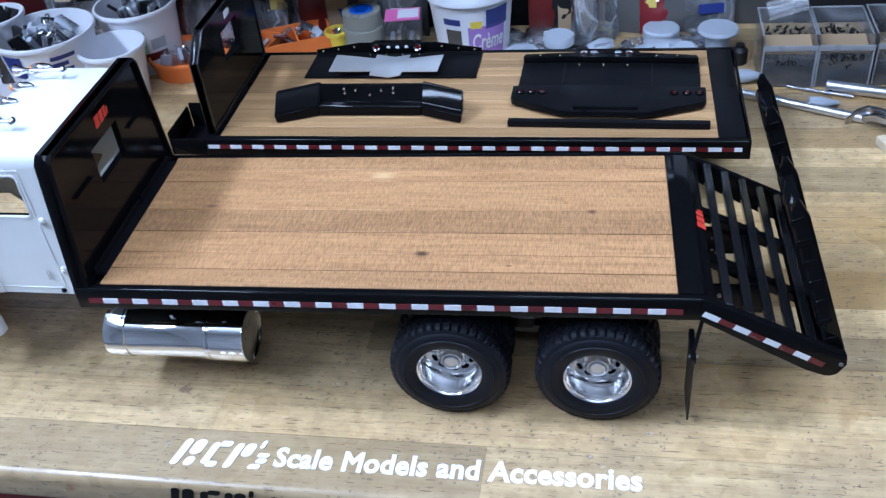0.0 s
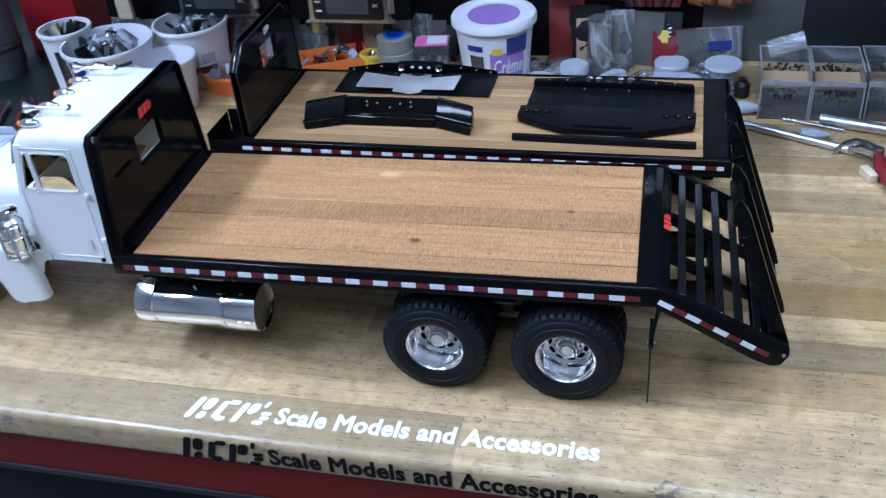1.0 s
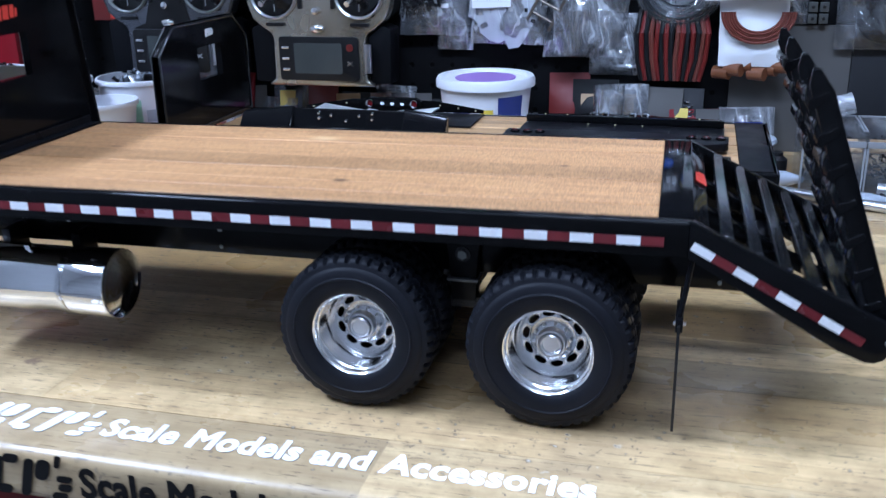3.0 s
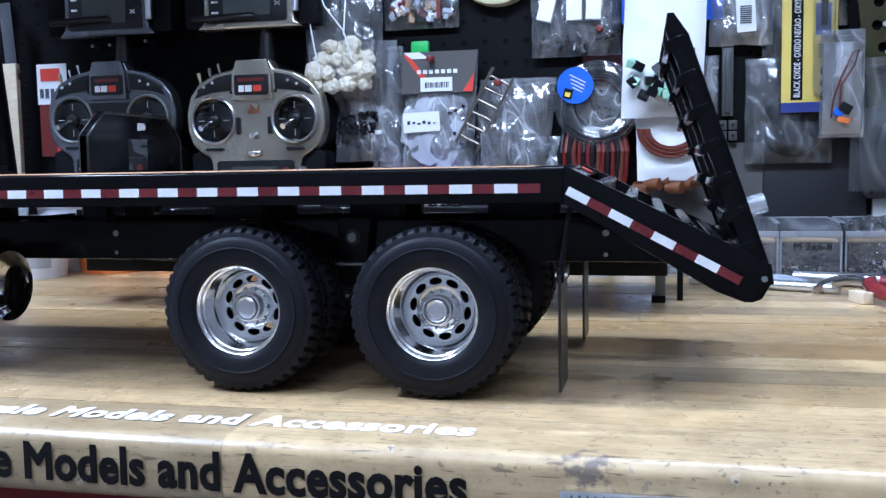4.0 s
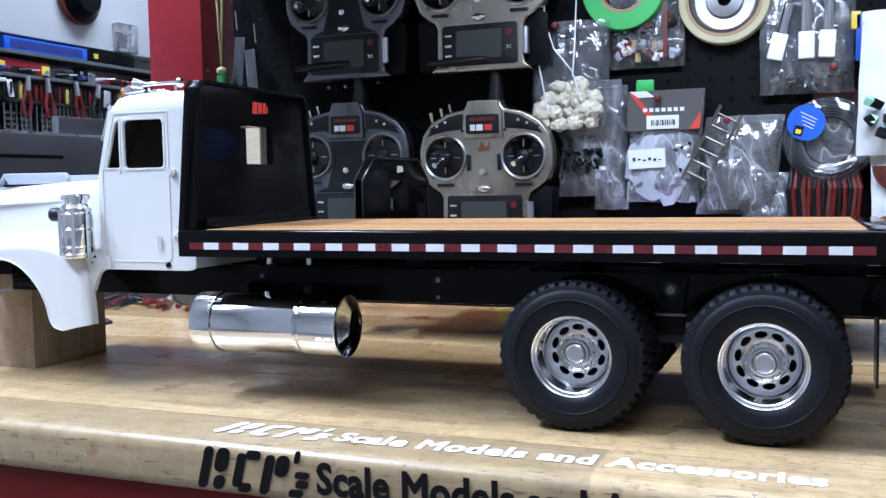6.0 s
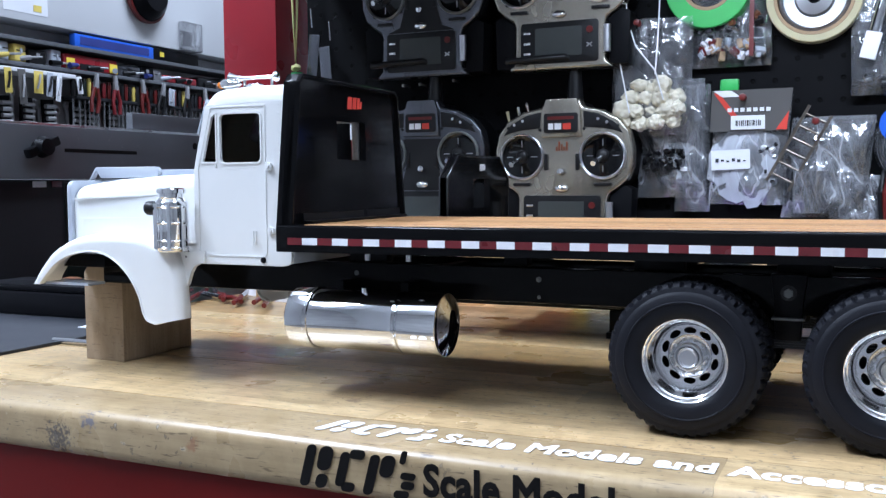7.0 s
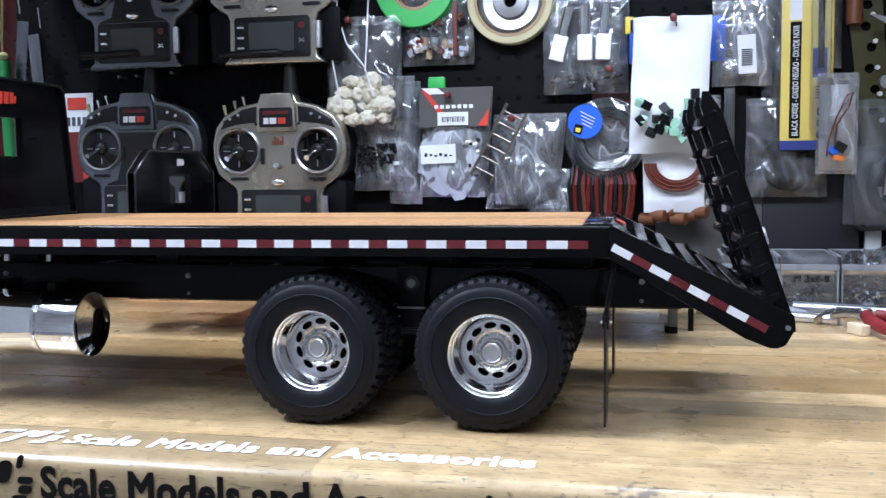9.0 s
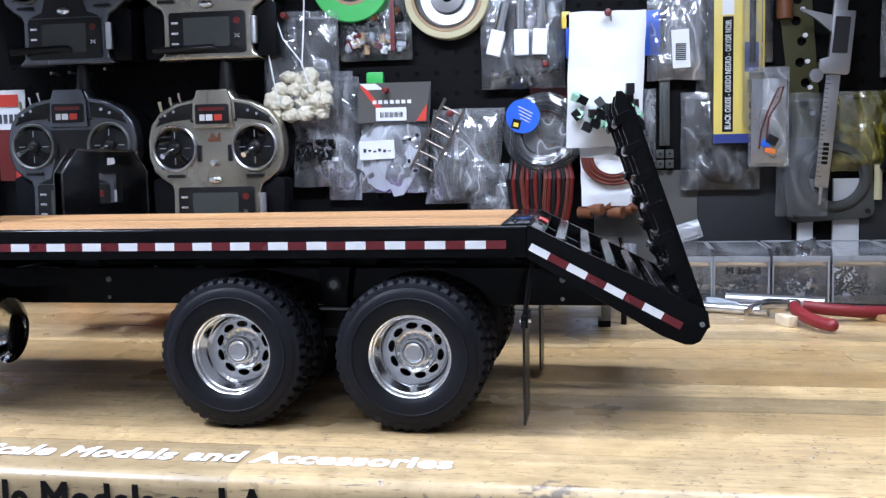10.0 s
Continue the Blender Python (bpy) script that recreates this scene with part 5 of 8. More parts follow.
rb = thing("rear_light_bar", "satin black light panel with small red lamps, lying flat", "model part", (0.1080, 0.3525, SZ + 0.0002), turn=(0, 0, -1.4))
part("panel", prism([(-0.0870, -0.0115), (0.0875, -0.0115), (0.0875, 0.0540), (-0.0870, 0.0540)], "z", 0.0, 0.0020, 0.0003), "satin", rb)
for px in (-0.0445, 0.0415):
    part("panel_fold", box(px, px + 0.0010, -0.0110, 0.0470, 0.0021, 0.0027, 0.0002, 1), "dark", rb)
lamp_slot = [(-0.0300, -0.0495), (0.0295, -0.0495), (0.0295, -0.0555), (-0.0300, -0.0555)]
part("lamp_bar", prism([(-0.0905, -0.0115), (-0.0905, -0.0330), (-0.0880, -0.0375), (-0.0400, -0.0585), (-0.0300, -0.0595), (0.0300, -0.0595), (0.0400, -0.0585), (0.0885, -0.0390), (0.0910, -0.0350), (0.0910, -0.0115),
                        (0.0300, -0.0080), (-0.0300, -0.0080)], "z", 0.0022, 0.0085, 0.0008, holes=[lamp_slot]), "satin", rb)
part("bracket", prism([(-0.0870, 0.0480), (-0.0860, 0.0550), (-0.0360, 0.0600), (-0.0340, 0.0630), (0.0280, 0.0630), (0.0300, 0.0600), (0.0850, 0.0540), (0.0870, 0.0470), (0.0400, 0.0485), (-0.0400, 0.0490)], "z", 0.0022, 0.0085, 0.0006), "black", rb)
for dx in (-0.0260, -0.0160, 0.0080, 0.0190):
    clip = part("reversing_lamp", lathe([(0.0022, 0.0084), (0.0032, 0.0108), (0.0040, 0.0104), (0.0042, 0.0084)], "z", (dx, 0.0560, 0), 16), "chrome", rb, "small lamp with a chrome ring")
    part("lens", lathe([(0.0, 0.0100), (0.0026, 0.0096), (0.0028, 0.0086)], "z", (dx, 0.0560, 0), 16), "lens" if dx in (-0.0260, 0.0190) else "milky", clip)
for dx in (-0.0820, -0.0715, -0.0610, 0.0620, 0.0735, 0.0850):
    lamp = part("marker_lamp", lathe([(0.0, 0.0108), (0.0022, 0.0104), (0.0034, 0.0090), (0.0034, 0.0084)], "z", (dx, -0.0240, 0), 16), "darklens", rb, "small dark red lamp")
    part("ring", lathe([(0.0030, 0.0086), (0.0034, 0.0100), (0.0042, 0.0096), (0.0042, 0.0086)], "z", (dx, -0.0240, 0), 16), "black", lamp)
    for q in (-1, 1):
        part("bulb", ball((dx + 0.0012 * q, -0.0246, 0.0106), 0.0006, sub=1), "lens", lamp)
for dx in (-0.070, -0.050, -0.030, -0.006, 0.018, 0.046, 0.066):
    part("rivet", rod((dx, 0.0440 if abs(dx) < 0.04 else 0.0520, 0.0018), (dx, 0.0440 if abs(dx) < 0.04 else 0.0520, 0.0092 if abs(dx) > 0.04 else 0.003), 0.0007, 8), "masking", rb)
solid("black_bar", box(-0.0910, 0.0910, -0.0033, 0.0033, 0.0, 0.0058, 0.0005), "satin", "thin satin black square bar lying on the spare deck", "metal bar", at=(0.1085, 0.2820, SZ)).rotation_euler = (0, 0, radians(-1.3))


# ---------- tubs, jars and small boxes along the back of the bench ----------
def tub(at, r_top, r_bot, h, label, material="tub", bands=(), junk=0, seed=0, colours=("bag2", "milky", "dark"), name="plastic_tub"):
    ob = thing(name, label, "tub", at)
    w = 0.0012
    prof = [(0.0, 0.0), (r_bot, 0.0), (r_top - 0.001, h - 0.006), (r_top + 0.0015, h - 0.0055), (r_top + 0.0022, h - 0.002), (r_top + 0.0012, h), (r_top - w, h), (r_bot - w, w), (0.0, w)]
    part("cup", lathe(prof, "z", n=40), material, ob)
    for z0, z1, a0, a1, mat in bands:
        bm = bmesh.new()
        n = 14
        rows = []
        for z in (z0, z1):
            r = r_bot + (r_top - 0.001 - r_bot) * z / (h - 0.006) + 0.0004
            rows.append([bm.verts.new((r * math.cos(radians(a0 + (a1 - a0) * s / n)), r * math.sin(radians(a0 + (a1 - a0) * s / n)), z)) for s in range(n + 1)])
        for s in range(n):
            bm.faces.new((rows[0][s], rows[0][s + 1], rows[1][s + 1], rows[1][s]))
        part("print", bm, mat, ob)
    g = random.Random(seed)
    for k in range(junk):
        a, q = g.uniform(0, 6.28), g.uniform(0, 0.62) * r_top
        ln = g.uniform(0.3, 0.7) * h
        base = pose(q * math.cos(a), q * math.sin(a), h - 0.4 * ln, g.uniform(-38, 38), g.uniform(-38, 38), g.uniform(0, 180))
        wd = g.uniform(0.10, 0.28) * r_top
        if k % 3 == 0:
            bm = rod((0, 0, -ln / 2), (0, 0, ln / 2), wd * 0.3, 10)
        else:
            bm = box(-wd, wd, -wd * 0.25, wd * 0.25, -ln / 2, ln / 2, wd * 0.1)
        part("scrap", shifted(bm, base), g.choice(colours), ob)
    return ob


tub((-0.628, 0.500, 0), 0.034, 0.028, 0.098, "white plastic tub full of small tools", bands=((0.02, 0.075, 265, 320, "silver"),), junk=9, seed=1, colours=("masking", "dark", "steel", "red"))
tub((-0.552, 0.475, 0), 0.058, 0.046, 0.090, "large white printed tub heaped with clear scraps", bands=((0.052, 0.080, 236, 266, "navy"), (0.034, 0.048, 246, 284, "green")) + tuple((0.020 + 0.0085 * k, 0.0250 + 0.0085 * k, 300, 330 - 5 * (k % 3), "navy") for k in range(7)), junk=30, seed=2, colours=("bag2", "milky", "silver", "dark", "steel", "bag2"))
tub((-0.472, 0.474, 0), 0.0385, 0.029, 0.069, "empty white plastic cup", bands=((0.012, 0.05, 278, 330, "milky"),))
tub((-0.478, 0.566, 0), 0.050, 0.042, 0.082, "white printed tub heaped with clear scraps", bands=((0.030, 0.060, 270, 300, "mint"), (0.020, 0.030, 262, 330, "redwire"), (0.034, 0.048, 306, 330, "milky")), junk=26, seed=12, colours=("bag2", "milky", "silver", "dark", "steel", "bag2"))
dish = tub((-0.418, 0.545, 0), 0.044, 0.040, 0.026, "round orange dish of small metal parts", "orange", junk=16, seed=3, colours=("steel", "bag2", "milky", "zinc"), name="orange_dish")
lid = thing("round_cover", "clear round cover with a dark red rim standing behind the dish", "cover", (-0.400, 0.590, 0.0), turn=(-14, 0, -12))
part("lid_plate", lathe([(0.0, 0.0), (0.044, 0.0), (0.044, 0.002), (0.0, 0.002)], "y", (0, 0, 0.046), 40), "bag2", lid)
part("lid_rim", lathe([(0.0440, -0.004), (0.0462, -0.004), (0.0462, 0.006), (0.0440, 0.006)], "y", (0, 0, 0.046), 40, True), "redwire", lid, "dark red rim")

tray = thing("orange_tray", "orange plastic parts tray with small packets", "parts tray", (-0.285, 0.590, 0), turn=(0, 0, 24))
part("tray", prism(rounded(-0.045, 0.045, -0.028, 0.028, 0.005), "z", 0.0, 0.002), "orange", tray)
part("tray_wall", prism(rounded(-0.045, 0.045, -0.028, 0.028, 0.005), "z", 0.002, 0.026, holes=[rounded(-0.043, 0.043, -0.026, 0.026, 0.004)]), "orange", tray)
part("divider", box(-0.001, 0.001, -0.026, 0.026, 0.002, 0.024), "orange", tray)
g = random.Random(5)
for k in range(14):
    b = box(-0.008, 0.008, -0.005, 0.005, -0.002, 0.002, 0.001)
    part("packet", shifted(b, pose(g.uniform(-0.036, 0.036), g.uniform(-0.02, 0.02), g.uniform(0.012, 0.03), g.uniform(-40, 40), g.uniform(-40, 40), g.uniform(0, 180))), g.choice(("bag2", "milky", "steel", "silver", "redwire")), tray)
tray2 = copy_thing(tray, pose(-0.352, 0.572, 0, 0, 0, -12))
tub((-0.232, 0.592, 0), 0.014, 0.012, 0.028, "small yellow cup of screws", "yellow", junk=7, seed=6, colours=("steel",), name="yellow_cup")
roll = thing("tape_roll", "rolls of clear tape stacked beside the tray", "tape roll", (-0.198, 0.600, 0))
part("tape", lathe([(0.026, 0.0), (0.027, 0.001), (0.027, 0.030), (0.026, 0.031), (0.016, 0.031), (0.016, 0.0)], "z", n=40, closed=True), "tapeclear", roll)
part("tape", lathe([(0.023, 0.0312), (0.024, 0.032), (0.024, 0.050), (0.023, 0.051), (0.015, 0.051), (0.015, 0.0312)], "z", n=40, closed=True), "tapeclear", roll)
part("core", lathe([(0.0148, 0.031), (0.0148, 0.0512), (0.010, 0.0512), (0.010, 0.031)], "z", n=30, closed=True), "blue", roll)
bx = thing("clear_parts_box", "small clear box with a pink printed lid", "parts box", (-0.146, 0.600, 0), turn=(0, 0, 8))
part("box_body", box(-0.024, 0.024, -0.019, 0.019, 0.0, 0.042, 0.002), "clear", bx)
part("lid_card", box(-0.022, 0.022, -0.017, 0.017, 0.0425, 0.0435), "pink", bx)
part("lid_card", box(-0.006, 0.020, -0.012, 0.012, 0.0438, 0.0445), "paper", bx)
for k in range(5):
    part("small_part", box(-0.018 + 0.008 * k, -0.012 + 0.008 * k, -0.010, 0.008, 0.002, 0.018 + 0.003 * (k % 3), 0.001), ("milky", "steel", "dark")[k % 3], bx)

cream = tub((-0.058, 0.592, 0), 0.052, 0.043, 0.083, "white yogurt tub with violet and blue print and lid", junk=0, name="yogurt_tub",
            bands=((0.004, 0.050, 272, 330, "violet"), (0.046, 0.070, 298, 335, "navy"), (0.016, 0.046, 238, 262, "silver"), (0.052, 0.060, 236, 262, "navy"), (0.048, 0.057, 276, 292, "yellow")))
part("lid", lathe([(0.0, 0.084), (0.045, 0.084), (0.047, 0.0875), (0.0535, 0.0875), (0.0555, 0.084), (0.0555, 0.077), (0.0535, 0.077)], "z", n=40), "tub", cream)
part("lid_print", lathe([(0.0, 0.0852), (0.034, 0.0852), (0.034, 0.0844)], "z", n=36), "violet", cream)
word = lettering("Crème", 0.042, 0.022, 0.0002, 0.02, 0.15)
for v in word.verts:
    u, w = v.co.x - 0.021, v.co.y + 0.020
    r = 0.043 + 0.010 * w / 0.077 + 0.0009 + v.co.z
    a = radians(302) + u / 0.050
    v.co = Vector((r * math.cos(a), r * math.sin(a), w))
bmesh.ops.recalc_face_normals(word, faces=word.faces)
part("word", word, "paper", cream)


def cap(at, r, h, label, material="milky", tilt=(0, 0, 0)):
    ob = thing("bottle_cap", label, "cap", at, turn=tilt)
    part("shell", lathe([(0.0, h), (r - 0.0015, h), (r, h - 0.0015), (r, 0.0), (r - 0.001, 0.0), (r - 0.001, h - 0.002), (0.0, h - 0.002)], "z", n=36), material, ob)
    return ob


cap((0.004, 0.560, 0), 0.021, 0.012, "flat milky plastic cap")
cap((0.010, 0.525, 0), 0.022, 0.008, "flat milky plastic cap")
jar = thing("milky_jar", "small milky jar with a screw lid", "jar", (0.048, 0.572, 0))
part("jar_body", lathe([(0.0, 0.0), (0.0165, 0.0), (0.0175, 0.002), (0.0175, 0.018), (0.0, 0.018)], "z", n=32), "clear", jar)
part("lid", lathe([(0.0185, 0.016), (0.0185, 0.025), (0.0175, 0.0265), (0.0, 0.0265)], "z", n=32), "milky", jar)
tall = thing("clear_cylinder", "tall milky plastic tube standing on the bench", "plastic tube", (0.078, 0.605, 0))
part("tube_wall", lathe([(0.016, 0.0), (0.017, 0.001), (0.017, 0.075), (0.0158, 0.075), (0.0158, 0.002), (0.0, 0.002)], "z", n=32), "bag2", tall)
cap((0.158, 0.556, 0), 0.026, 0.006, "wide pale blue plastic lid lying flat")
cap((0.196, 0.560, 0.002), 0.018, 0.020, "milky plastic cap on its side", tilt=(64, 0, -12))
disc = thing("milky_pot", "milky pot with a wide flat lid", "jar", (0.232, 0.576, 0))
part("pot", lathe([(0.0, 0.0), (0.013, 0.0), (0.015, 0.026), (0.0, 0.026)], "z", n=28), "milky", disc)
part("lid", lathe([(0.023, 0.0262), (0.0235, 0.028), (0.022, 0.031), (0.0, 0.031)], "z", n=36), "milky", disc)
dk = thing("dark_bottle", "small dark dropper bottle on the bench", "bottle", (0.255, 0.548, 0))
part("bottle_body", lathe([(0.0, 0.0), (0.009, 0.0), (0.0095, 0.002), (0.0095, 0.016), (0.005, 0.020), (0.005, 0.023), (0.0, 0.023)], "z", n=24), "dark", dk)
solid("clear_nozzle", lathe([(0.0, 0.0), (0.007, 0.0), (0.0065, 0.012), (0.0022, 0.030), (0.0, 0.030)], "x", (0, 0, 0.0072), 20), "milky", "small milky cone nozzle lying on the bench", "nozzle", at=(0.316, 0.442, 0))
solid("clear_nozzle", lathe([(0.0, 0.0), (0.008, 0.0), (0.0075, 0.010), (0.0025, 0.026), (0.0, 0.026)], "x", (0, 0, 0.0082), 20), "milky", "small milky cone nozzle lying on the bench", "nozzle", at=(0.250, 0.500, 0))
sp = bmesh.new()
hose([((0.0098 - 0.00005 * k) * math.cos(k * 0.62), (0.0098 - 0.00005 * k) * math.sin(k * 0.62), 0.002 + k * 0.00054) for k in range(100)], 0.0011, 6, sp)
solid("coil_spring", sp, "steel", "steel coil spring standing on end", "spring", at=(0.163, 0.640, 0))
solid("yellow_packet", box(-0.022, 0.022, -0.006, 0.006, 0.0, 0.014, 0.003), "yellow_card", "yellow printed packet lying by the board", "packet", at=(0.108, 0.640, 0))
g = random.Random(8)
for k in range(26):
    x, y = g.uniform(-0.02, 0.235), g.uniform(0.535, 0.635)
    s = g.uniform(0.007, 0.018)
    b = ball((0, 0, 0), s, (1.5, 1.0, 0.45), 2, 0.8, seed=k * 1.3)
    lo = min(v.co.z for v in b.verts)
    shifted(b, Matrix.Translation((0, 0, -lo)) @ pose(0, 0, 0, 0, 0, g.uniform(0, 180)))
    solid("plastic_scrap", b, g.choice(("bag", "bag2", "bag2", "milky", "dark")), "crumpled bit of clear plastic on the bench", "plastic scrap", "scraps along the board", at=(x, y, 0))
for k, (x, y, a, ln) in enumerate(((0.135, 0.585, 20, 0.06), (0.205, 0.605, -40, 0.05), (0.10, 0.578, 70, 0.045))):
    solid("steel_rod", rod((-ln / 2, 0, 0.002), (ln / 2, 0, 0.002), 0.0016, 8), "steel", "short thin steel rod lying on the bench", "metal rod", at=(x, y, 0)).rotation_euler = (0, 0, radians(a))


# small-parts bins
def bin_box(x, y, turn, label, words=()):
    ob = thing("parts_bin", label, "parts bin", (x, y, 0), "clear bins along the board", turn=(0, 0, turn))
    W, D, Ht = 0.0275, 0.038, 0.058
    part("bottom", box(-W, W, -D, D, 0.0, 0.0015), "clear", ob)
    for x0, x1 in ((-W, -W + 0.0015), (W - 0.0015, W)):
        part("side", prism([(-D, 0.0015), (D, 0.0015), (D, Ht), (-D + 0.012, Ht - 0.002), (-D, 0.049)], "x", x0, x1), "clear", ob)
    part("back", box(-W, W, D - 0.0015, D, 0.0015, Ht), "clear", ob)
    part("front", box(-W, W, -D, -D + 0.0015, 0.0015, 0.049), "clear", ob)
    part("front_lip", box(-W - 0.0006, W + 0.0006, -D - 0.0024, -D - 0.0002, 0.0440, 0.0500, 0.0006), "rimplastic", ob, "milky front lip")
    for x0 in (-W - 0.0006, W - 0.0012):
        part("side_rim", shifted(box(0.0, 0.0018, 0.0, 2 * D - 0.010, 0.0, 0.0016, 0.0004, 1), pose(x0, -D + 0.011, Ht - 0.0020, 1.5, 0, 0)), "rimplastic", ob)
        part("corner_rib", box(x0, x0 + 0.0018, -D - 0.0016, -D - 0.0002, 0.0, 0.0438, 0.0003, 1), "rimplastic", ob)
    part("back_rim", box(-W, W, D - 0.0016, D + 0.0004, Ht, Ht + 0.0016, 0.0003, 1), "rimplastic", ob)
    part("label_card", shifted(box(-W + 0.002, W - 0.002, 0.0, 0.036, 0.0, 0.001), pose(0, -D + 0.003, 0.0385, 7, 0, 0)), "kraft", ob, "brown card insert")
    g2 = random.Random(int(x * 1000))
    fill = bmesh.new()
    for k in range(150):
        b = rod((0, 0, -0.003), (0, 0, 0.003), 0.0012, 6)
        shifted(b, pose(g2.uniform(-W + 0.004, W - 0.004), g2.uniform(0.004, D - 0.004), g2.uniform(0.003, 0.040), g2.uniform(0, 180), g2.uniform(0, 180), 0))
        me = bpy.data.meshes.new("screw")
        b.to_mesh(me)
        b.free()
        fill.from_mesh(me)
        bpy.data.meshes.remove(me)
    tagged(part("screws", fill, "dark", ob, "heap of small black screws"), kind="stuff")
    for text, w, h, px0, pz in words:
        part("word", shifted(lettering(text, w, h, 0.0002, 0.01), Matrix.Translation((px0, -D - 0.0002, pz)) @ pose(0, 0, 0, 90, 0, 0)), "ink", ob)
    return ob


bin_box(0.2990, 0.527, 0, "clear parts bin of black screws, handwritten label", (("7x10", 0.022, 0.006, -0.014, 0.026),))
bin_box(0.3560, 0.527, 0, "clear parts bin of black screws, handwritten label", (("M 3x6-8", 0.034, 0.0075, -0.015, 0.0315), ("T", 0.004, 0.006, 0.001, 0.0195)))
b3 = bin_box(0.4150, 0.530, 0, "clear parts bin holding a crumpled clear bag")
part("crumpled_bag", ball((0, 0, 0.040), 0.024, (1, 1.2, 0.9), 3, 0.7, seed=4), "bag", b3)
bin_box(0.4740, 0.532, 0, "clear parts bin of dark parts")
bin_box(0.5330, 0.534, 0, "clear parts bin of dark parts")

# rods, pliers and offcuts in front of the bins
solid("aluminium_tube", hose([(0.245, 0.470, 0.0052), (0.31, 0.4395, 0.0052), (0.3700, 0.4110, 0.0052)], 0.0048, 16), "brushed", "long bright aluminium tube lying on the bench", "metal tube")
solid("aluminium_tube", hose([(0.340, 0.4800, 0.0068), (0.38, 0.4680, 0.0068), (0.430, 0.4530, 0.0068)], 0.0064, 16), "brushed", "thick bright aluminium tube lying on the bench", "metal tube")
solid("steel_rod", rod((0.300, 0.486, 0.0025), (0.365, 0.462, 0.0025), 0.0022, 10), "steel", "short thin steel rod lying on the bench", "metal rod")
solid("steel_tube", rod((0.418, 0.4340, 0.0057), (0.545, 0.4040, 0.0057), 0.0055, 16), "steel", "long dull steel tube lying on the bench", "metal tube")


cut = thing("pliers", "side cutters with dark red grips lying open on the bench", "pliers", (0.388, 0.397, 0))
for path in ([(0.001, -0.010, 0.0135), (0.000, -0.024, 0.0120), (0.004, -0.048, 0.0095), (0.011, -0.064, 0.0080), (0.019, -0.074, 0.0072)],
             [(0.009, -0.006, 0.0135), (0.028, -0.011, 0.0115), (0.056, -0.008, 0.0090), (0.088, 0.003, 0.0072)]):
    grip_part = part("grip", hose(path, 0.0056, 14), "grip", cut, "dark red plastic grip")
    bm = bmesh.new()
    bmesh.ops.create_uvsphere(bm, u_segments=14, v_segments=8, radius=0.0056)
    part("grip_end", shifted(bm, pose(*path[-1])), "grip", grip_part)
for jaw in ([(0.006, 0.004), (-0.006, 0.017), (-0.018, 0.0245), (-0.030, 0.0225), (-0.040, 0.0135), (-0.041, 0.0110), (-0.031, 0.0165), (-0.020, 0.0180), (-0.010, 0.0100), (-0.004, -0.006), (0.004, -0.008)],
            [(0.004, -0.009), (-0.008, -0.004), (-0.016, 0.003), (-0.026, 0.0060), (-0.027, 0.0085), (-0.014, 0.0090), (-0.004, 0.004), (0.005, 0.000)]):
    bm = prism(jaw[::-1], "z", 0.0100, 0.0170, 0.0006)
    for v in bm.verts:
        v.co.z += -0.0095 * min(1.0, max(0.0, (-v.co.x - 0.014) / 0.026)) ** 1.5
    part("jaw", bm, "steel", cut, "worn steel jaw")
part("pivot", lathe([(0.0, 0.0195), (0.0055, 0.0190), (0.0065, 0.0172), (0.0065, 0.0080), (0.0, 0.0080)], "z", (0.001, -0.002, 0), 20), "steel", cut)
solid("wood_offcut", box(-0.0045, 0.0045, -0.011, 0.011, 0.0, 0.0095, 0.0006), "palewood", "small pale wood offcut", "wood offcut", at=(0.3775, 0.364, 0)).rotation_euler = (0, 0, 0.38)
solid("wood_stick", box(-0.004, 0.004, -0.06, 0.06, 0.0, 0.006, 0.0006), "pine", "thin pale wooden stick lying on the bench", "wood stick", at=(0.470, 0.385, 0)).rotation_euler = (0, 0, 0.55)
solid("clear_tube_offcut", rod((-0.02, 0, 0.011), (0.02, 0.0, 0.024), 0.0105, 20), "cuff", "short clear tube offcut leaning on the bins", "plastic tube", at=(0.300, 0.545, 0.052))

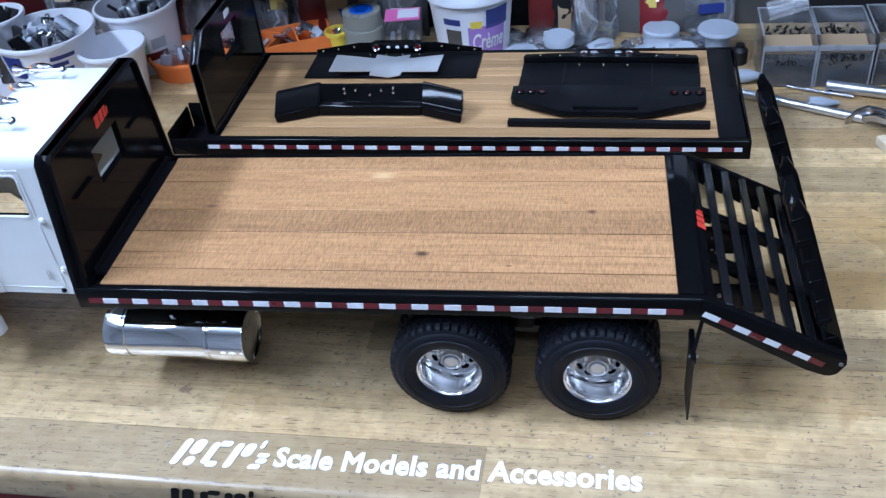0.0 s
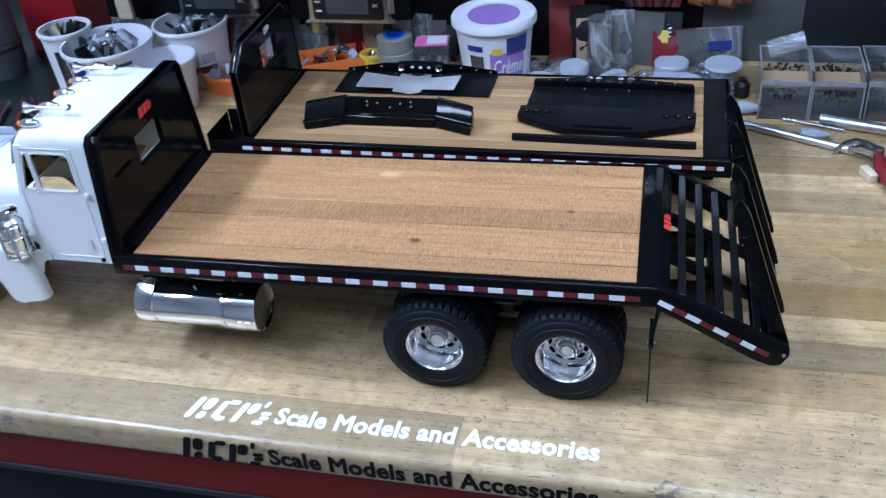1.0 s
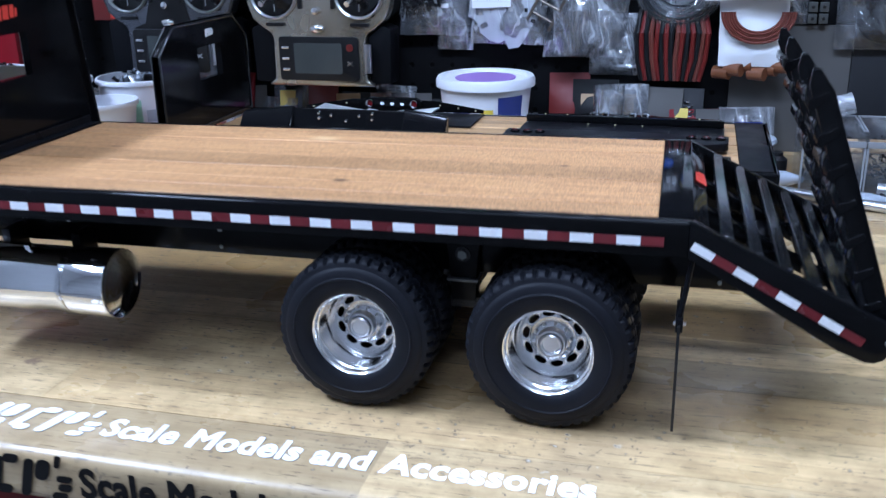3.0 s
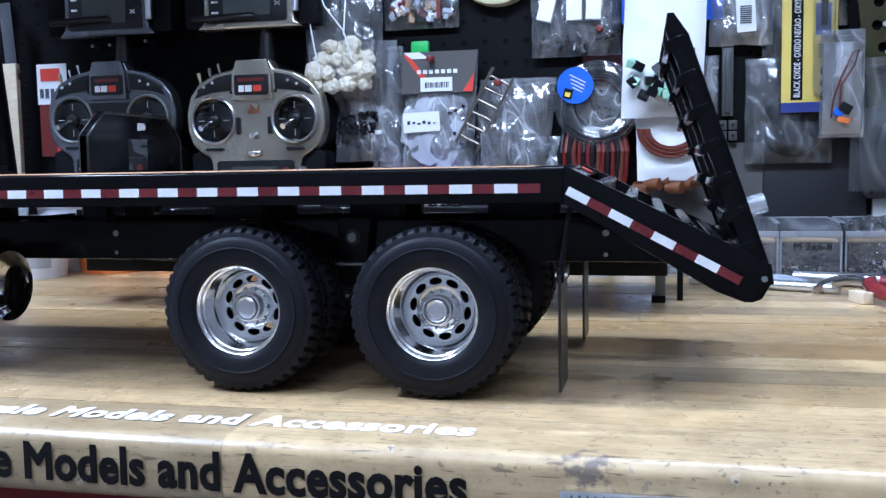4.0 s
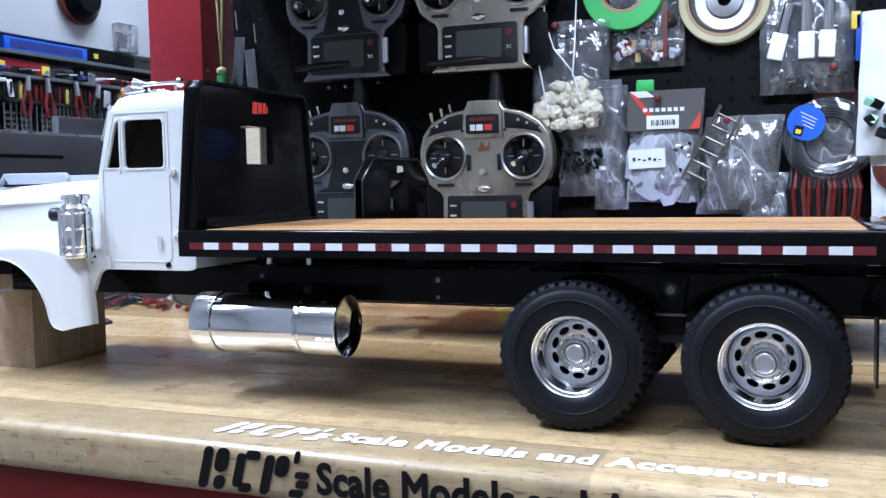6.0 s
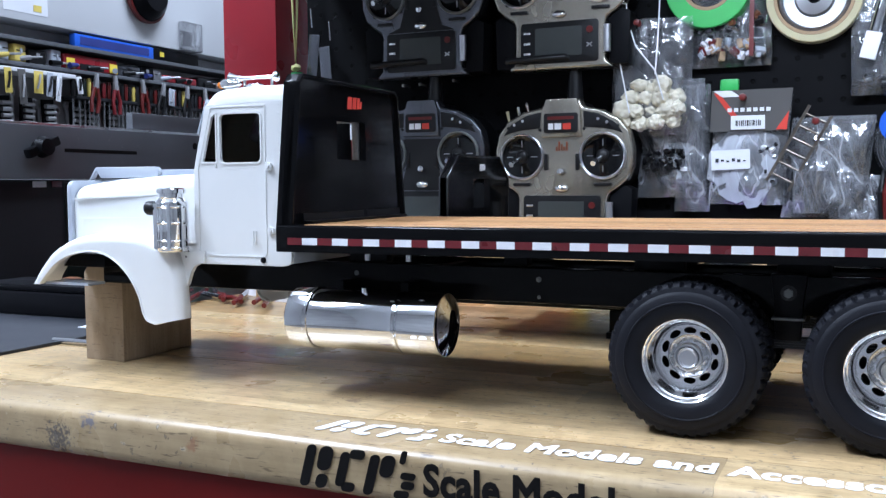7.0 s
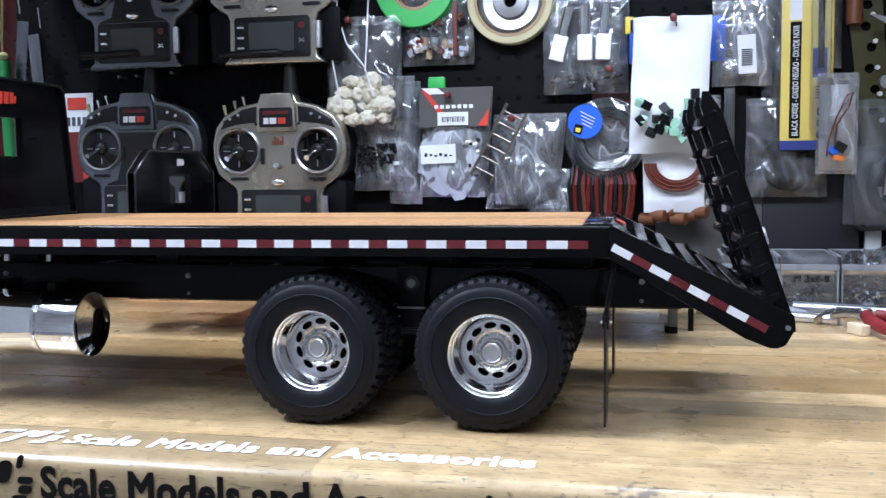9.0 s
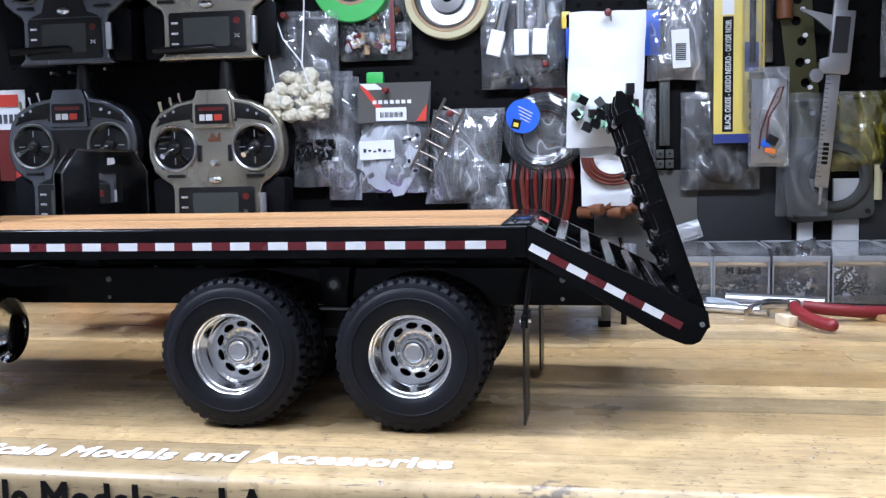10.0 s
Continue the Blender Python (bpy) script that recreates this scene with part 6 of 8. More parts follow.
# packets and crumpled bags leaning along the foot of the board
g = random.Random(77)
tones = ("bag2", "silver", "bag2", "redwire", "dark", "kraft", "bag2", "cardgrey", "panel", "grip", "cardgrey")
for k in range(34):
    x = -0.63 + 0.0262 * k + g.uniform(-0.008, 0.008)
    w, h = g.uniform(0.018, 0.034), g.uniform(0.045, 0.088)
    if -0.115 < x < 0.0:
        continue
    mat = tones[k % len(tones)]
    pk = thing("leaning_packet", {"bag2": "crumpled clear packet leaning on the pegboard", "redwire": "dark red packet leaning on the pegboard", "grip": "dark red packet leaning on the pegboard"}.get(mat, "small packet leaning on the pegboard"), "packet", (x, 0.628 + g.uniform(0, 0.008), 0), "packets along the board", turn=(-g.uniform(4, 12), 0, g.uniform(-14, 14)))
    bm = bmesh.new()
    rows = []
    for j in range(9):
        for side in (-1, 1):
            rows.append([bm.verts.new(((i / 6 - 0.5) * 2 * w + 0.002 * noise.noise(Vector((i, j, k))), side * (0.0012 + 0.006 * math.sin(math.pi * i / 6) * math.sin(math.pi * min(1, j / 7)) * (1 + 0.8 * noise.noise(Vector((i * 0.7, j * 0.7, k * 3.1))))), j / 8 * h)) for i in range(7)])
    for j in range(8):
        for i in range(6):
            a, b = rows[2 * j], rows[2 * j + 2]
            bm.faces.new((a[i], a[i + 1], b[i + 1], b[i]))
            a, b = rows[2 * j + 1], rows[2 * j + 3]
            bm.faces.new((a[i + 1], a[i], b[i], b[i + 1]))
    for j in range(8):
        for i in (0, 6):
            q = (rows[2 * j][i], rows[2 * j + 2][i], rows[2 * j + 3][i], rows[2 * j + 1][i])
            bm.faces.new(q if i == 0 else q[::-1])
    part("wrapper", bm, mat, pk)
    if k % 3 == 0:
        part("label", box(-w * 0.5, w * 0.5, -0.0092, -0.0084, h * 0.45, h * 0.68), ("paper", "yellow_card", "navy")[k % 9 // 3], pk)
for k, (x, y, a) in enumerate(((-0.012, 0.588, 20), (0.018, 0.600, -35), (0.215, 0.606, 60), (0.128, 0.548, 8), (-0.315, 0.535, 30))):
    sl = solid("paper_slip", prism([(-0.016, -0.010), (0.018, -0.008), (0.010, 0.014), (-0.012, 0.010)], "z", 0.0, 0.0006), "paper", "torn slip of white paper on the bench", "paper", "paper slips", at=(x, y, 0.0004))
    sl.rotation_euler = (0, 0, radians(a))


# ---------- hung on the pegboard ----------
PEG = 0.655


def transmitter(x, z, y, face, label, bars):
    """A hand-held radio transmitter, hung upright; origin midway between its sticks, face towards -y."""
    ob = thing("radio_transmitter", label, "transmitter", (x, y, z), "transmitters on the pegboard")
    half = [(0.0, 0.0705), (0.0200, 0.0705), (0.0250, 0.0600), (0.0480, 0.0555), (0.0680, 0.0440), (0.0790, 0.0290), (0.0835, 0.0100), (0.0830, -0.0120), (0.0770, -0.0290), (0.0660, -0.0390), (0.0560, -0.0450), (0.0540, -0.0520), (0.0545, -0.0960), (0.0640, -0.1050), (0.0, -0.1050)]
    half = [(u * 1.05, w) for u, w in half]
    outline = half + [(-u, w) for u, w in half[-2:0:-1]]
    part("face", prism(outline, "y", 0.0, 0.022, 0.0058, seg=4), face, ob)
    part("back_shell", prism([(u * 0.97, w * 0.96) for u, w in outline], "y", 0.0225, PEG - y - 0.001, 0.004), "drawer", ob)
    for s in (-1, 1):
        gx = 0.0515 * s
        part("shoulder_panel", prism([(gx - 0.0245 * s, 0.0545), (gx - 0.006 * s, 0.0510), (gx + 0.0150 * s, 0.0395), (gx + 0.0245 * s, 0.0265), (gx + 0.014 * s, 0.0300), (gx - 0.0 * s, 0.0330), (gx - 0.0235 * s, 0.0350)][:: s], "y", -0.0012, 0.002, 0.0005), "dark", ob)
        ring = part("gimbal_ring", lathe([(0.0290, 0.0010), (0.0287, -0.0034), (0.0275, -0.0042), (0.0258, -0.0030), (0.0250, 0.0010)], "y", (gx, 0, 0), 40), "zinc" if face == "beige" else "castgrey", ob, "metal gimbal ring")
        part("gimbal_well", lathe([(0.0252, -0.0018), (0.0215, -0.0004), (0.0, -0.0010)], "y", (gx, 0, 0), 36), "tint", ring)
        for a in (0, 90, 180, 270):
            part("trim_line", shifted(box(0.012, 0.020, -0.0005, 0.0005, -0.0014, -0.0004), pose(gx, -0.0016, 0, 90, 0, 0) @ pose(0, 0, 0, 0, 0, a)), "zinc", ring)
        stick = part("stick", rod((gx, 0.0, 0.0), (gx - 0.006, -0.0240, -0.010), 0.0026, 12, r2=0.0034), "alu", ring, "metal control stick")
        part("stick_base", ball((gx, -0.001, 0), 0.0085, (1, 0.5, 1), 2), "dark", ring)
        part("trim_switch", box(0.0200 * s - 0.0022, 0.0200 * s + 0.0022, -0.0030, 0.001, -0.0170, 0.0030, 0.0008), "dark", ob)
        part("lower_trim", box(gx - 0.011, gx + 0.011, -0.0030, 0.001, -0.0365, -0.0325, 0.0008), "dark", ob)
        part("grip", prism([(0.0575 * s, -0.0480), (0.0745 * s, -0.0350), (0.0860 * s, -0.0400), (0.0840 * s, -0.1020), (0.0600 * s, -0.1020)][:: s], "y", 0.006, 0.040, 0.003), "drawer", ob, "black rubber grip")
        for dz, dx in ((0.036, 0.020), (-0.024, 0.0180), (0.033, -0.026)):
            part("face_screw", rod((gx + dx * s * 0.9, -0.0012, dz), (gx + dx * s * 0.9, 0.001, dz), 0.0019, 10), "dark", ob)
        for k, dx in enumerate((0.0, 0.011)):
            part("toggle", rod((gx + (dx - 0.004) * s, -0.0004, 0.0418 - 0.4 * dx), (gx + (dx - 0.004) * s, -0.0100, 0.0438 - 0.4 * dx), 0.0012, 8, r2=0.0020), "alu", ob, "metal toggle switch")
    for k, dx in enumerate((-0.072, -0.058, -0.046)):
        part("top_switch", rod((dx, 0.012, 0.040 + 0.006 * k), (dx - 0.003, 0.010, 0.058 + 0.005 * k), 0.0012, 8, r2=0.0022), "masking" if k == 0 else "alu", ob)
    part("crown", prism([(-0.0195, 0.0700), (0.0195, 0.0700), (0.0240, 0.0560), (0.0255, 0.0230), (-0.0255, 0.0230), (-0.0240, 0.0560)], "y", -0.0045, 0.002, 0.0018), face, ob)
    plate = part("name_plate", prism(rounded(-0.0215, 0.0215, 0.0285, 0.0525, 0.003), "y", -0.0062, -0.0035, 0.0006), "dark", ob, "dark name plate with plain bars")
    for x0, x1, z0, z1, mat in bars:
        part("bar", box(x0, x1, -0.0068, -0.0060, z0, z1), mat, plate)
    if face == "silver":
        part("centre_panel", prism([(-0.0270, 0.0200), (0.0270, 0.0200), (0.0200, -0.0050), (0.0300, -0.0400), (0.0480, -0.0470), (-0.0480, -0.0470), (-0.0300, -0.0400), (-0.0200, -0.0050)], "y", -0.0014, 0.001, 0.0005), "dark", ob, "black lower face")
    if face == "beige":
        for k in range(5):
            part("stripe", box(-0.0075 + 0.0032 * k, -0.0055 + 0.0032 * k, -0.0008, 0.001, 0.0070, 0.0120 + 0.003 * ((k * 2) % 3)), "copper", ob)
    part("neck_strap_hook", lathe([(0.0, -0.008), (0.004, -0.007), (0.0045, 0.0)], "y", (0, 0, -0.0190), 16), "chrome", ob)
    part("power_switch", ball((0, -0.002, -0.0395), 0.005, (1.9, 0.7, 1.0), 2), "alu", ob)
    bez = part("screen_bezel", prism(rounded(-0.0490, 0.0490, -0.0980, -0.0480, 0.004), "y", -0.0020, 0.002, 0.0006), "dark", ob, "dark screen surround")
    part("screen", prism(rounded(-0.0300, 0.0290, -0.0900, -0.0550, 0.002), "y", -0.0028, -0.0012), "lcd", bez, "grey liquid-crystal screen")
    for k in range(3):
        part("button", box(-0.0450, -0.0360, -0.0034, -0.0018, -0.0620 - 0.0125 * k, -0.0590 - 0.0125 * k, 0.0006), "alu", bez)
    part("button", rod((0.0385, -0.0032, -0.060), (0.0385, -0.0018, -0.060), 0.0042, 14), "redwire", bez)
    for a in (35, -35):
        part("tick", shifted(box(-0.004, 0.004, -0.0007, 0.0007, -0.0005, 0.0005), pose(0.0385, -0.0028, -0.078, 90, 0, 0) @ pose(0, 0, 0, 0, 0, a)), "alu", bez)
    part("roller", rod((0.0600, -0.002, -0.0880), (0.0600, -0.002, -0.0560), 0.0046, 16), "zinc", ob, "silver roller")
    part("antenna_base", rod((0.012, 0.016, 0.066), (0.012, 0.016, 0.104), 0.0105, 16, r2=0.0075), "dark", ob)
    ant = [(0.012, 0.016, 0.100), (0.012, 0.006, 0.116), (0.004, -0.004, 0.120), (-0.030, -0.010, 0.1185), (-0.068, -0.012, 0.117)]
    part("antenna", hose(ant, 0.0042, 12), "dark", ob, "black folding antenna")
    return ob


WORD = ((-0.0155, -0.0090, 0.0325, 0.0400, "paper"), (-0.0075, 0.0010, 0.0325, 0.0400, "paper"), (0.0030, 0.0130, 0.0325, 0.0400, "logo"), (-0.0165, 0.0165, 0.0445, 0.0485, "redwire"))
transmitter(-0.2526, 0.1761, 0.585, "beige", "champagne-coloured radio transmitter with bright stick gimbals", WORD)
transmitter(-0.4425, 0.1821, 0.585, "silver", "grey radio transmitter with bright stick gimbals", WORD)
transmitter(-0.2561, 0.3876, 0.585, "beige", "champagne-coloured radio transmitter hung above another", WORD)
transmitter(-0.443, 0.3876, 0.585, "silver", "grey radio transmitter hung above another", WORD)


def bag(name, x0, x1, z0, z1, y, thick, material, label, seed=0, lean=0.0, zip_line=True):
    """A flat plastic bag hung against the board: a pillow with a crumpled skin."""
    ob = thing(name, label, "plastic bag", ((x0 + x1) / 2, y, z0))
    w, h = x1 - x0, z1 - z0
    bm = bmesh.new()
    nx, nz = 16, 20
    front, back = [], []
    for j in range(nz + 1):
        rf, rb = [], []
        for i in range(nx + 1):
            u, v = i / nx, j / nz
            edge = (math.sin(math.pi * u) ** 0.5 if 0 < u < 1 else 0) * min(1, v * 6) * (0.25 + 0.75 * (1 - v) ** 0.7)
            wob = noise.noise(Vector((u * 4 + seed, v * 5, seed * 1.7)))
            fine = noise.noise(Vector((u * 11 + seed, v * 13, seed * 0.7)))
            x = (u - 0.5) * w + lean * v * h + 0.012 * w * wob
            z = v * h + 0.012 * h * noise.noise(Vector((u * 3, seed, v)))
            d = thick * edge * (1 + 0.55 * wob + 0.35 * fine)
            rf.append(bm.verts.new((x, -d - 0.0006, z)))
            rb.append(bm.verts.new((x, 0.0006, z)))
        front.append(rf)
        back.append(rb)
    for j in range(nz):
        for i in range(nx):
            bm.faces.new((front[j][i], front[j][i + 1], front[j + 1][i + 1], front[j + 1][i]))
            bm.faces.new((back[j][i + 1], back[j][i], back[j + 1][i], back[j + 1][i + 1]))
    part("film", bm, material, ob)
    if zip_line:
        part("zip_seal", box(-w / 2 + lean * h, w / 2 + lean * h, -0.0022, 0.0004, h * 0.925, h * 0.95, 0.0004), material, ob)
    return ob


def pin(x, z, y):
    ob = thing("push_pin", "red-headed push pin in the pegboard", "push pin", (x, y, z), "pins in the board")
    part("head", lathe([(0.0, -0.012), (0.0035, -0.011), (0.0042, -0.008), (0.002, -0.006), (0.002, -0.003), (0.004, -0.001), (0.0, 0.0)], "y", n=14), "redwire", ob)
    part("needle", rod((0, 0, 0), (0, PEG - y, 0), 0.0006, 6), "steel", ob)


def filler(ob, count, area, mats, size, seed, shape="box", y=-0.006):
    """Small loose pieces inside a bag."""
    g = random.Random(seed)
    for k in range(count):
        x, z = g.uniform(area[0], area[1]), g.uniform(area[2], area[3])
        s = size * g.uniform(0.7, 1.3)
        tilt = pose(x, y - g.uniform(0, 0.004), z, g.uniform(-60, 60), g.uniform(0, 180), g.uniform(-30, 30))
        if shape == "box":
            bm = box(-s, s, -s * 0.7, s * 0.7, -s * 0.6, s * 0.6, s * 0.12, 1)
        elif shape == "rod":
            bm = rod((0, 0, -s), (0, 0, s), s * 0.28, 8)
        else:
            bm = ball((0, 0, 0), s, (1, 1, 1), 3, 0.35, seed=k * 3.1 + seed)
        part("piece", shifted(bm, tilt), g.choice(mats), ob)


B = 0.650      # against the board
cot = bag("cotton_bag", -0.1990, -0.1020, 0.2000, 0.3400, 0.620, 0.020, "bag", "clear zip bag of white cotton balls", 1)
pts = [(-0.030, 0.012), (-0.012, 0.010), (0.007, 0.011), (0.026, 0.013), (-0.033, 0.027), (-0.017, 0.025), (0.000, 0.026), (0.018, 0.027), (0.033, 0.026), (-0.024, 0.041), (-0.006, 0.040), (0.012, 0.041), (0.029, 0.040), (-0.014, 0.056), (0.014, 0.055), (0.002, 0.053)]
for k, (dx, dz) in enumerate(pts):
    w = 0.0098 + 0.0012 * math.sin(k * 3.7)
    part("cotton_ball", ball((dx + 0.002, -0.011 - 0.004 * (k % 3), 0.004 + dz), w, (1.06 + 0.14 * math.sin(k * 2.1), 0.9, 0.98 + 0.16 * math.cos(k * 1.7)), 4, 0.32, seed=k * 2.3), "wool", cot)
for k, path in enumerate(([(-0.030, -0.012, 0.22), (-0.026, -0.022, 0.140), (-0.014, -0.026, 0.105), (0.010, -0.030, 0.075), (0.020, -0.030, 0.040)], [(0.014, -0.014, 0.22), (0.012, -0.026, 0.11), (0.010, -0.030, 0.070)], [(-0.036, -0.020, 0.095), (-0.026, -0.029, 0.055), (-0.020, -0.030, 0.026)])):
    part("string", hose(path, 0.0009, 6), "paper", cot, "thin white string")
pin(-0.1657, 0.3342, 0.612)
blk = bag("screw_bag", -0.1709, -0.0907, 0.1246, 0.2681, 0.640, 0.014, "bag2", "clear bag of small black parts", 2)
filler(blk, 70, (-0.030, 0.018, 0.034, 0.058), ("dark", "satin", "dark", "satin", "satin", "satin", "dark", "steel"), 0.0026, 3, y=-0.015)
part("white_piece", box(0.012, 0.022, -0.014, -0.008, 0.032, 0.037, 0.001), "paper", blk)
filler(blk, 10, (-0.006, 0.034, 0.016, 0.026), ("bag2",), 0.0035, 4)
bag("clear_clamshell", -0.127, -0.0846, 0.1076, 0.2612, 0.646, 0.016, "bag2", "milky clamshell pack hung on the pegboard", 3)
solid("green_clip", box(-0.011, 0.011, -0.004, 0.004, -0.008, 0.008, 0.003), "green", "green plastic clip on the pegboard", "clip", at=(-0.0622, 0.64, 0.2575))
trn = bag("electronics_bag", -0.0844, 0.0015, 0.1164, 0.2505, 0.632, 0.012, "bag2", "clear parts bag with a dark header card", 5, 0.06)
part("header_card", shifted(prism([(-0.040, 0.086), (0.046, 0.086), (0.052, 0.134), (-0.038, 0.134)], "y", -0.0115, -0.0100), pose(0, 0, 0)), "cardgrey", trn, "dark grey header card with a red flash")
part("red_flash", prism([(-0.036, 0.131), (-0.030, 0.131), (-0.004, 0.098), (-0.012, 0.098)], "y", -0.0124, -0.0116), "logo", trn)
part("red_flash", prism([(0.034, 0.087), (0.046, 0.087), (0.048, 0.108)], "y", -0.0124, -0.0116), "logo", trn)
part("white_flash", prism([(-0.036, 0.1335), (-0.016, 0.1335), (-0.006, 0.126), (-0.026, 0.126)], "y", -0.0128, -0.0122), "paper", trn)
for k in range(7):
    part("name_bar", box(-0.020 + 0.0072 * k, -0.0152 + 0.0072 * k, -0.0126, -0.0118, 0.1085, 0.1130), "paper", trn, smooth=False)
part("sticker", box(-0.016, 0.022, -0.0132, -0.0124, 0.088, 0.1040), "paper", trn, "white sticker with a bar pattern")
for k in range(14):
    part("code_bar", box(-0.0105 + 0.0021 * k, -0.0105 + 0.0021 * k + (0.0008 if k % 3 else 0.0014), -0.0138, -0.0133, 0.0920, 0.0985), "ink", trn, smooth=False)
# frosted lumps added to whiten the lower half of the bag
lumps = bmesh.new()
for k in range(2):
    ball((-0.006 + 0.012 * k, -0.005, 0.046), 0.036, (0.95, 0.10, 1.15), 3, 0.35, lumps, 3.0 * k)
part("inner_pouch", lumps, "frost", trn, "crumpled frosted film inside the bag")
part("note", shifted(box(-0.022, 0.022, -0.0006, 0.0, -0.0115, 0.0115), pose(-0.016, -0.0115, 0.0530, 0, -2, 0)), "paper", trn, "white paper note")
for k in range(6):
    part("pen_mark", box(-0.033 + 0.0062 * k, -0.0295 + 0.0062 * k, -0.0127, -0.0122, 0.0500 + 0.001 * (k % 2), 0.0545 - 0.0012 * (k % 3)), "silver", trn, smooth=False)
filler(trn, 10, (0.014, 0.034, 0.02, 0.07), ("dark", "paper", "silver"), 0.0028, 9)
pin(-0.0436, 0.241, 0.618)
lad = thing("brass_ladder", "small bare metal model ladder hung on a pin", "model ladder", (0.0178, 0.622, 0.1811), turn=(0, 28, 0))
for dx in (-0.0135, 0.0135):
    part("ladder_rail", box(dx - 0.0016, dx + 0.0016, -0.0018, 0.0018, -0.048, 0.048), "bronze", lad)
for k in range(6):
    part("ladder_rung", rod((-0.0135, 0, -0.038 + 0.0152 * k), (0.0135, 0, -0.038 + 0.0152 * k), 0.0014, 8), "bronze", lad)
pin(0.036, 0.2107, 0.612)
clr = bag("clear_bag", -0.003, 0.087, 0.1012, 0.2177, 0.645, 0.018, "bag2", "crumpled clear bag with a small bottle inside", 6, 0.10)
part("bottle", lathe([(0.0, 0.0), (0.020, 0.0), (0.021, 0.002), (0.021, 0.048), (0.0, 0.05)], "z", (-0.012, -0.012, 0.006), 24), "bag2", clr)
bag("clear_bag", 0.05, 0.114, 0.0807, 0.1499, 0.652, 0.014, "bag2", "crumpled milky bag low on the pegboard", 7)
wp = bag("white_parts_bag", -0.1069, -0.0158, 0.2802, 0.3724, 0.645, 0.014, "bag", "clear bag of white plastic parts", 8)
filler(wp, 34, (-0.034, 0.036, 0.006, 0.030), ("milky", "milky", "bag2", "tub", "redwire", "kraft"), 0.0048, 10)
filler(wp, 18, (-0.040, 0.034, 0.036, 0.062), ("dark", "dark", "silver", "brown"), 0.004, 12)
part("red_slip", box(0.022, 0.027, -0.016, -0.014, 0.010, 0.075), "redwire", wp)


def tape_ring(at, r, hole, w, outer, inner, label):
    ob = thing("tape_roll", label, "tape roll", at)
    part("tape", lathe([(r - 0.001, -w), (r, -w + 0.001), (r, 0.0), (hole + 0.004, 0.0), (hole + 0.004, -w)], "y", n=48, closed=True), outer, ob)
    part("core", lathe([(hole + 0.0038, -w - 0.0004), (hole + 0.0038, 0.0), (hole, 0.0), (hole, -w - 0.0004)], "y", n=40, closed=True), inner, ob)
    return ob


tape_ring((-0.0869, 0.652, 0.3759), 0.050, 0.026, 0.026, "green", "kraft", "roll of bright green tape hung on the board")
tr = tape_ring((0.0303, 0.652, 0.354), 0.052, 0.040, 0.020, "masking", "kraft", "roll of pale masking tape with a steel wheel inside")
wheel_bm = lathe([(0.0395, -0.004), (0.0390, -0.016), (0.036, -0.018), (0.034, -0.010), (0.022, -0.008), (0.020, -0.014), (0.008, -0.016), (0.008, -0.004)], "y", n=44)
solid("steel_flange", wheel_bm, "calsteel", "dull steel flange hung inside the tape roll", "steel flange", at=(0.0306, 0.65, 0.3537))
bo = bag("bolt_bag", 0.0704, 0.1719, 0.2398, 0.356, 0.642, 0.018, "bag", "clear bag of chromed steel clevises", 11)
for k, dx in enumerate((-0.030, 0.000, 0.022)):
    part("clevis", shifted(box(-0.0085, 0.0085, -0.0050, 0.0050, -0.018, 0.012, 0.001), pose(dx, -0.018, 0.056, 0, (14, 0, 3)[k], 0)), "vinyl", bo, "bright square-ended clevis")
    part("clevis_pin", shifted(rod((0, 0, 0.012), (0, 0, 0.046), 0.0062, 14), pose(dx, -0.018, 0.056, 0, (14, 0, 3)[k], 0)), "chrome", bo)
filler(bo, 22, (-0.040, 0.040, 0.006, 0.026), ("steel", "zinc", "dark"), 0.005, 13, "rod")
pin(0.1499, 0.2658, 0.618)
# cable coil with a blue paper disc
coil = thing("cable_coil", "coil of black cable in clear wrap with a blue label disc", "cable coil", (0.1463, 0.645, 0.1849))
for k in range(7):
    r = 0.030 + 0.0026 * k
    part("turn", hose([(r * math.cos(2 * math.pi * s / 36), -0.006 - 0.004 * (k % 2), r * 1.04 * math.sin(2 * math.pi * s / 36)) for s in range(37)], 0.0022, 6), "dark", coil)
part("wrap", lathe([(0.0265, -0.012), (0.038, -0.016), (0.049, -0.012), (0.051, -0.004), (0.049, 0.0)], "y", n=40), "wrap", coil)
part("clear_middle", lathe([(0.0, -0.004), (0.026, -0.005), (0.027, 0.0)], "y", n=36), "bag2", coil)
part("label_disc", lathe([(0.0, -0.0182), (0.0205, -0.0182), (0.0205, -0.0172)], "y", (-0.025, 0, 0.021), 36), "blue", coil, "round blue paper label")
part("label_square", shifted(box(-0.005, 0.005, -0.0008, 0.0, -0.0055, 0.0055), pose(-0.033, -0.0184, 0.0120, 0, 16, 0)), "ink", coil)
part("label_mark", shifted(box(-0.003, 0.003, -0.0014, -0.0008, -0.0035, 0.0015), pose(-0.033, -0.0184, 0.0120, 0, 16, 0)), "yellow", coil)
for k in range(4):
    part("print_line", shifted(box(-0.010 + 0.001 * k, 0.010 - 0.0015 * k, -0.0008, 0.0, 0.0, 0.0010), pose(-0.022, -0.0184, 0.028 - 0.0042 * k, 0, 28, 0)), "paper", coil, smooth=False)
solid("red_backing_card", box(-0.026, 0.026, -0.001, 0.0, -0.02, 0.02), "redwire", "red card behind the cable coil", "card", at=(0.1544, 0.6535, 0.2225))
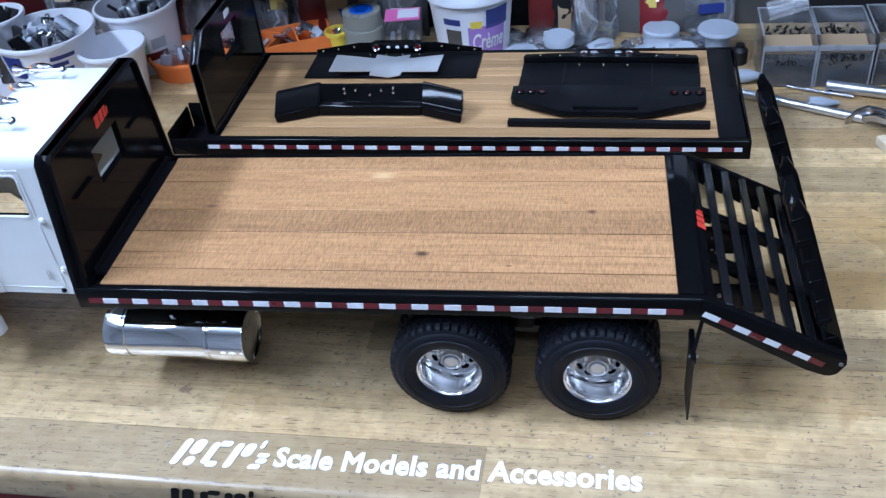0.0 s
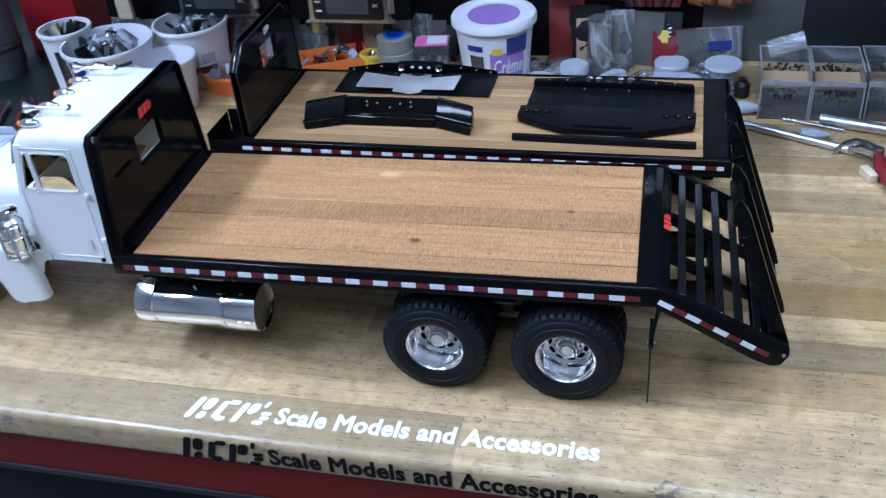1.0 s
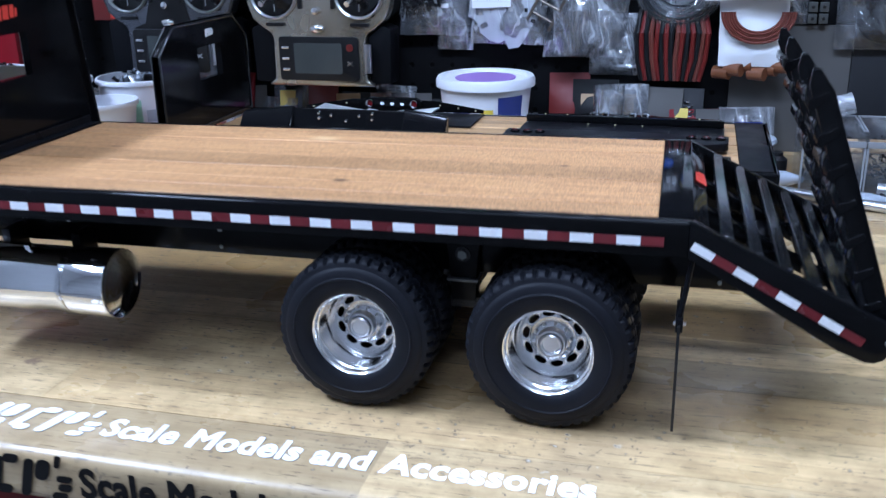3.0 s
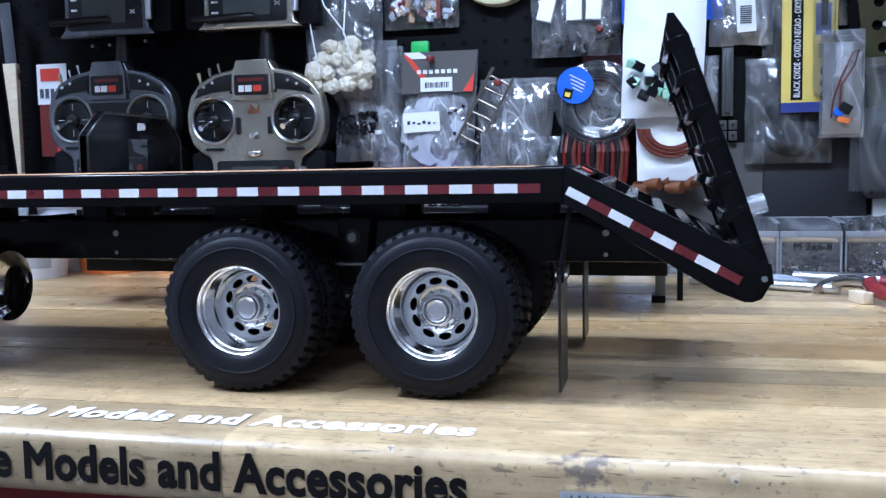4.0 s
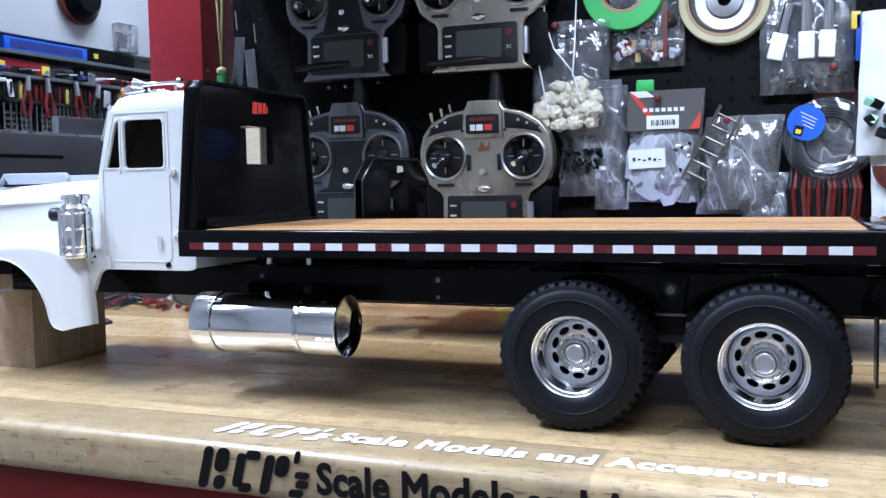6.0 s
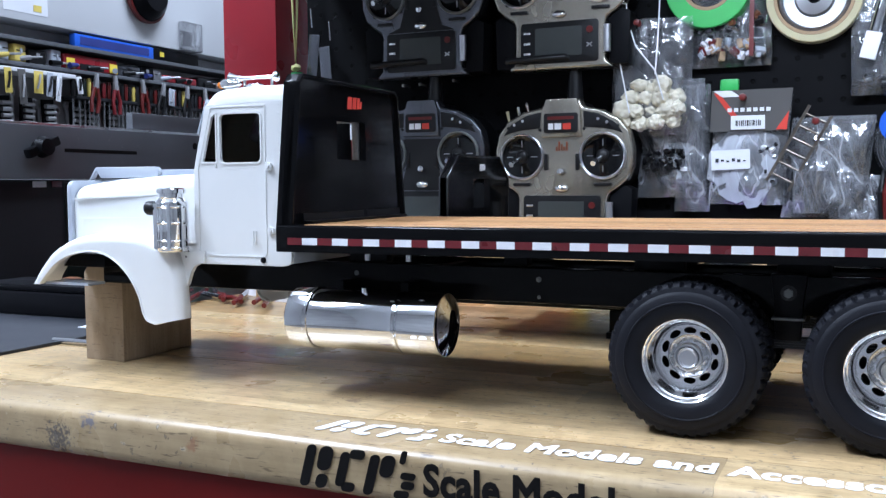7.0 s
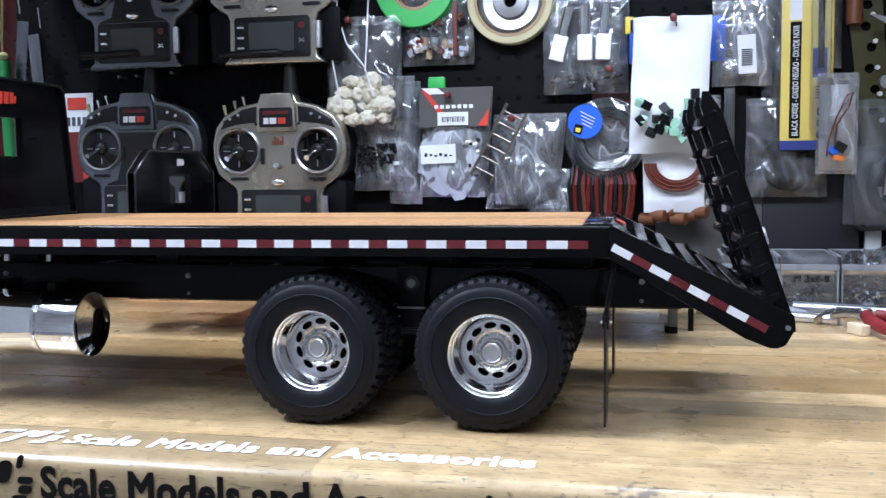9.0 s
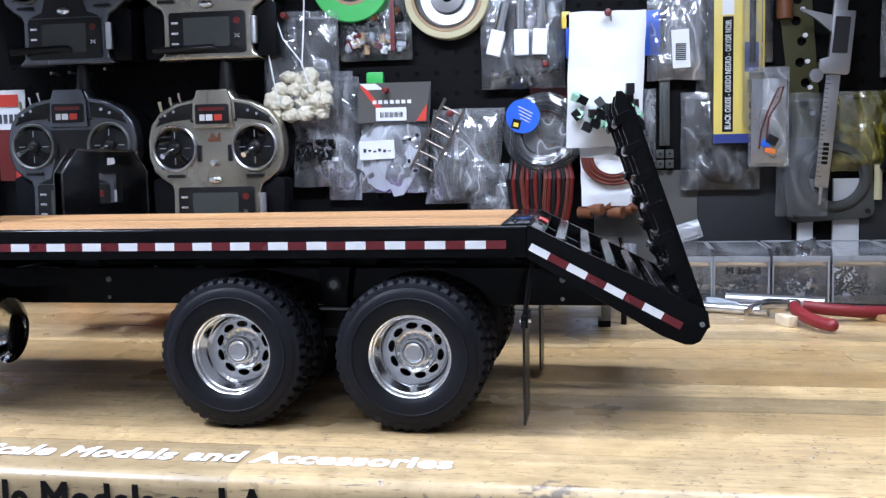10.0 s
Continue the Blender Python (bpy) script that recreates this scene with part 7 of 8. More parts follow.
red = thing("red_wire_hank", "hank of dark red cable hung on the board", "cable hank", (0.1413, 0.64, 0.1183))
g = random.Random(17)
for k in range(15):
    dx = -0.034 + 0.0048 * k
    wv = [g.uniform(-0.0012, 0.0012) for _ in range(4)]
    part("strand", hose([(dx * 1.0 + wv[0], 0, 0.036), (dx * 1.15 + wv[1], -0.008, 0.012), (dx * 1.1 + wv[2], -0.007, -0.016), (dx * 0.9 + wv[3], 0, -0.040)], 0.0030, 8), ("dark", "redwire", "dark", "enamel", "redwire")[k % 5], red)
# white bag of terminal blocks and the packs round it
wb = bag("terminal_bag", 0.1729, 0.2600, 0.1664, 0.3229, 0.612, 0.012, "paper", "white bag with a clear front of green terminal blocks", 14, 0.035)
g = random.Random(21)
for k in range(34):
    x, z = g.gauss(0.008, 0.020), abs(g.gauss(0.014, 0.018)) + 0.018
    s = 0.0058
    bm = shifted(box(-s, s, -0.004, 0.004, -s * 0.8, s * 0.8, 0.0006, 1), pose(max(-0.030, min(0.040, x)), -0.0190 - 0.0012 * (k % 4), min(z, 0.066), g.uniform(-25, 25), g.choice((0, 25, 50, 90, 140)), g.uniform(-25, 25)))
    part("terminal_block", bm, ("mint", "dark", "mint", "satin")[k % 4], wb)
pin(0.2222, 0.3187, 0.598)
part("needle_shaft", rod((0.01, -0.004, 0.142), (0.008, -0.008, 0.155), 0.0012, 8), "steel", wb)
solid("blue_pack", box(-0.054, 0.056, -0.003, 0.003, -0.026, 0.026, 0.001), "blue", "blue and yellow card pack behind the white bag", "card pack", at=(0.2268, 0.64, 0.2997))
solid("yellow_tab", box(-0.005, 0.005, -0.003, 0.003, -0.010, 0.010, 0.001), "yellow", "yellow tab of a card pack", "card pack", at=(0.173, 0.64, 0.3187))
cb = bag("copper_bag", 0.1912, 0.2609, 0.0969, 0.176, 0.625, 0.006, "paper", "white bag with a coil of brown enamelled wire", 15, -0.04)
for k in range(6):
    r = 0.021 + 0.0022 * k
    part("wire_turn", hose([(0.002 + r * 1.15 * math.cos(math.pi * s / 18), -0.010 - 0.001 * (k % 2), 0.058 + r * math.sin(math.pi * s / 18)) for s in range(18, 37)], 0.0014, 6), "enamel", cb)
bag("clear_bag", 0.1763, 0.2645, 0.1584, 0.1867, 0.635, 0.008, "bag2", "milky bag behind the white bags", 16, zip_line=False)
og = thing("orange_fittings", "small copper-coloured fittings on the board foot", "fittings", (0.2256, 0.632, 0.0892))
for k in range(6):
    part("fitting", shifted(rod((0, 0, -0.009), (0, 0, 0.009), 0.007, 14), pose(-0.030 + 0.012 * k, -0.006 * (k % 2), 0.004 * (k % 3), 90, 20 * k, 60)), "brown", og)
cap((0.1689, 0.61, 0.0), 0.022, 0.016, "milky cap lying at the foot of the board")
c2 = bag("clear_bag", 0.2679, 0.3354, 0.2438, 0.3451, 0.640, 0.010, "bag2", "milky bag with a white printed tag", 17)
part("tag", shifted(box(-0.010, 0.010, -0.0008, 0.0, -0.022, 0.022), pose(0.004, -0.0135, 0.035, 0, -3, 0)), "paper", c2)
for k in range(9):
    part("tag_bar", box(-0.002, 0.010, -0.0152, -0.0146, 0.022 + 0.0022 * k, 0.0232 + 0.0022 * k), "silver", c2, smooth=False)
bag("clear_bag", 0.3246, 0.3533, 0.219, 0.3517, 0.648, 0.010, "bag", "narrow clear bag hung on the pegboard", 18)
hg = thing("steel_hinge_strip", "narrow steel strip with end brackets hung on the board", "steel strip", (0.2883, 0.645, 0.1976))
part("strip", box(-0.006, 0.006, -0.003, 0.001, -0.030, 0.048, 0.0008), "plate", hg)
part("strip", box(-0.0025, 0.0025, -0.006, -0.003, -0.026, 0.040, 0.0008), "plate", hg)
for dx in (-0.005, 0.006):
    for dz in (-0.040, -0.052):
        part("bracket", box(dx - 0.0045, dx + 0.0045, -0.004, 0.0, dz - 0.005, dz + 0.005, 0.0006), "plate", hg)
        part("bracket_hole", rod((dx, -0.0046, dz), (dx, -0.0038, dz), 0.0018, 10), "dark", hg)
bag("clear_bag", 0.2609, 0.2789, 0.1393, 0.2349, 0.648, 0.010, "bag2", "narrow milky bag hung on the pegboard", 19)
# yellow blister pack of drill bits
yp = thing("drill_bit_pack", "yellow blister pack with black and blue print", "blister pack", (0.3703, 0.622, 0.2694))
part("card", box(-0.0280, 0.0280, -0.001, 0.001, -0.0950, 0.110, 0.0006), "yellow_card", yp, "yellow card")
part("foot_band", box(-0.0280, 0.0280, -0.0015, 0.0014, -0.1010, -0.0905), "navy", yp)
part("black_band", box(-0.0185, -0.0065, -0.0016, -0.0011, -0.0880, 0.0430), "ink", yp)
words = lettering("BLACK OXIDE - OXIDO NEGRO - OXYDE NOIR", 0.1240, 0.0066, 0.0002, 0.012)
part("wording", shifted(words, Matrix.Translation((-0.0090, -0.0018, -0.0850)) @ pose(0, 0, 0, 90, 0, 0) @ pose(0, 0, 0, 0, 0, 90)), "paper", yp)
part("white_panel", box(-0.0190, -0.0060, -0.0017, -0.0011, 0.0450, 0.0700), "paper", yp)
part("blue_panel", box(0.0060, 0.0215, -0.0016, -0.0011, -0.0200, 0.0130), "navy", yp)
for k in range(3):
    part("pictogram", lathe([(0.0030, -0.0018), (0.0046, -0.0018), (0.0046, -0.0010), (0.0030, -0.0010)], "y", (0.0155, 0, -0.0580 - 0.0130 * k), 16, True), "ink", yp)
for k in range(5):
    part("print_line", box(0.0090, 0.0200 - 0.0008 * k, -0.0016, -0.0011, -0.0310 - 0.0030 * k, -0.0300 - 0.0030 * k), "ink", yp, smooth=False)
part("blister", prism(rounded(0.0030, 0.0250, -0.0850, 0.1000, 0.006), "y", -0.010, -0.0018, 0.003), "wrap", yp, "clear blister")
part("drill_bit", rod((0.0140, -0.005, -0.010), (0.0140, -0.005, 0.070), 0.0036, 12), "dark", yp)
bag("clear_bag", 0.3373, 0.4117, 0.2615, 0.3836, 0.648, 0.012, "bag", "clear bag behind the blister pack", 20)
dcb = bag("disc_bag", 0.3071, 0.398, 0.114, 0.2292, 0.642, 0.014, "bag", "clear bag holding a black rubber disc", 22)
part("disc", lathe([(0.0, -0.004), (0.030, -0.004), (0.033, -0.002), (0.033, 0.0)], "y", (0.004, -0.001, 0.040), 36), "satin", dcb, "black rubber disc")
w2 = bag("wire_bag", 0.3809, 0.4255, 0.1406, 0.2536, 0.620, 0.006, "bag2", "milky bag with a small red wire and plug", 23)
part("card", box(-0.019, 0.019, -0.001, 0.0, 0.004, 0.100), "paper", w2)
wire = [(-0.004, -0.010, 0.030), (-0.002, -0.011, 0.055), (0.010, -0.012, 0.075), (0.014, -0.012, 0.090), (0.008, -0.012, 0.088), (-0.003, -0.012, 0.062), (-0.010, -0.011, 0.040), (-0.012, -0.010, 0.020)]
part("wire", hose(wire, 0.0011, 6), "enamel", w2)
part("plug", shifted(box(-0.006, 0.006, -0.004, 0.004, -0.005, 0.005, 0.0006), pose(0.002, -0.011, 0.030, 0, 30, 0)), "dark", w2)
part("plug", shifted(box(-0.005, 0.005, -0.003, 0.003, -0.004, 0.004, 0.0006), pose(-0.005, -0.011, 0.026, 0, 25, 0)), "blue", w2)
part("plug", shifted(box(-0.006, 0.006, -0.003, 0.003, -0.003, 0.003, 0.0006), pose(0.000, -0.011, 0.018, 0, 15, 0)), "orange", w2)
# olive square, calliper, blower plate and hammer
sq = thing("olive_template", "olive plastic drilling template with round holes", "template", (0.4461, 0.65, 0.2404), turn=(0, -6, 0))
holes = [oval(0.002 * (-1) ** k, 0.092 - 0.024 * k, 0.0055, 0.0055, 16) for k in range(6)]
part("sheet", prism([(-0.016, -0.100), (0.014, -0.100), (0.018, 0.118), (-0.020, 0.118)], "y", -0.003, 0.0, holes=holes), "olive", sq)
for k in range(5):
    part("peg_tip", rod((0.006, -0.006, 0.080 - 0.030 * k), (0.006, 0.0, 0.080 - 0.030 * k), 0.0028, 10), "paper", sq)
cal = thing("digital_calliper", "steel digital calliper hung on the board", "calliper", (0.4707, 0.618, 0.2276), turn=(0, 5, 0))
part("beam", box(-0.0076, 0.0076, -0.002, 0.002, -0.1120, 0.130, 0.0006), "calsteel", cal, "satin steel beam")
for k in range(24):
    part("graduation", box(-0.0070, -0.0020 - 0.002 * (k % 5 > 0), -0.0026, -0.0019, -0.100 + 0.0052 * k, -0.0993 + 0.0052 * k), "ink", cal, smooth=False)
for k in range(5):
    part("name_bar", box(-0.0030, 0.0035, -0.0027, -0.0019, -0.0860 + 0.0052 * k, -0.0822 + 0.0052 * k), "ink", cal, smooth=False)
slide = part("slider", prism([(-0.0180, 0.0150), (0.0130, 0.0150), (0.0150, 0.0180), (0.0150, 0.0850), (-0.0085, 0.0850), (-0.0085, 0.0340), (-0.0180, 0.0300)], "y", -0.010, -0.0022, 0.001), "calsteel", cal, "pale plastic slider")
part("display", prism(rounded(-0.0060, 0.0100, 0.0380, 0.0780, 0.001), "y", -0.0112, -0.0098), "panel", slide, "grey display")
part("jaw", prism([(-0.008, 0.080), (-0.042, 0.086), (-0.043, 0.084), (-0.026, 0.076), (-0.008, 0.062)], "y", -0.004, 0.001), "calsteel", slide)
part("thumb_wheel", lathe([(0.0, -0.012), (0.0075, -0.011), (0.008, -0.004)], "y", (-0.020, 0, 0.012), 24), "calsteel", slide)
part("depth_rod", box(-0.0016, 0.0016, -0.001, 0.001, -0.132, -0.111), "steel", cal)
blw = thing("blower_plate", "grey cast plate with a large round opening", "cast plate", (0.4768, 0.645, 0.1266), turn=(0, -4, 0))
part("plate", prism(rounded(-0.050, 0.046, -0.050, 0.048, 0.010), "y", -0.004, 0.0, 0.001, holes=[oval(0.004, 0.0, 0.028, 0.028, 36)]), "plate", blw)
part("flange", lathe([(0.041, -0.004), (0.040, -0.006), (0.036, -0.008), (0.031, -0.007), (0.0285, -0.004)], "y", (0.004, 0, 0), 44), "plate", blw)
for dx in (-0.042, 0.038):
    part("plate_screw", rod((dx, -0.006, -0.042), (dx, -0.003, -0.042), 0.003, 10), "dark", blw)
bag("yellow_bag", 0.4780, 0.5480, 0.1330, 0.2250, 0.646, 0.012, "ybag", "crumpled yellow-tinted bag on the pegboard", 25)
bag("clear_bag", 0.4138, 0.4713, 0.082, 0.2241, 0.630, 0.008, "wrap", "clear bag over the cast plate", 26)
hm = thing("hammer", "hammer with a ribbed black grip and blue collar", "hammer", (0.5490, 0.625, 0.2050), turn=(0, 3, 0))
part("grip", lathe([(0.0, -0.075), (0.016, -0.074), (0.0195, -0.068), (0.0165, -0.060)] + [(0.0152 + 0.0010 * (k % 2), -0.055 + 0.006 * k) for k in range(34)] + [(0.012, 0.150)], "z", n=24), "satin", hm, "ribbed black rubber grip")
part("collar", lathe([(0.012, 0.1502), (0.0125, 0.152), (0.0110, 0.170), (0.0, 0.170)], "z", n=24), "blue", hm)
part("handle", rod((0, 0, 0.1702), (0, 0, 0.23), 0.008, 16), "steel", hm)
solid("yellow_stick", rod((0, 0, -0.02), (0, 0, 0.02), 0.0045, 8), "masking", "pale yellow stick standing by the board", "stick", at=(0.5284, 0.64, 0.1204))
solid("hanging_screwdriver", rod((0, 0, -0.03), (0, 0, 0.05), 0.009, 14), "brown", "amber screwdriver handle hung on the board", "screwdriver", at=(0.4229, 0.64, 0.3398))
for x, z in ((0.566, 0.30), (0.62, 0.22), (0.70, 0.33), (0.76, 0.2)):
    bag("clear_bag", x - 0.036, x + 0.036, z - 0.06, z + 0.06, 0.648, 0.014, "bag2", "milky bag hung on the pegboard", x * 50)
# beside the column
sc = thing("hanging_files", "small dark tools in grey sleeves on hooks", "tool sleeves", (-0.6286, 0.64, 0.3082))
for k in range(2):
    part("sleeve", shifted(box(-0.009, 0.009, -0.002, 0.002, -0.050, 0.050, 0.002), pose(-0.012 + 0.030 * k, -0.004 - 0.01 * k, -0.02 * k, 0, 6 - 10 * k, 0)), "silver", sc)
    part("hook", hose([(-0.012 + 0.030 * k, -0.004, 0.06 - 0.02 * k), (-0.010 + 0.030 * k, -0.010, 0.085 - 0.02 * k), (-0.008 + 0.030 * k, 0.008, 0.095 - 0.02 * k)], 0.0014, 6), "steel", sc)
part("green_tool", box(-0.03, -0.018, -0.01, -0.004, -0.12, -0.055, 0.002), "handlegreen", sc)
cord = thing("hanging_brush", "green-handled brush hung on a pale cord by the column", "brush", (-0.6587, 0.62, 0.3054))
part("cord_loop", hose([(-0.008, 0, 0.20), (-0.004, 0, 0.10), (0.0, 0, 0.01), (0.004, 0, 0.10), (0.010, 0, 0.20)], 0.0018, 8), "cord", cord)
part("knot", ball((0, 0, 0.005), 0.007, (1, 1, 0.8), 2, 0.4), "cord", cord)
part("green_handle", rod((0.002, 0, -0.002), (0.011, -0.002, -0.19), 0.0085, 16, r2=0.0098), "handlegreen", cord, "dark green plastic handle")
# plain pale wooden slat that shows through the headboard window
solid("paint_stick", box(-0.0115, 0.0115, -0.004, 0.004, -0.125, 0.075, 0.0015), "palewood", "pale wooden strip hung beside the column", "paint stick", at=(-0.6110, 0.625, 0.185))
ad = thing("printed_card", "white printed card with red blocks behind the transmitter", "card", (-0.5601, 0.64, 0.2291))
part("card", box(-0.022, 0.022, -0.001, 0.0, -0.022, 0.03), "paper", ad)
part("lower_card", box(-0.020, 0.022, -0.001, 0.0, -0.09, -0.0225), "redwire", ad)
part("red_block", box(-0.016, 0.012, -0.002, -0.0012, 0.008, 0.024), "logo", ad)
part("red_block", box(0.004, 0.020, -0.002, -0.0012, -0.088, -0.035), "logo", ad)
for k in range(5):
    part("print_bar", box(-0.018 + 0.008 * k, -0.013 + 0.008 * k, -0.0019, -0.0012, -0.014, -0.002), "silver", ad, smooth=False)


for x, z in ((-0.4920, 0.2780), (-0.4670, 0.2785), (-0.4440, 0.2795), (-0.4170, 0.2810)):
    peg = thing("board_peg", "small white-tipped peg in the pegboard", "peg", (x, PEG, z), "pegs between the transmitters")
    part("shank", rod((0, 0.0, 0), (0, -0.024, 0), 0.0014, 8), "steel", peg)
    part("tip", ball((0, -0.025, 0), 0.0024, (1, 0.7, 1), 2), "paper", peg)

# ---------- the room beyond the left end of the bench ----------
mc = thing("grey_machine", "grey machine with a long slotted fence plate", "machine", (-1.06, 0.6, -0.95))
part("stand", box(-0.22, 0.035, -0.34, 0.36, 0.0, 1.105, 0.006), "panel", mc, "dark grey machine stand")
part("green_body", box(0.0355, 0.0380, -0.064, 0.20, 0.95, 1.100, 0.001), "bottle_green", mc, "dark green machine body")
part("table", box(0.036, 0.393, -0.70, 0.26, 0.90, 0.9492, 0.004), "bottle_green", mc, "dark green machine table beside the bench")
fence = part("fence", prism([(-0.27, 1.105), (0.26, 1.105), (0.26, 1.178), (0.252, 1.182), (-0.27, 1.182)], "x", 0.036, 0.062, 0.002), "grey", mc, "grey slotted fence plate")
part("slot", box(0.060, 0.0628, -0.085, 0.066, 1.1445, 1.1500, 0.0006), "ink", fence)
part("fence_top", box(0.030, 0.058, -0.27, 0.255, 1.1825, 1.1860, 0.001), "brushed", fence)
part("hole", rod((0.0600, 0.212, 1.163), (0.0628, 0.212, 1.163), 0.006, 12), "ink", fence)
kn = part("clamp_knob", lathe([(0.0, 0.026), (0.012, 0.024), (0.016, 0.012), (0.010, 0.004), (0.009, 0.0)], "x", (0.062, -0.137, 1.150), 20), "satin", fence, "black clamp knob")
part("knob_wing", shifted(box(0.006, 0.018, -0.030, 0.030, -0.007, 0.007, 0.003), pose(0.062, -0.137, 1.150, 22, 0, 0)), "satin", kn)
part("fence_tab", box(0.036, 0.050, 0.072, 0.26, 1.187, 1.214, 0.002), "grey", fence)
for k, (y0, y1, mat) in enumerate(((-0.24, -0.215, "paper"), (-0.205, -0.185, "silver"), (-0.165, -0.150, "paper"), (-0.125, -0.105, "yellow"))):
    part("sticker", box(0.0384, 0.0392, y0 + 0.115, y1 + 0.115, 1.0925, 1.1015), mat, mc)

mo = thing("grey_motor", "dark grey round motor housing on the machine table", "motor", (-0.800, 0.560, -0.0008))
part("housing", lathe([(0.0, 0.135), (0.028, 0.133), (0.036, 0.122), (0.038, 0.105), (0.038, 0.012), (0.034, 0.004), (0.034, 0.0), (0.0, 0.0)], "z", n=36), "grey", mo)
part("band", lathe([(0.0382, 0.040), (0.0395, 0.042), (0.0395, 0.050), (0.0382, 0.052)], "z", n=36), "silver", mo)
solid("dark_mat", prism([(-0.135, -0.13), (0.135, -0.145), (0.140, 0.10), (0.06, 0.16), (-0.135, 0.16)], "z", 0.0, 0.003, 0.0006), "mat", "dark grey flat sheet lying on the bench", "sheet", at=(-0.712, 0.175, 0))
solid("white_sticker", box(-0.022, 0.022, -0.012, 0.012, 0.0, 0.0008), "paper", "white paper slip on the dark sheet", "paper", at=(-0.60, 0.175, 0.0031))
solid("steel_rod", rod((-0.05, 0, 0.003), (0.05, 0.0, 0.003), 0.0028, 10), "steel", "short steel rod at the edge of the sheet", "metal rod", at=(-0.535, 0.098, 0))
tb = thing("black_case", "black moulded tool case on the dark sheet", "tool case", (-0.73, 0.245, 0.0031))
part("case_body", box(-0.09, 0.09, -0.035, 0.035, 0.0, 0.026, 0.004), "satin", tb)
part("case_lid", box(-0.088, 0.088, -0.033, 0.033, 0.0262, 0.034, 0.003), "satin", tb)
for k in range(6):
    solid("wooden_ball", lathe([(0.0, 0.030), (0.012, 0.028), (0.015, 0.018), (0.012, 0.0), (0.0, 0.0)], "z", n=20), ("kraft", "brown", "panel")[k % 3], "turned wooden ball foot among tools on the bench", "wooden ball", "wooden balls at the bench end", at=(-0.86 + 0.036 * k, 0.34 + 0.012 * (k % 2), 0))
g = random.Random(31)
for k in range(7):
    x, y = -0.70 + 0.022 * k, 0.405 + 0.012 * (k % 3)
    ob = thing("hand_tool", "steel hand tool with a red grip on the bench", "hand tool", (x, y, 0), "tools at the bench end", turn=(0, 0, g.uniform(-70, -10)))
    part("grip", hose([(0, 0, 0.006), (0.03, 0.004, 0.008), (0.06, 0.0, 0.006)], 0.0030, 8), "redwire", ob)
    part("shank", rod((0.0, 0, 0.006), (-0.05, 0, 0.006), 0.0035, 8), "steel", ob)
solid("wood_disc", lathe([(0.0, 0.014), (0.017, 0.014), (0.0185, 0.012), (0.0185, 0.002), (0.017, 0.0), (0.0, 0.0)], "z", n=28), "pine", "small round pale wood disc on the bench", "wood disc", at=(-0.592, 0.452, 0))

# tool wall on the left
WX = -1.9
structure("tool_wall_panel", box(WX, WX + 0.012, 0.4, 3.0, -0.3, 0.44), "toolwall", "pale grey board behind the hanging tools")
structure("shelf", box(WX, WX + 0.09, 0.4, 3.0, 0.440, 0.450, 0.002), "grey", "grey tool shelf on the left wall")
structure("pale_shelf", box(WX + 0.012, WX + 0.098, 0.6, 1.335, 0.424, 0.434, 0.001), "paper", "pale shelf edge under the tools")
structure("tool_rail", box(WX + 0.012, WX + 0.09, 1.34, 2.9, 0.374, 0.382, 0.001), "panel", "dark rail holding hand tools")
g = random.Random(41)
y = 1.345
while y < 2.3:
    ob = thing("screwdriver", "hand tool with dark coloured handle standing in the rail", "hand tool", (WX + 0.074, y, 0.320), "tools in the rail")
    hl = g.uniform(0.040, 0.054)
    part("handle", lathe([(0.0, hl), (0.005, hl - 0.002), (0.0066, hl * 0.75), (0.005, hl * 0.4), (0.006, hl * 0.2), (0.004, 0.0)], "z", (0, 0, 0.0622), 10), g.choice(("redwire", "redwire", "dark", "dark", "grip", "satin", "panel", "dark", "bottle_green", "yellow_card")), ob)
    part("shank", rod((0, 0, -0.035), (0, 0, 0.063), 0.0028, 8), "steel", ob)
    y += g.uniform(0.014, 0.022)
y = 0.95
while y < 2.4:
    w = g.uniform(0.016, 0.026)
    ob = thing("spanner", "steel spanner hung below the rail", "spanner", (WX + 0.016 + g.uniform(0, 0.012), y, 0.285 + g.uniform(-0.012, 0.012)), "spanners on the wall", turn=(g.uniform(-7, 7), 0, g.uniform(-20, 20)))
    hl = g.uniform(0.055, 0.082)
    part("shaft", box(-0.003, 0.003, -w * 0.24, w * 0.24, -hl, hl, 0.001), "toolgrey", ob)
    for dz in (hl + 0.007, -hl - 0.007):
        part("jaw", lathe([(w * 0.25, -0.004), (w * 0.5, -0.004), (w * 0.5, 0.004), (w * 0.25, 0.004)], "x", (0, 0, dz), 14, True), "toolgrey", ob)
    y += w + g.uniform(0.002, 0.012)
for y in (1.01, 1.085, 1.16, 1.225, 1.300, 1.39, 1.445, 1.52):
    rk = thing("socket_rack", "dark rack of steel sockets hung on the wall", "socket rack", (WX + 0.040, y, 0.255), "socket racks", turn=(g.uniform(-4, 4), 0, 0))
    part("rack_back", box(-0.010, 0.0, -0.018, 0.018, -0.02, 0.115, 0.002), "satin", rk)
    for k in range(8):
        r = 0.0046 + 0.0016 * g.random()
        part("socket", rod((0.006, -0.017 + 0.004 * g.random(), -0.012 + 0.0155 * k), (0.006, 0.017 - 0.004 * g.random(), -0.012 + 0.0155 * k), r, 10), "toolgrey" if k % 3 else "zinc", rk)
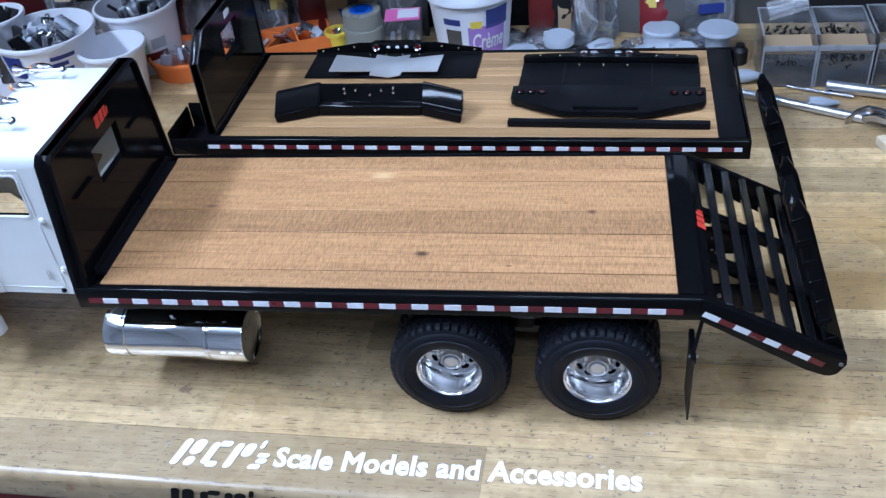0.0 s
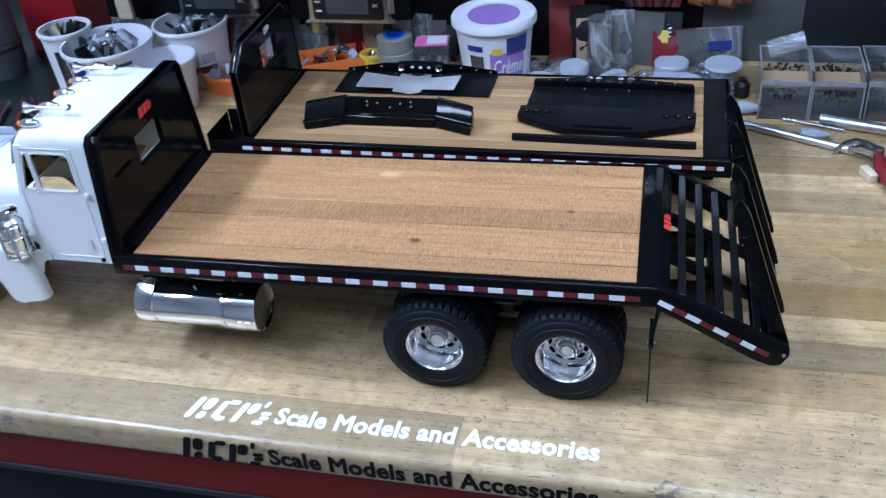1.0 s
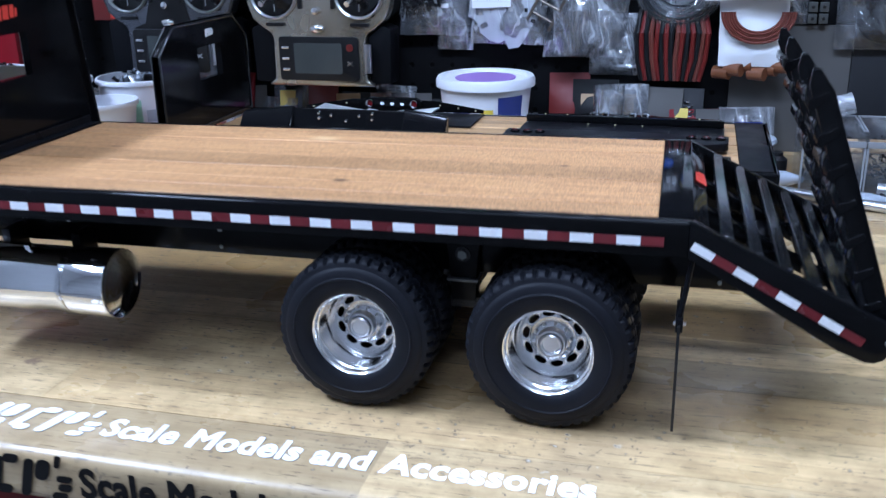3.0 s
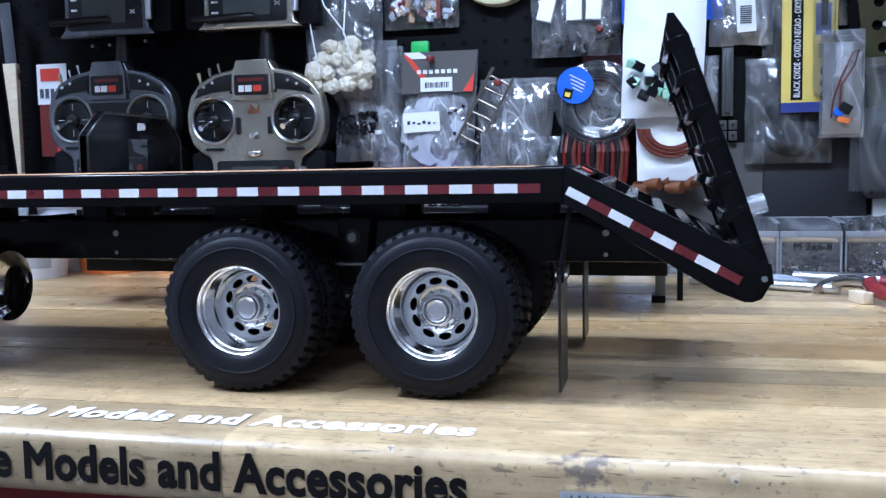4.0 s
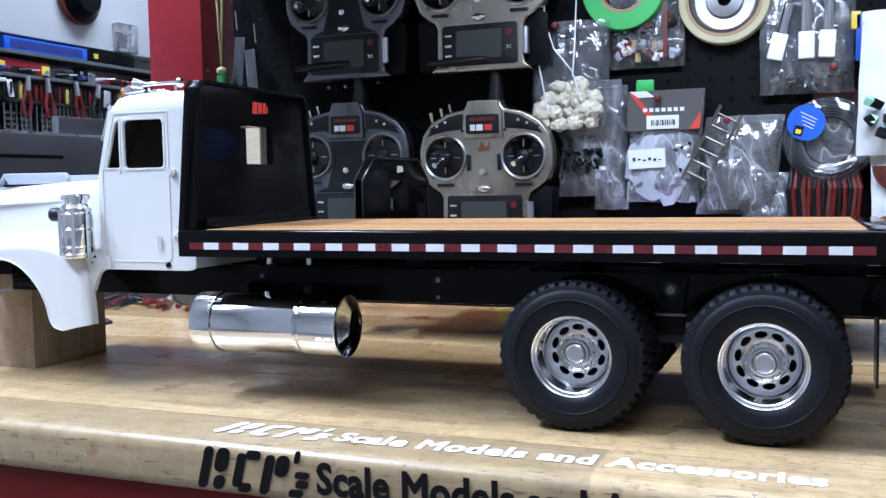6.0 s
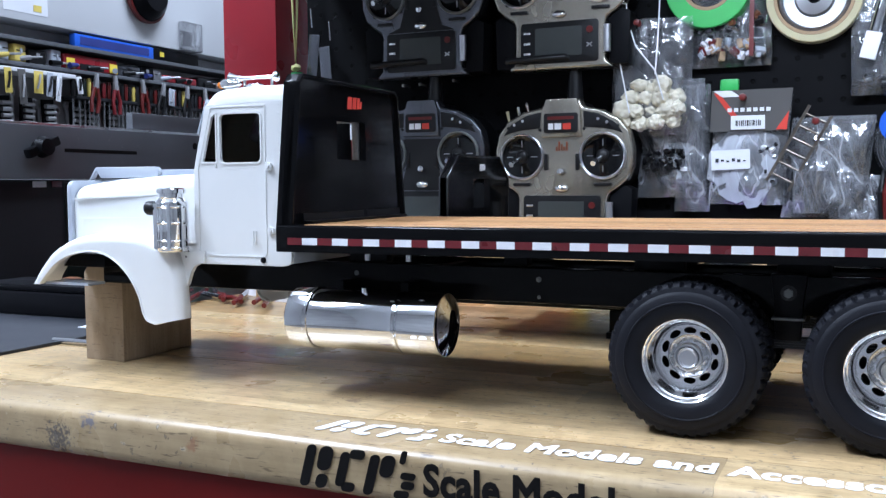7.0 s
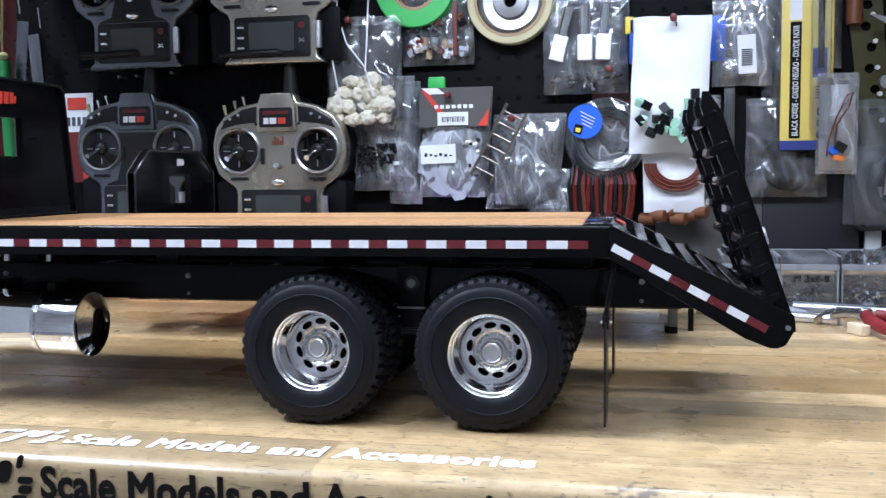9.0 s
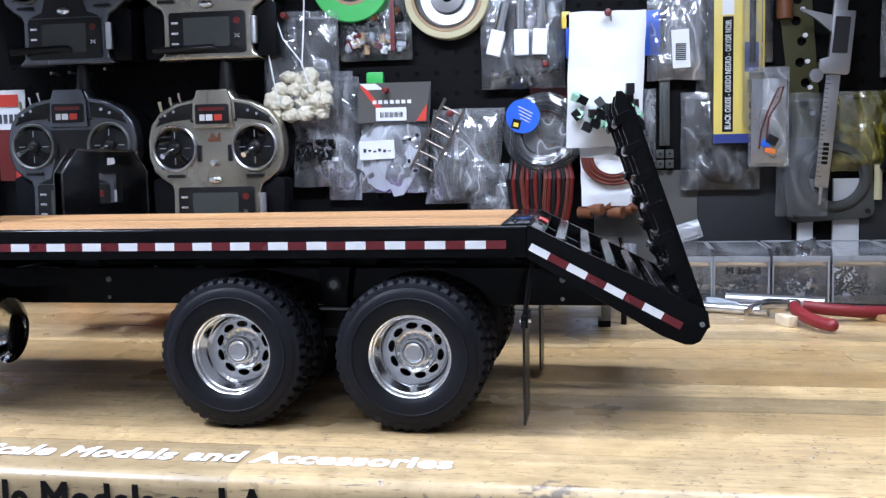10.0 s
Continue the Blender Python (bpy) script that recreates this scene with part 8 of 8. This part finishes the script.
for y in (1.40, 1.475, 1.585, 1.66, 1.77, 1.86, 1.99):
    ob = thing("pliers", "pliers with coloured grips hung over the rail", "pliers", (WX + 0.100, y, 0.395), "pliers on the rail", turn=(g.uniform(-12, 12), 0, 0))
    mat = g.choice(("redwire", "grip", "dark", "redwire", "satin"))
    for s_ in (-1, 1):
        part("grip", hose([(0, 0.004 * s_, 0.012), (0, 0.013 * s_, -0.020), (0, 0.010 * s_, -0.055)], 0.0052, 8), mat, ob)
    part("jaws", prism([(-0.008, 0.010), (0.008, 0.010), (0.004, 0.050), (-0.004, 0.050)], "x", -0.004, 0.004, 0.001), "toolgrey", ob)
for y, w, h, mat in ((1.030, 0.026, 0.060, "milky"), (1.075, 0.03, 0.075, "paper"), (1.12, 0.022, 0.06, "yellow_card"), (1.160, 0.030, 0.085, "cardgrey"), (1.205, 0.024, 0.055, "yellow_card"), (1.240, 0.02, 0.06, "milky"), (1.265, 0.02, 0.07, "paper"), (1.345, 0.016, 0.045, "paper"), (1.70, 0.03, 0.05, "milky")):
    cd = thing("hanging_card", "printed tool card hung under the pale shelf", "card", (WX + 0.0985 + g.uniform(0, 0.006), y, 0.430 - h), "tool cards", turn=(g.uniform(-9, 9), 0, g.uniform(-15, 15)))
    part("card", box(0.0, 0.0015, -w / 2, w / 2, 0.0, h, 0.0004), mat, cd)
    part("tool_outline", hose([(0.004, -w * 0.2, h * 0.2), (0.006, 0.0, h * 0.55), (0.004, w * 0.15, h * 0.85)], 0.0028, 8), g.choice(("toolgrey", "dark", "toolgrey")), cd)
CASES = ((1.02, 0.05, 0.040, "panel"), (1.08, 0.06, 0.046, "milky"), (1.15, 0.04, 0.044, "yellow_card"), (1.205, 0.05, 0.036, "dark"), (1.262, 0.04, 0.044, "milky"), (1.312, 0.19, 0.040, "red"), (1.507, 0.085, 0.032, "silver"),
         (1.600, 0.05, 0.038, "satin"), (1.655, 0.03, 0.030, "zinc"), (1.690, 0.15, 0.022, "red"), (1.845, 0.10, 0.030, "dark"), (1.95, 0.11, 0.036, "panel"), (2.07, 0.12, 0.034, "satin"))
for y, w, h, mat in CASES:
    ob = thing("tool_case", "small tool or case lying on the wall shelf", "tool case", (WX + 0.050, y + w / 2, 0.450), "cases on the shelf", turn=(0, 0, 0 if mat == "red" else g.uniform(-16, 16)))
    part("case", box(-0.030, 0.032, -w / 2, w / 2, 0.0, h, 0.006, 3), mat, ob)
    if mat == "red" and w > 0.16:
        part("label", box(0.0322, 0.0335, -w * 0.22, w * 0.22, h * 0.08, h * 0.45), "dark", ob)
        for dy in (-0.075, 0.078):
            part("label", box(0.0322, 0.0345, dy - 0.014, dy + 0.014, h * 0.08, h * 0.72), "yellow", ob)
    else:
        part("lid_line", box(0.0322, 0.0330, -w * 0.42, w * 0.42, h * 0.60, h * 0.66), "dark", ob)
        part("latch", box(0.0322, 0.0345, -w * 0.10, w * 0.10, h * 0.50, h * 0.76, 0.001), g.choice(("milky", "toolgrey", "dark")), ob)
for k in range(16):
    y = 1.0 + 0.068 * k + g.uniform(-0.02, 0.02)
    sz = g.uniform(0.010, 0.020)
    ob = thing("loose_tool", "small loose tool lying on the wall shelf", "hand tool", (WX + 0.086, y, 0.4502), "loose tools on the shelf", turn=(0, 0, g.uniform(40, 140)))
    part("body", rod((-0.022, 0, 0.008), (0.014, 0, 0.008 + sz * 0.3), 0.0075, 10, r2=0.0055), g.choice(("dark", "toolgrey", "milky", "redwire", "satin", "yellow_card", "navy")), ob)
    part("shank", rod((0.0142, 0, 0.008 + sz * 0.3), (0.040, 0, 0.008 + sz * 0.4), 0.0028, 8), "toolgrey", ob)
lv = thing("blue_level", "long blue spirit level held under the white cabinet", "spirit level", (WX + 0.080, 1.50, 0.5105))
part("bar", box(-0.010, 0.010, -0.158, 0.140, 0.0, 0.033, 0.002), "blue", lv)
part("inset", box(0.0101, 0.0108, -0.140, 0.120, 0.006, 0.027), "navy", lv)
part("bar_end", box(-0.0101, 0.0101, 0.141, 0.34, 0.0, 0.033, 0.002), "satin", lv)
part("vial", box(0.0102, 0.0120, 0.165, 0.182, 0.010, 0.024), "yellow", lv)
structure("level_rail", box(WX, WX + 0.094, 0.5, 2.6, 0.500, 0.510, 0.001), "grey", "narrow grey rail below the white cabinet")
structure("white_cabinet", box(WX, WX + 0.09, 0.3, 2.28, 0.550, 1.3, 0.004), "wallw", "white wall cabinet above the tools")
dr = thing("red_reel", "dark red and black reel hung on the white cabinet", "reel", (WX + 0.09, 1.605, 0.683))
part("reel_body", lathe([(0.0, 0.05), (0.045, 0.05), (0.062, 0.035), (0.070, 0.015), (0.070, 0.0), (0.0, 0.0)], "x", n=32), "satin", dr)
part("reel_rim", lathe([(0.071, 0.004), (0.077, 0.006), (0.077, 0.018), (0.071, 0.020)], "x", n=32, closed=True), "redwire", dr)
wc = thing("wall_notes", "white and yellow notes taped on the cabinet", "notes", (WX + 0.0902, 1.18, 0.56))
part("white_note", box(0.0, 0.0006, -0.06, 0.075, 0.010, 0.12), "paper", wc)
part("yellow_note", box(0.0008, 0.0014, 0.03, 0.055, 0.018, 0.034), "yellow_card", wc)
hb = thing("hanging_blister", "clear blister pack hung on the white cabinet", "blister pack", (WX + 0.091, 1.790, 0.550))
part("pack", box(0.0, 0.025, -0.042, 0.042, 0.0, 0.085, 0.004), "bag2", hb)
part("pack_card", box(0.0005, 0.002, -0.02, 0.02, 0.015, 0.06), "silver", hb)
sb = thing("white_spray_bottle", "white nozzle bottle on a small shelf", "bottle", (-1.79, 2.36, 0.545))
part("bottle_body", lathe([(0.0, 0.0), (0.022, 0.0), (0.022, 0.07), (0.008, 0.085), (0.006, 0.13), (0.0, 0.13)], "z", n=18), "tub", sb)
structure("side_shelf", box(WX, WX + 0.2, 2.30, 2.55, 0.53, 0.545, 0.002), "wallw", "small pale shelf on the left wall")


# ---------- writing on the bench ----------
def shop_mark(name, material, m, label):
    """The shop's brushed name as plain slanted strokes, with the words after it in letters."""
    ob = thing(name, label, "lettering")
    ob.matrix_world = m
    h, sl = 0.0245, 0.26
    for u, w, z0, z1 in ((0.000, 0.0062, 0.0, 1.0), (0.0085, 0.0090, 0.42, 1.0), (0.0100, 0.0075, 0.0, 0.34), (0.0225, 0.0060, 0.10, 0.92), (0.0280, 0.0095, 0.78, 1.0), (0.0270, 0.0085, 0.0, 0.22),
                         (0.0410, 0.0060, 0.0, 0.94), (0.0482, 0.0085, 0.45, 0.96), (0.0590, 0.0036, 0.80, 1.1), (0.0600, 0.0090, 0.02, 0.20), (0.0630, 0.0080, 0.24, 0.42), (0.0615, 0.0090, 0.46, 0.62)):
        r = min(w, (z1 - z0) * h) * 0.42
        pts = [(a + sl * b, b) for a, b in rounded(u, u + w, z0 * h, z1 * h, r, 3)]
        part("brush_stroke", prism(pts, "z", 0.0, 0.0003), material, ob)
    words = shifted(lettering("Scale Models and Accessories", 0.2615, 0.0185, 0.0003, 0.036), pose(0.0785, 0.0035, 0))
    for bm in islands(words):
        part("letter", bm, material, ob)
    return ob


shop_mark("bench_top_lettering", "vinyl", pose(-0.2010, -0.0705, 0.0002), "white vinyl lettering on the bench top")
shop_mark("bench_front_lettering", "ink", Matrix.Translation((-0.1990, EDGE - 0.0004, -0.0275)) @ pose(0, 0, 0, 90, 0, 0), "bold black lettering on the bench front edge")


# ---------- bench top strips ----------
rng = random.Random(11)
y, k = EDGE, 0
while y < BACK - 0.004:
    w = min(rng.uniform(0.034, 0.05), BACK - y)
    if k == 0:
        w = 0.052
    x = LEFT - rng.uniform(0.0, 0.3) * (k > 0)
    while x < RIGHT:
        ln = rng.uniform(0.34, 0.9) if k else (0.695 if x < -0.5 else 0.78)
        x0, x1 = max(x, LEFT), min(x + ln, RIGHT)
        if x1 > LEFT + 0.01:
            bm = box(x0 + 0.0001, x1 - 0.0001, y + 0.00012, y + w - 0.00012, UP - 0.0315, UP - 0.00025 * ((k * 7 + int(x0 * 100)) % 3 == 0), 0.0)
            if k == 0:
                es = [e for e in bm.edges if all(abs(v.co.y - y) < 2e-4 for v in e.verts) and abs(e.verts[0].co.z - e.verts[1].co.z) < 1e-6]
                bmesh.ops.bevel(bm, geom=es, offset=0.0075, segments=5, affect="EDGES", profile=0.5)
            part("strip", bm, "bench", bench)
        x += ln
    y, k = y + w, k + 1
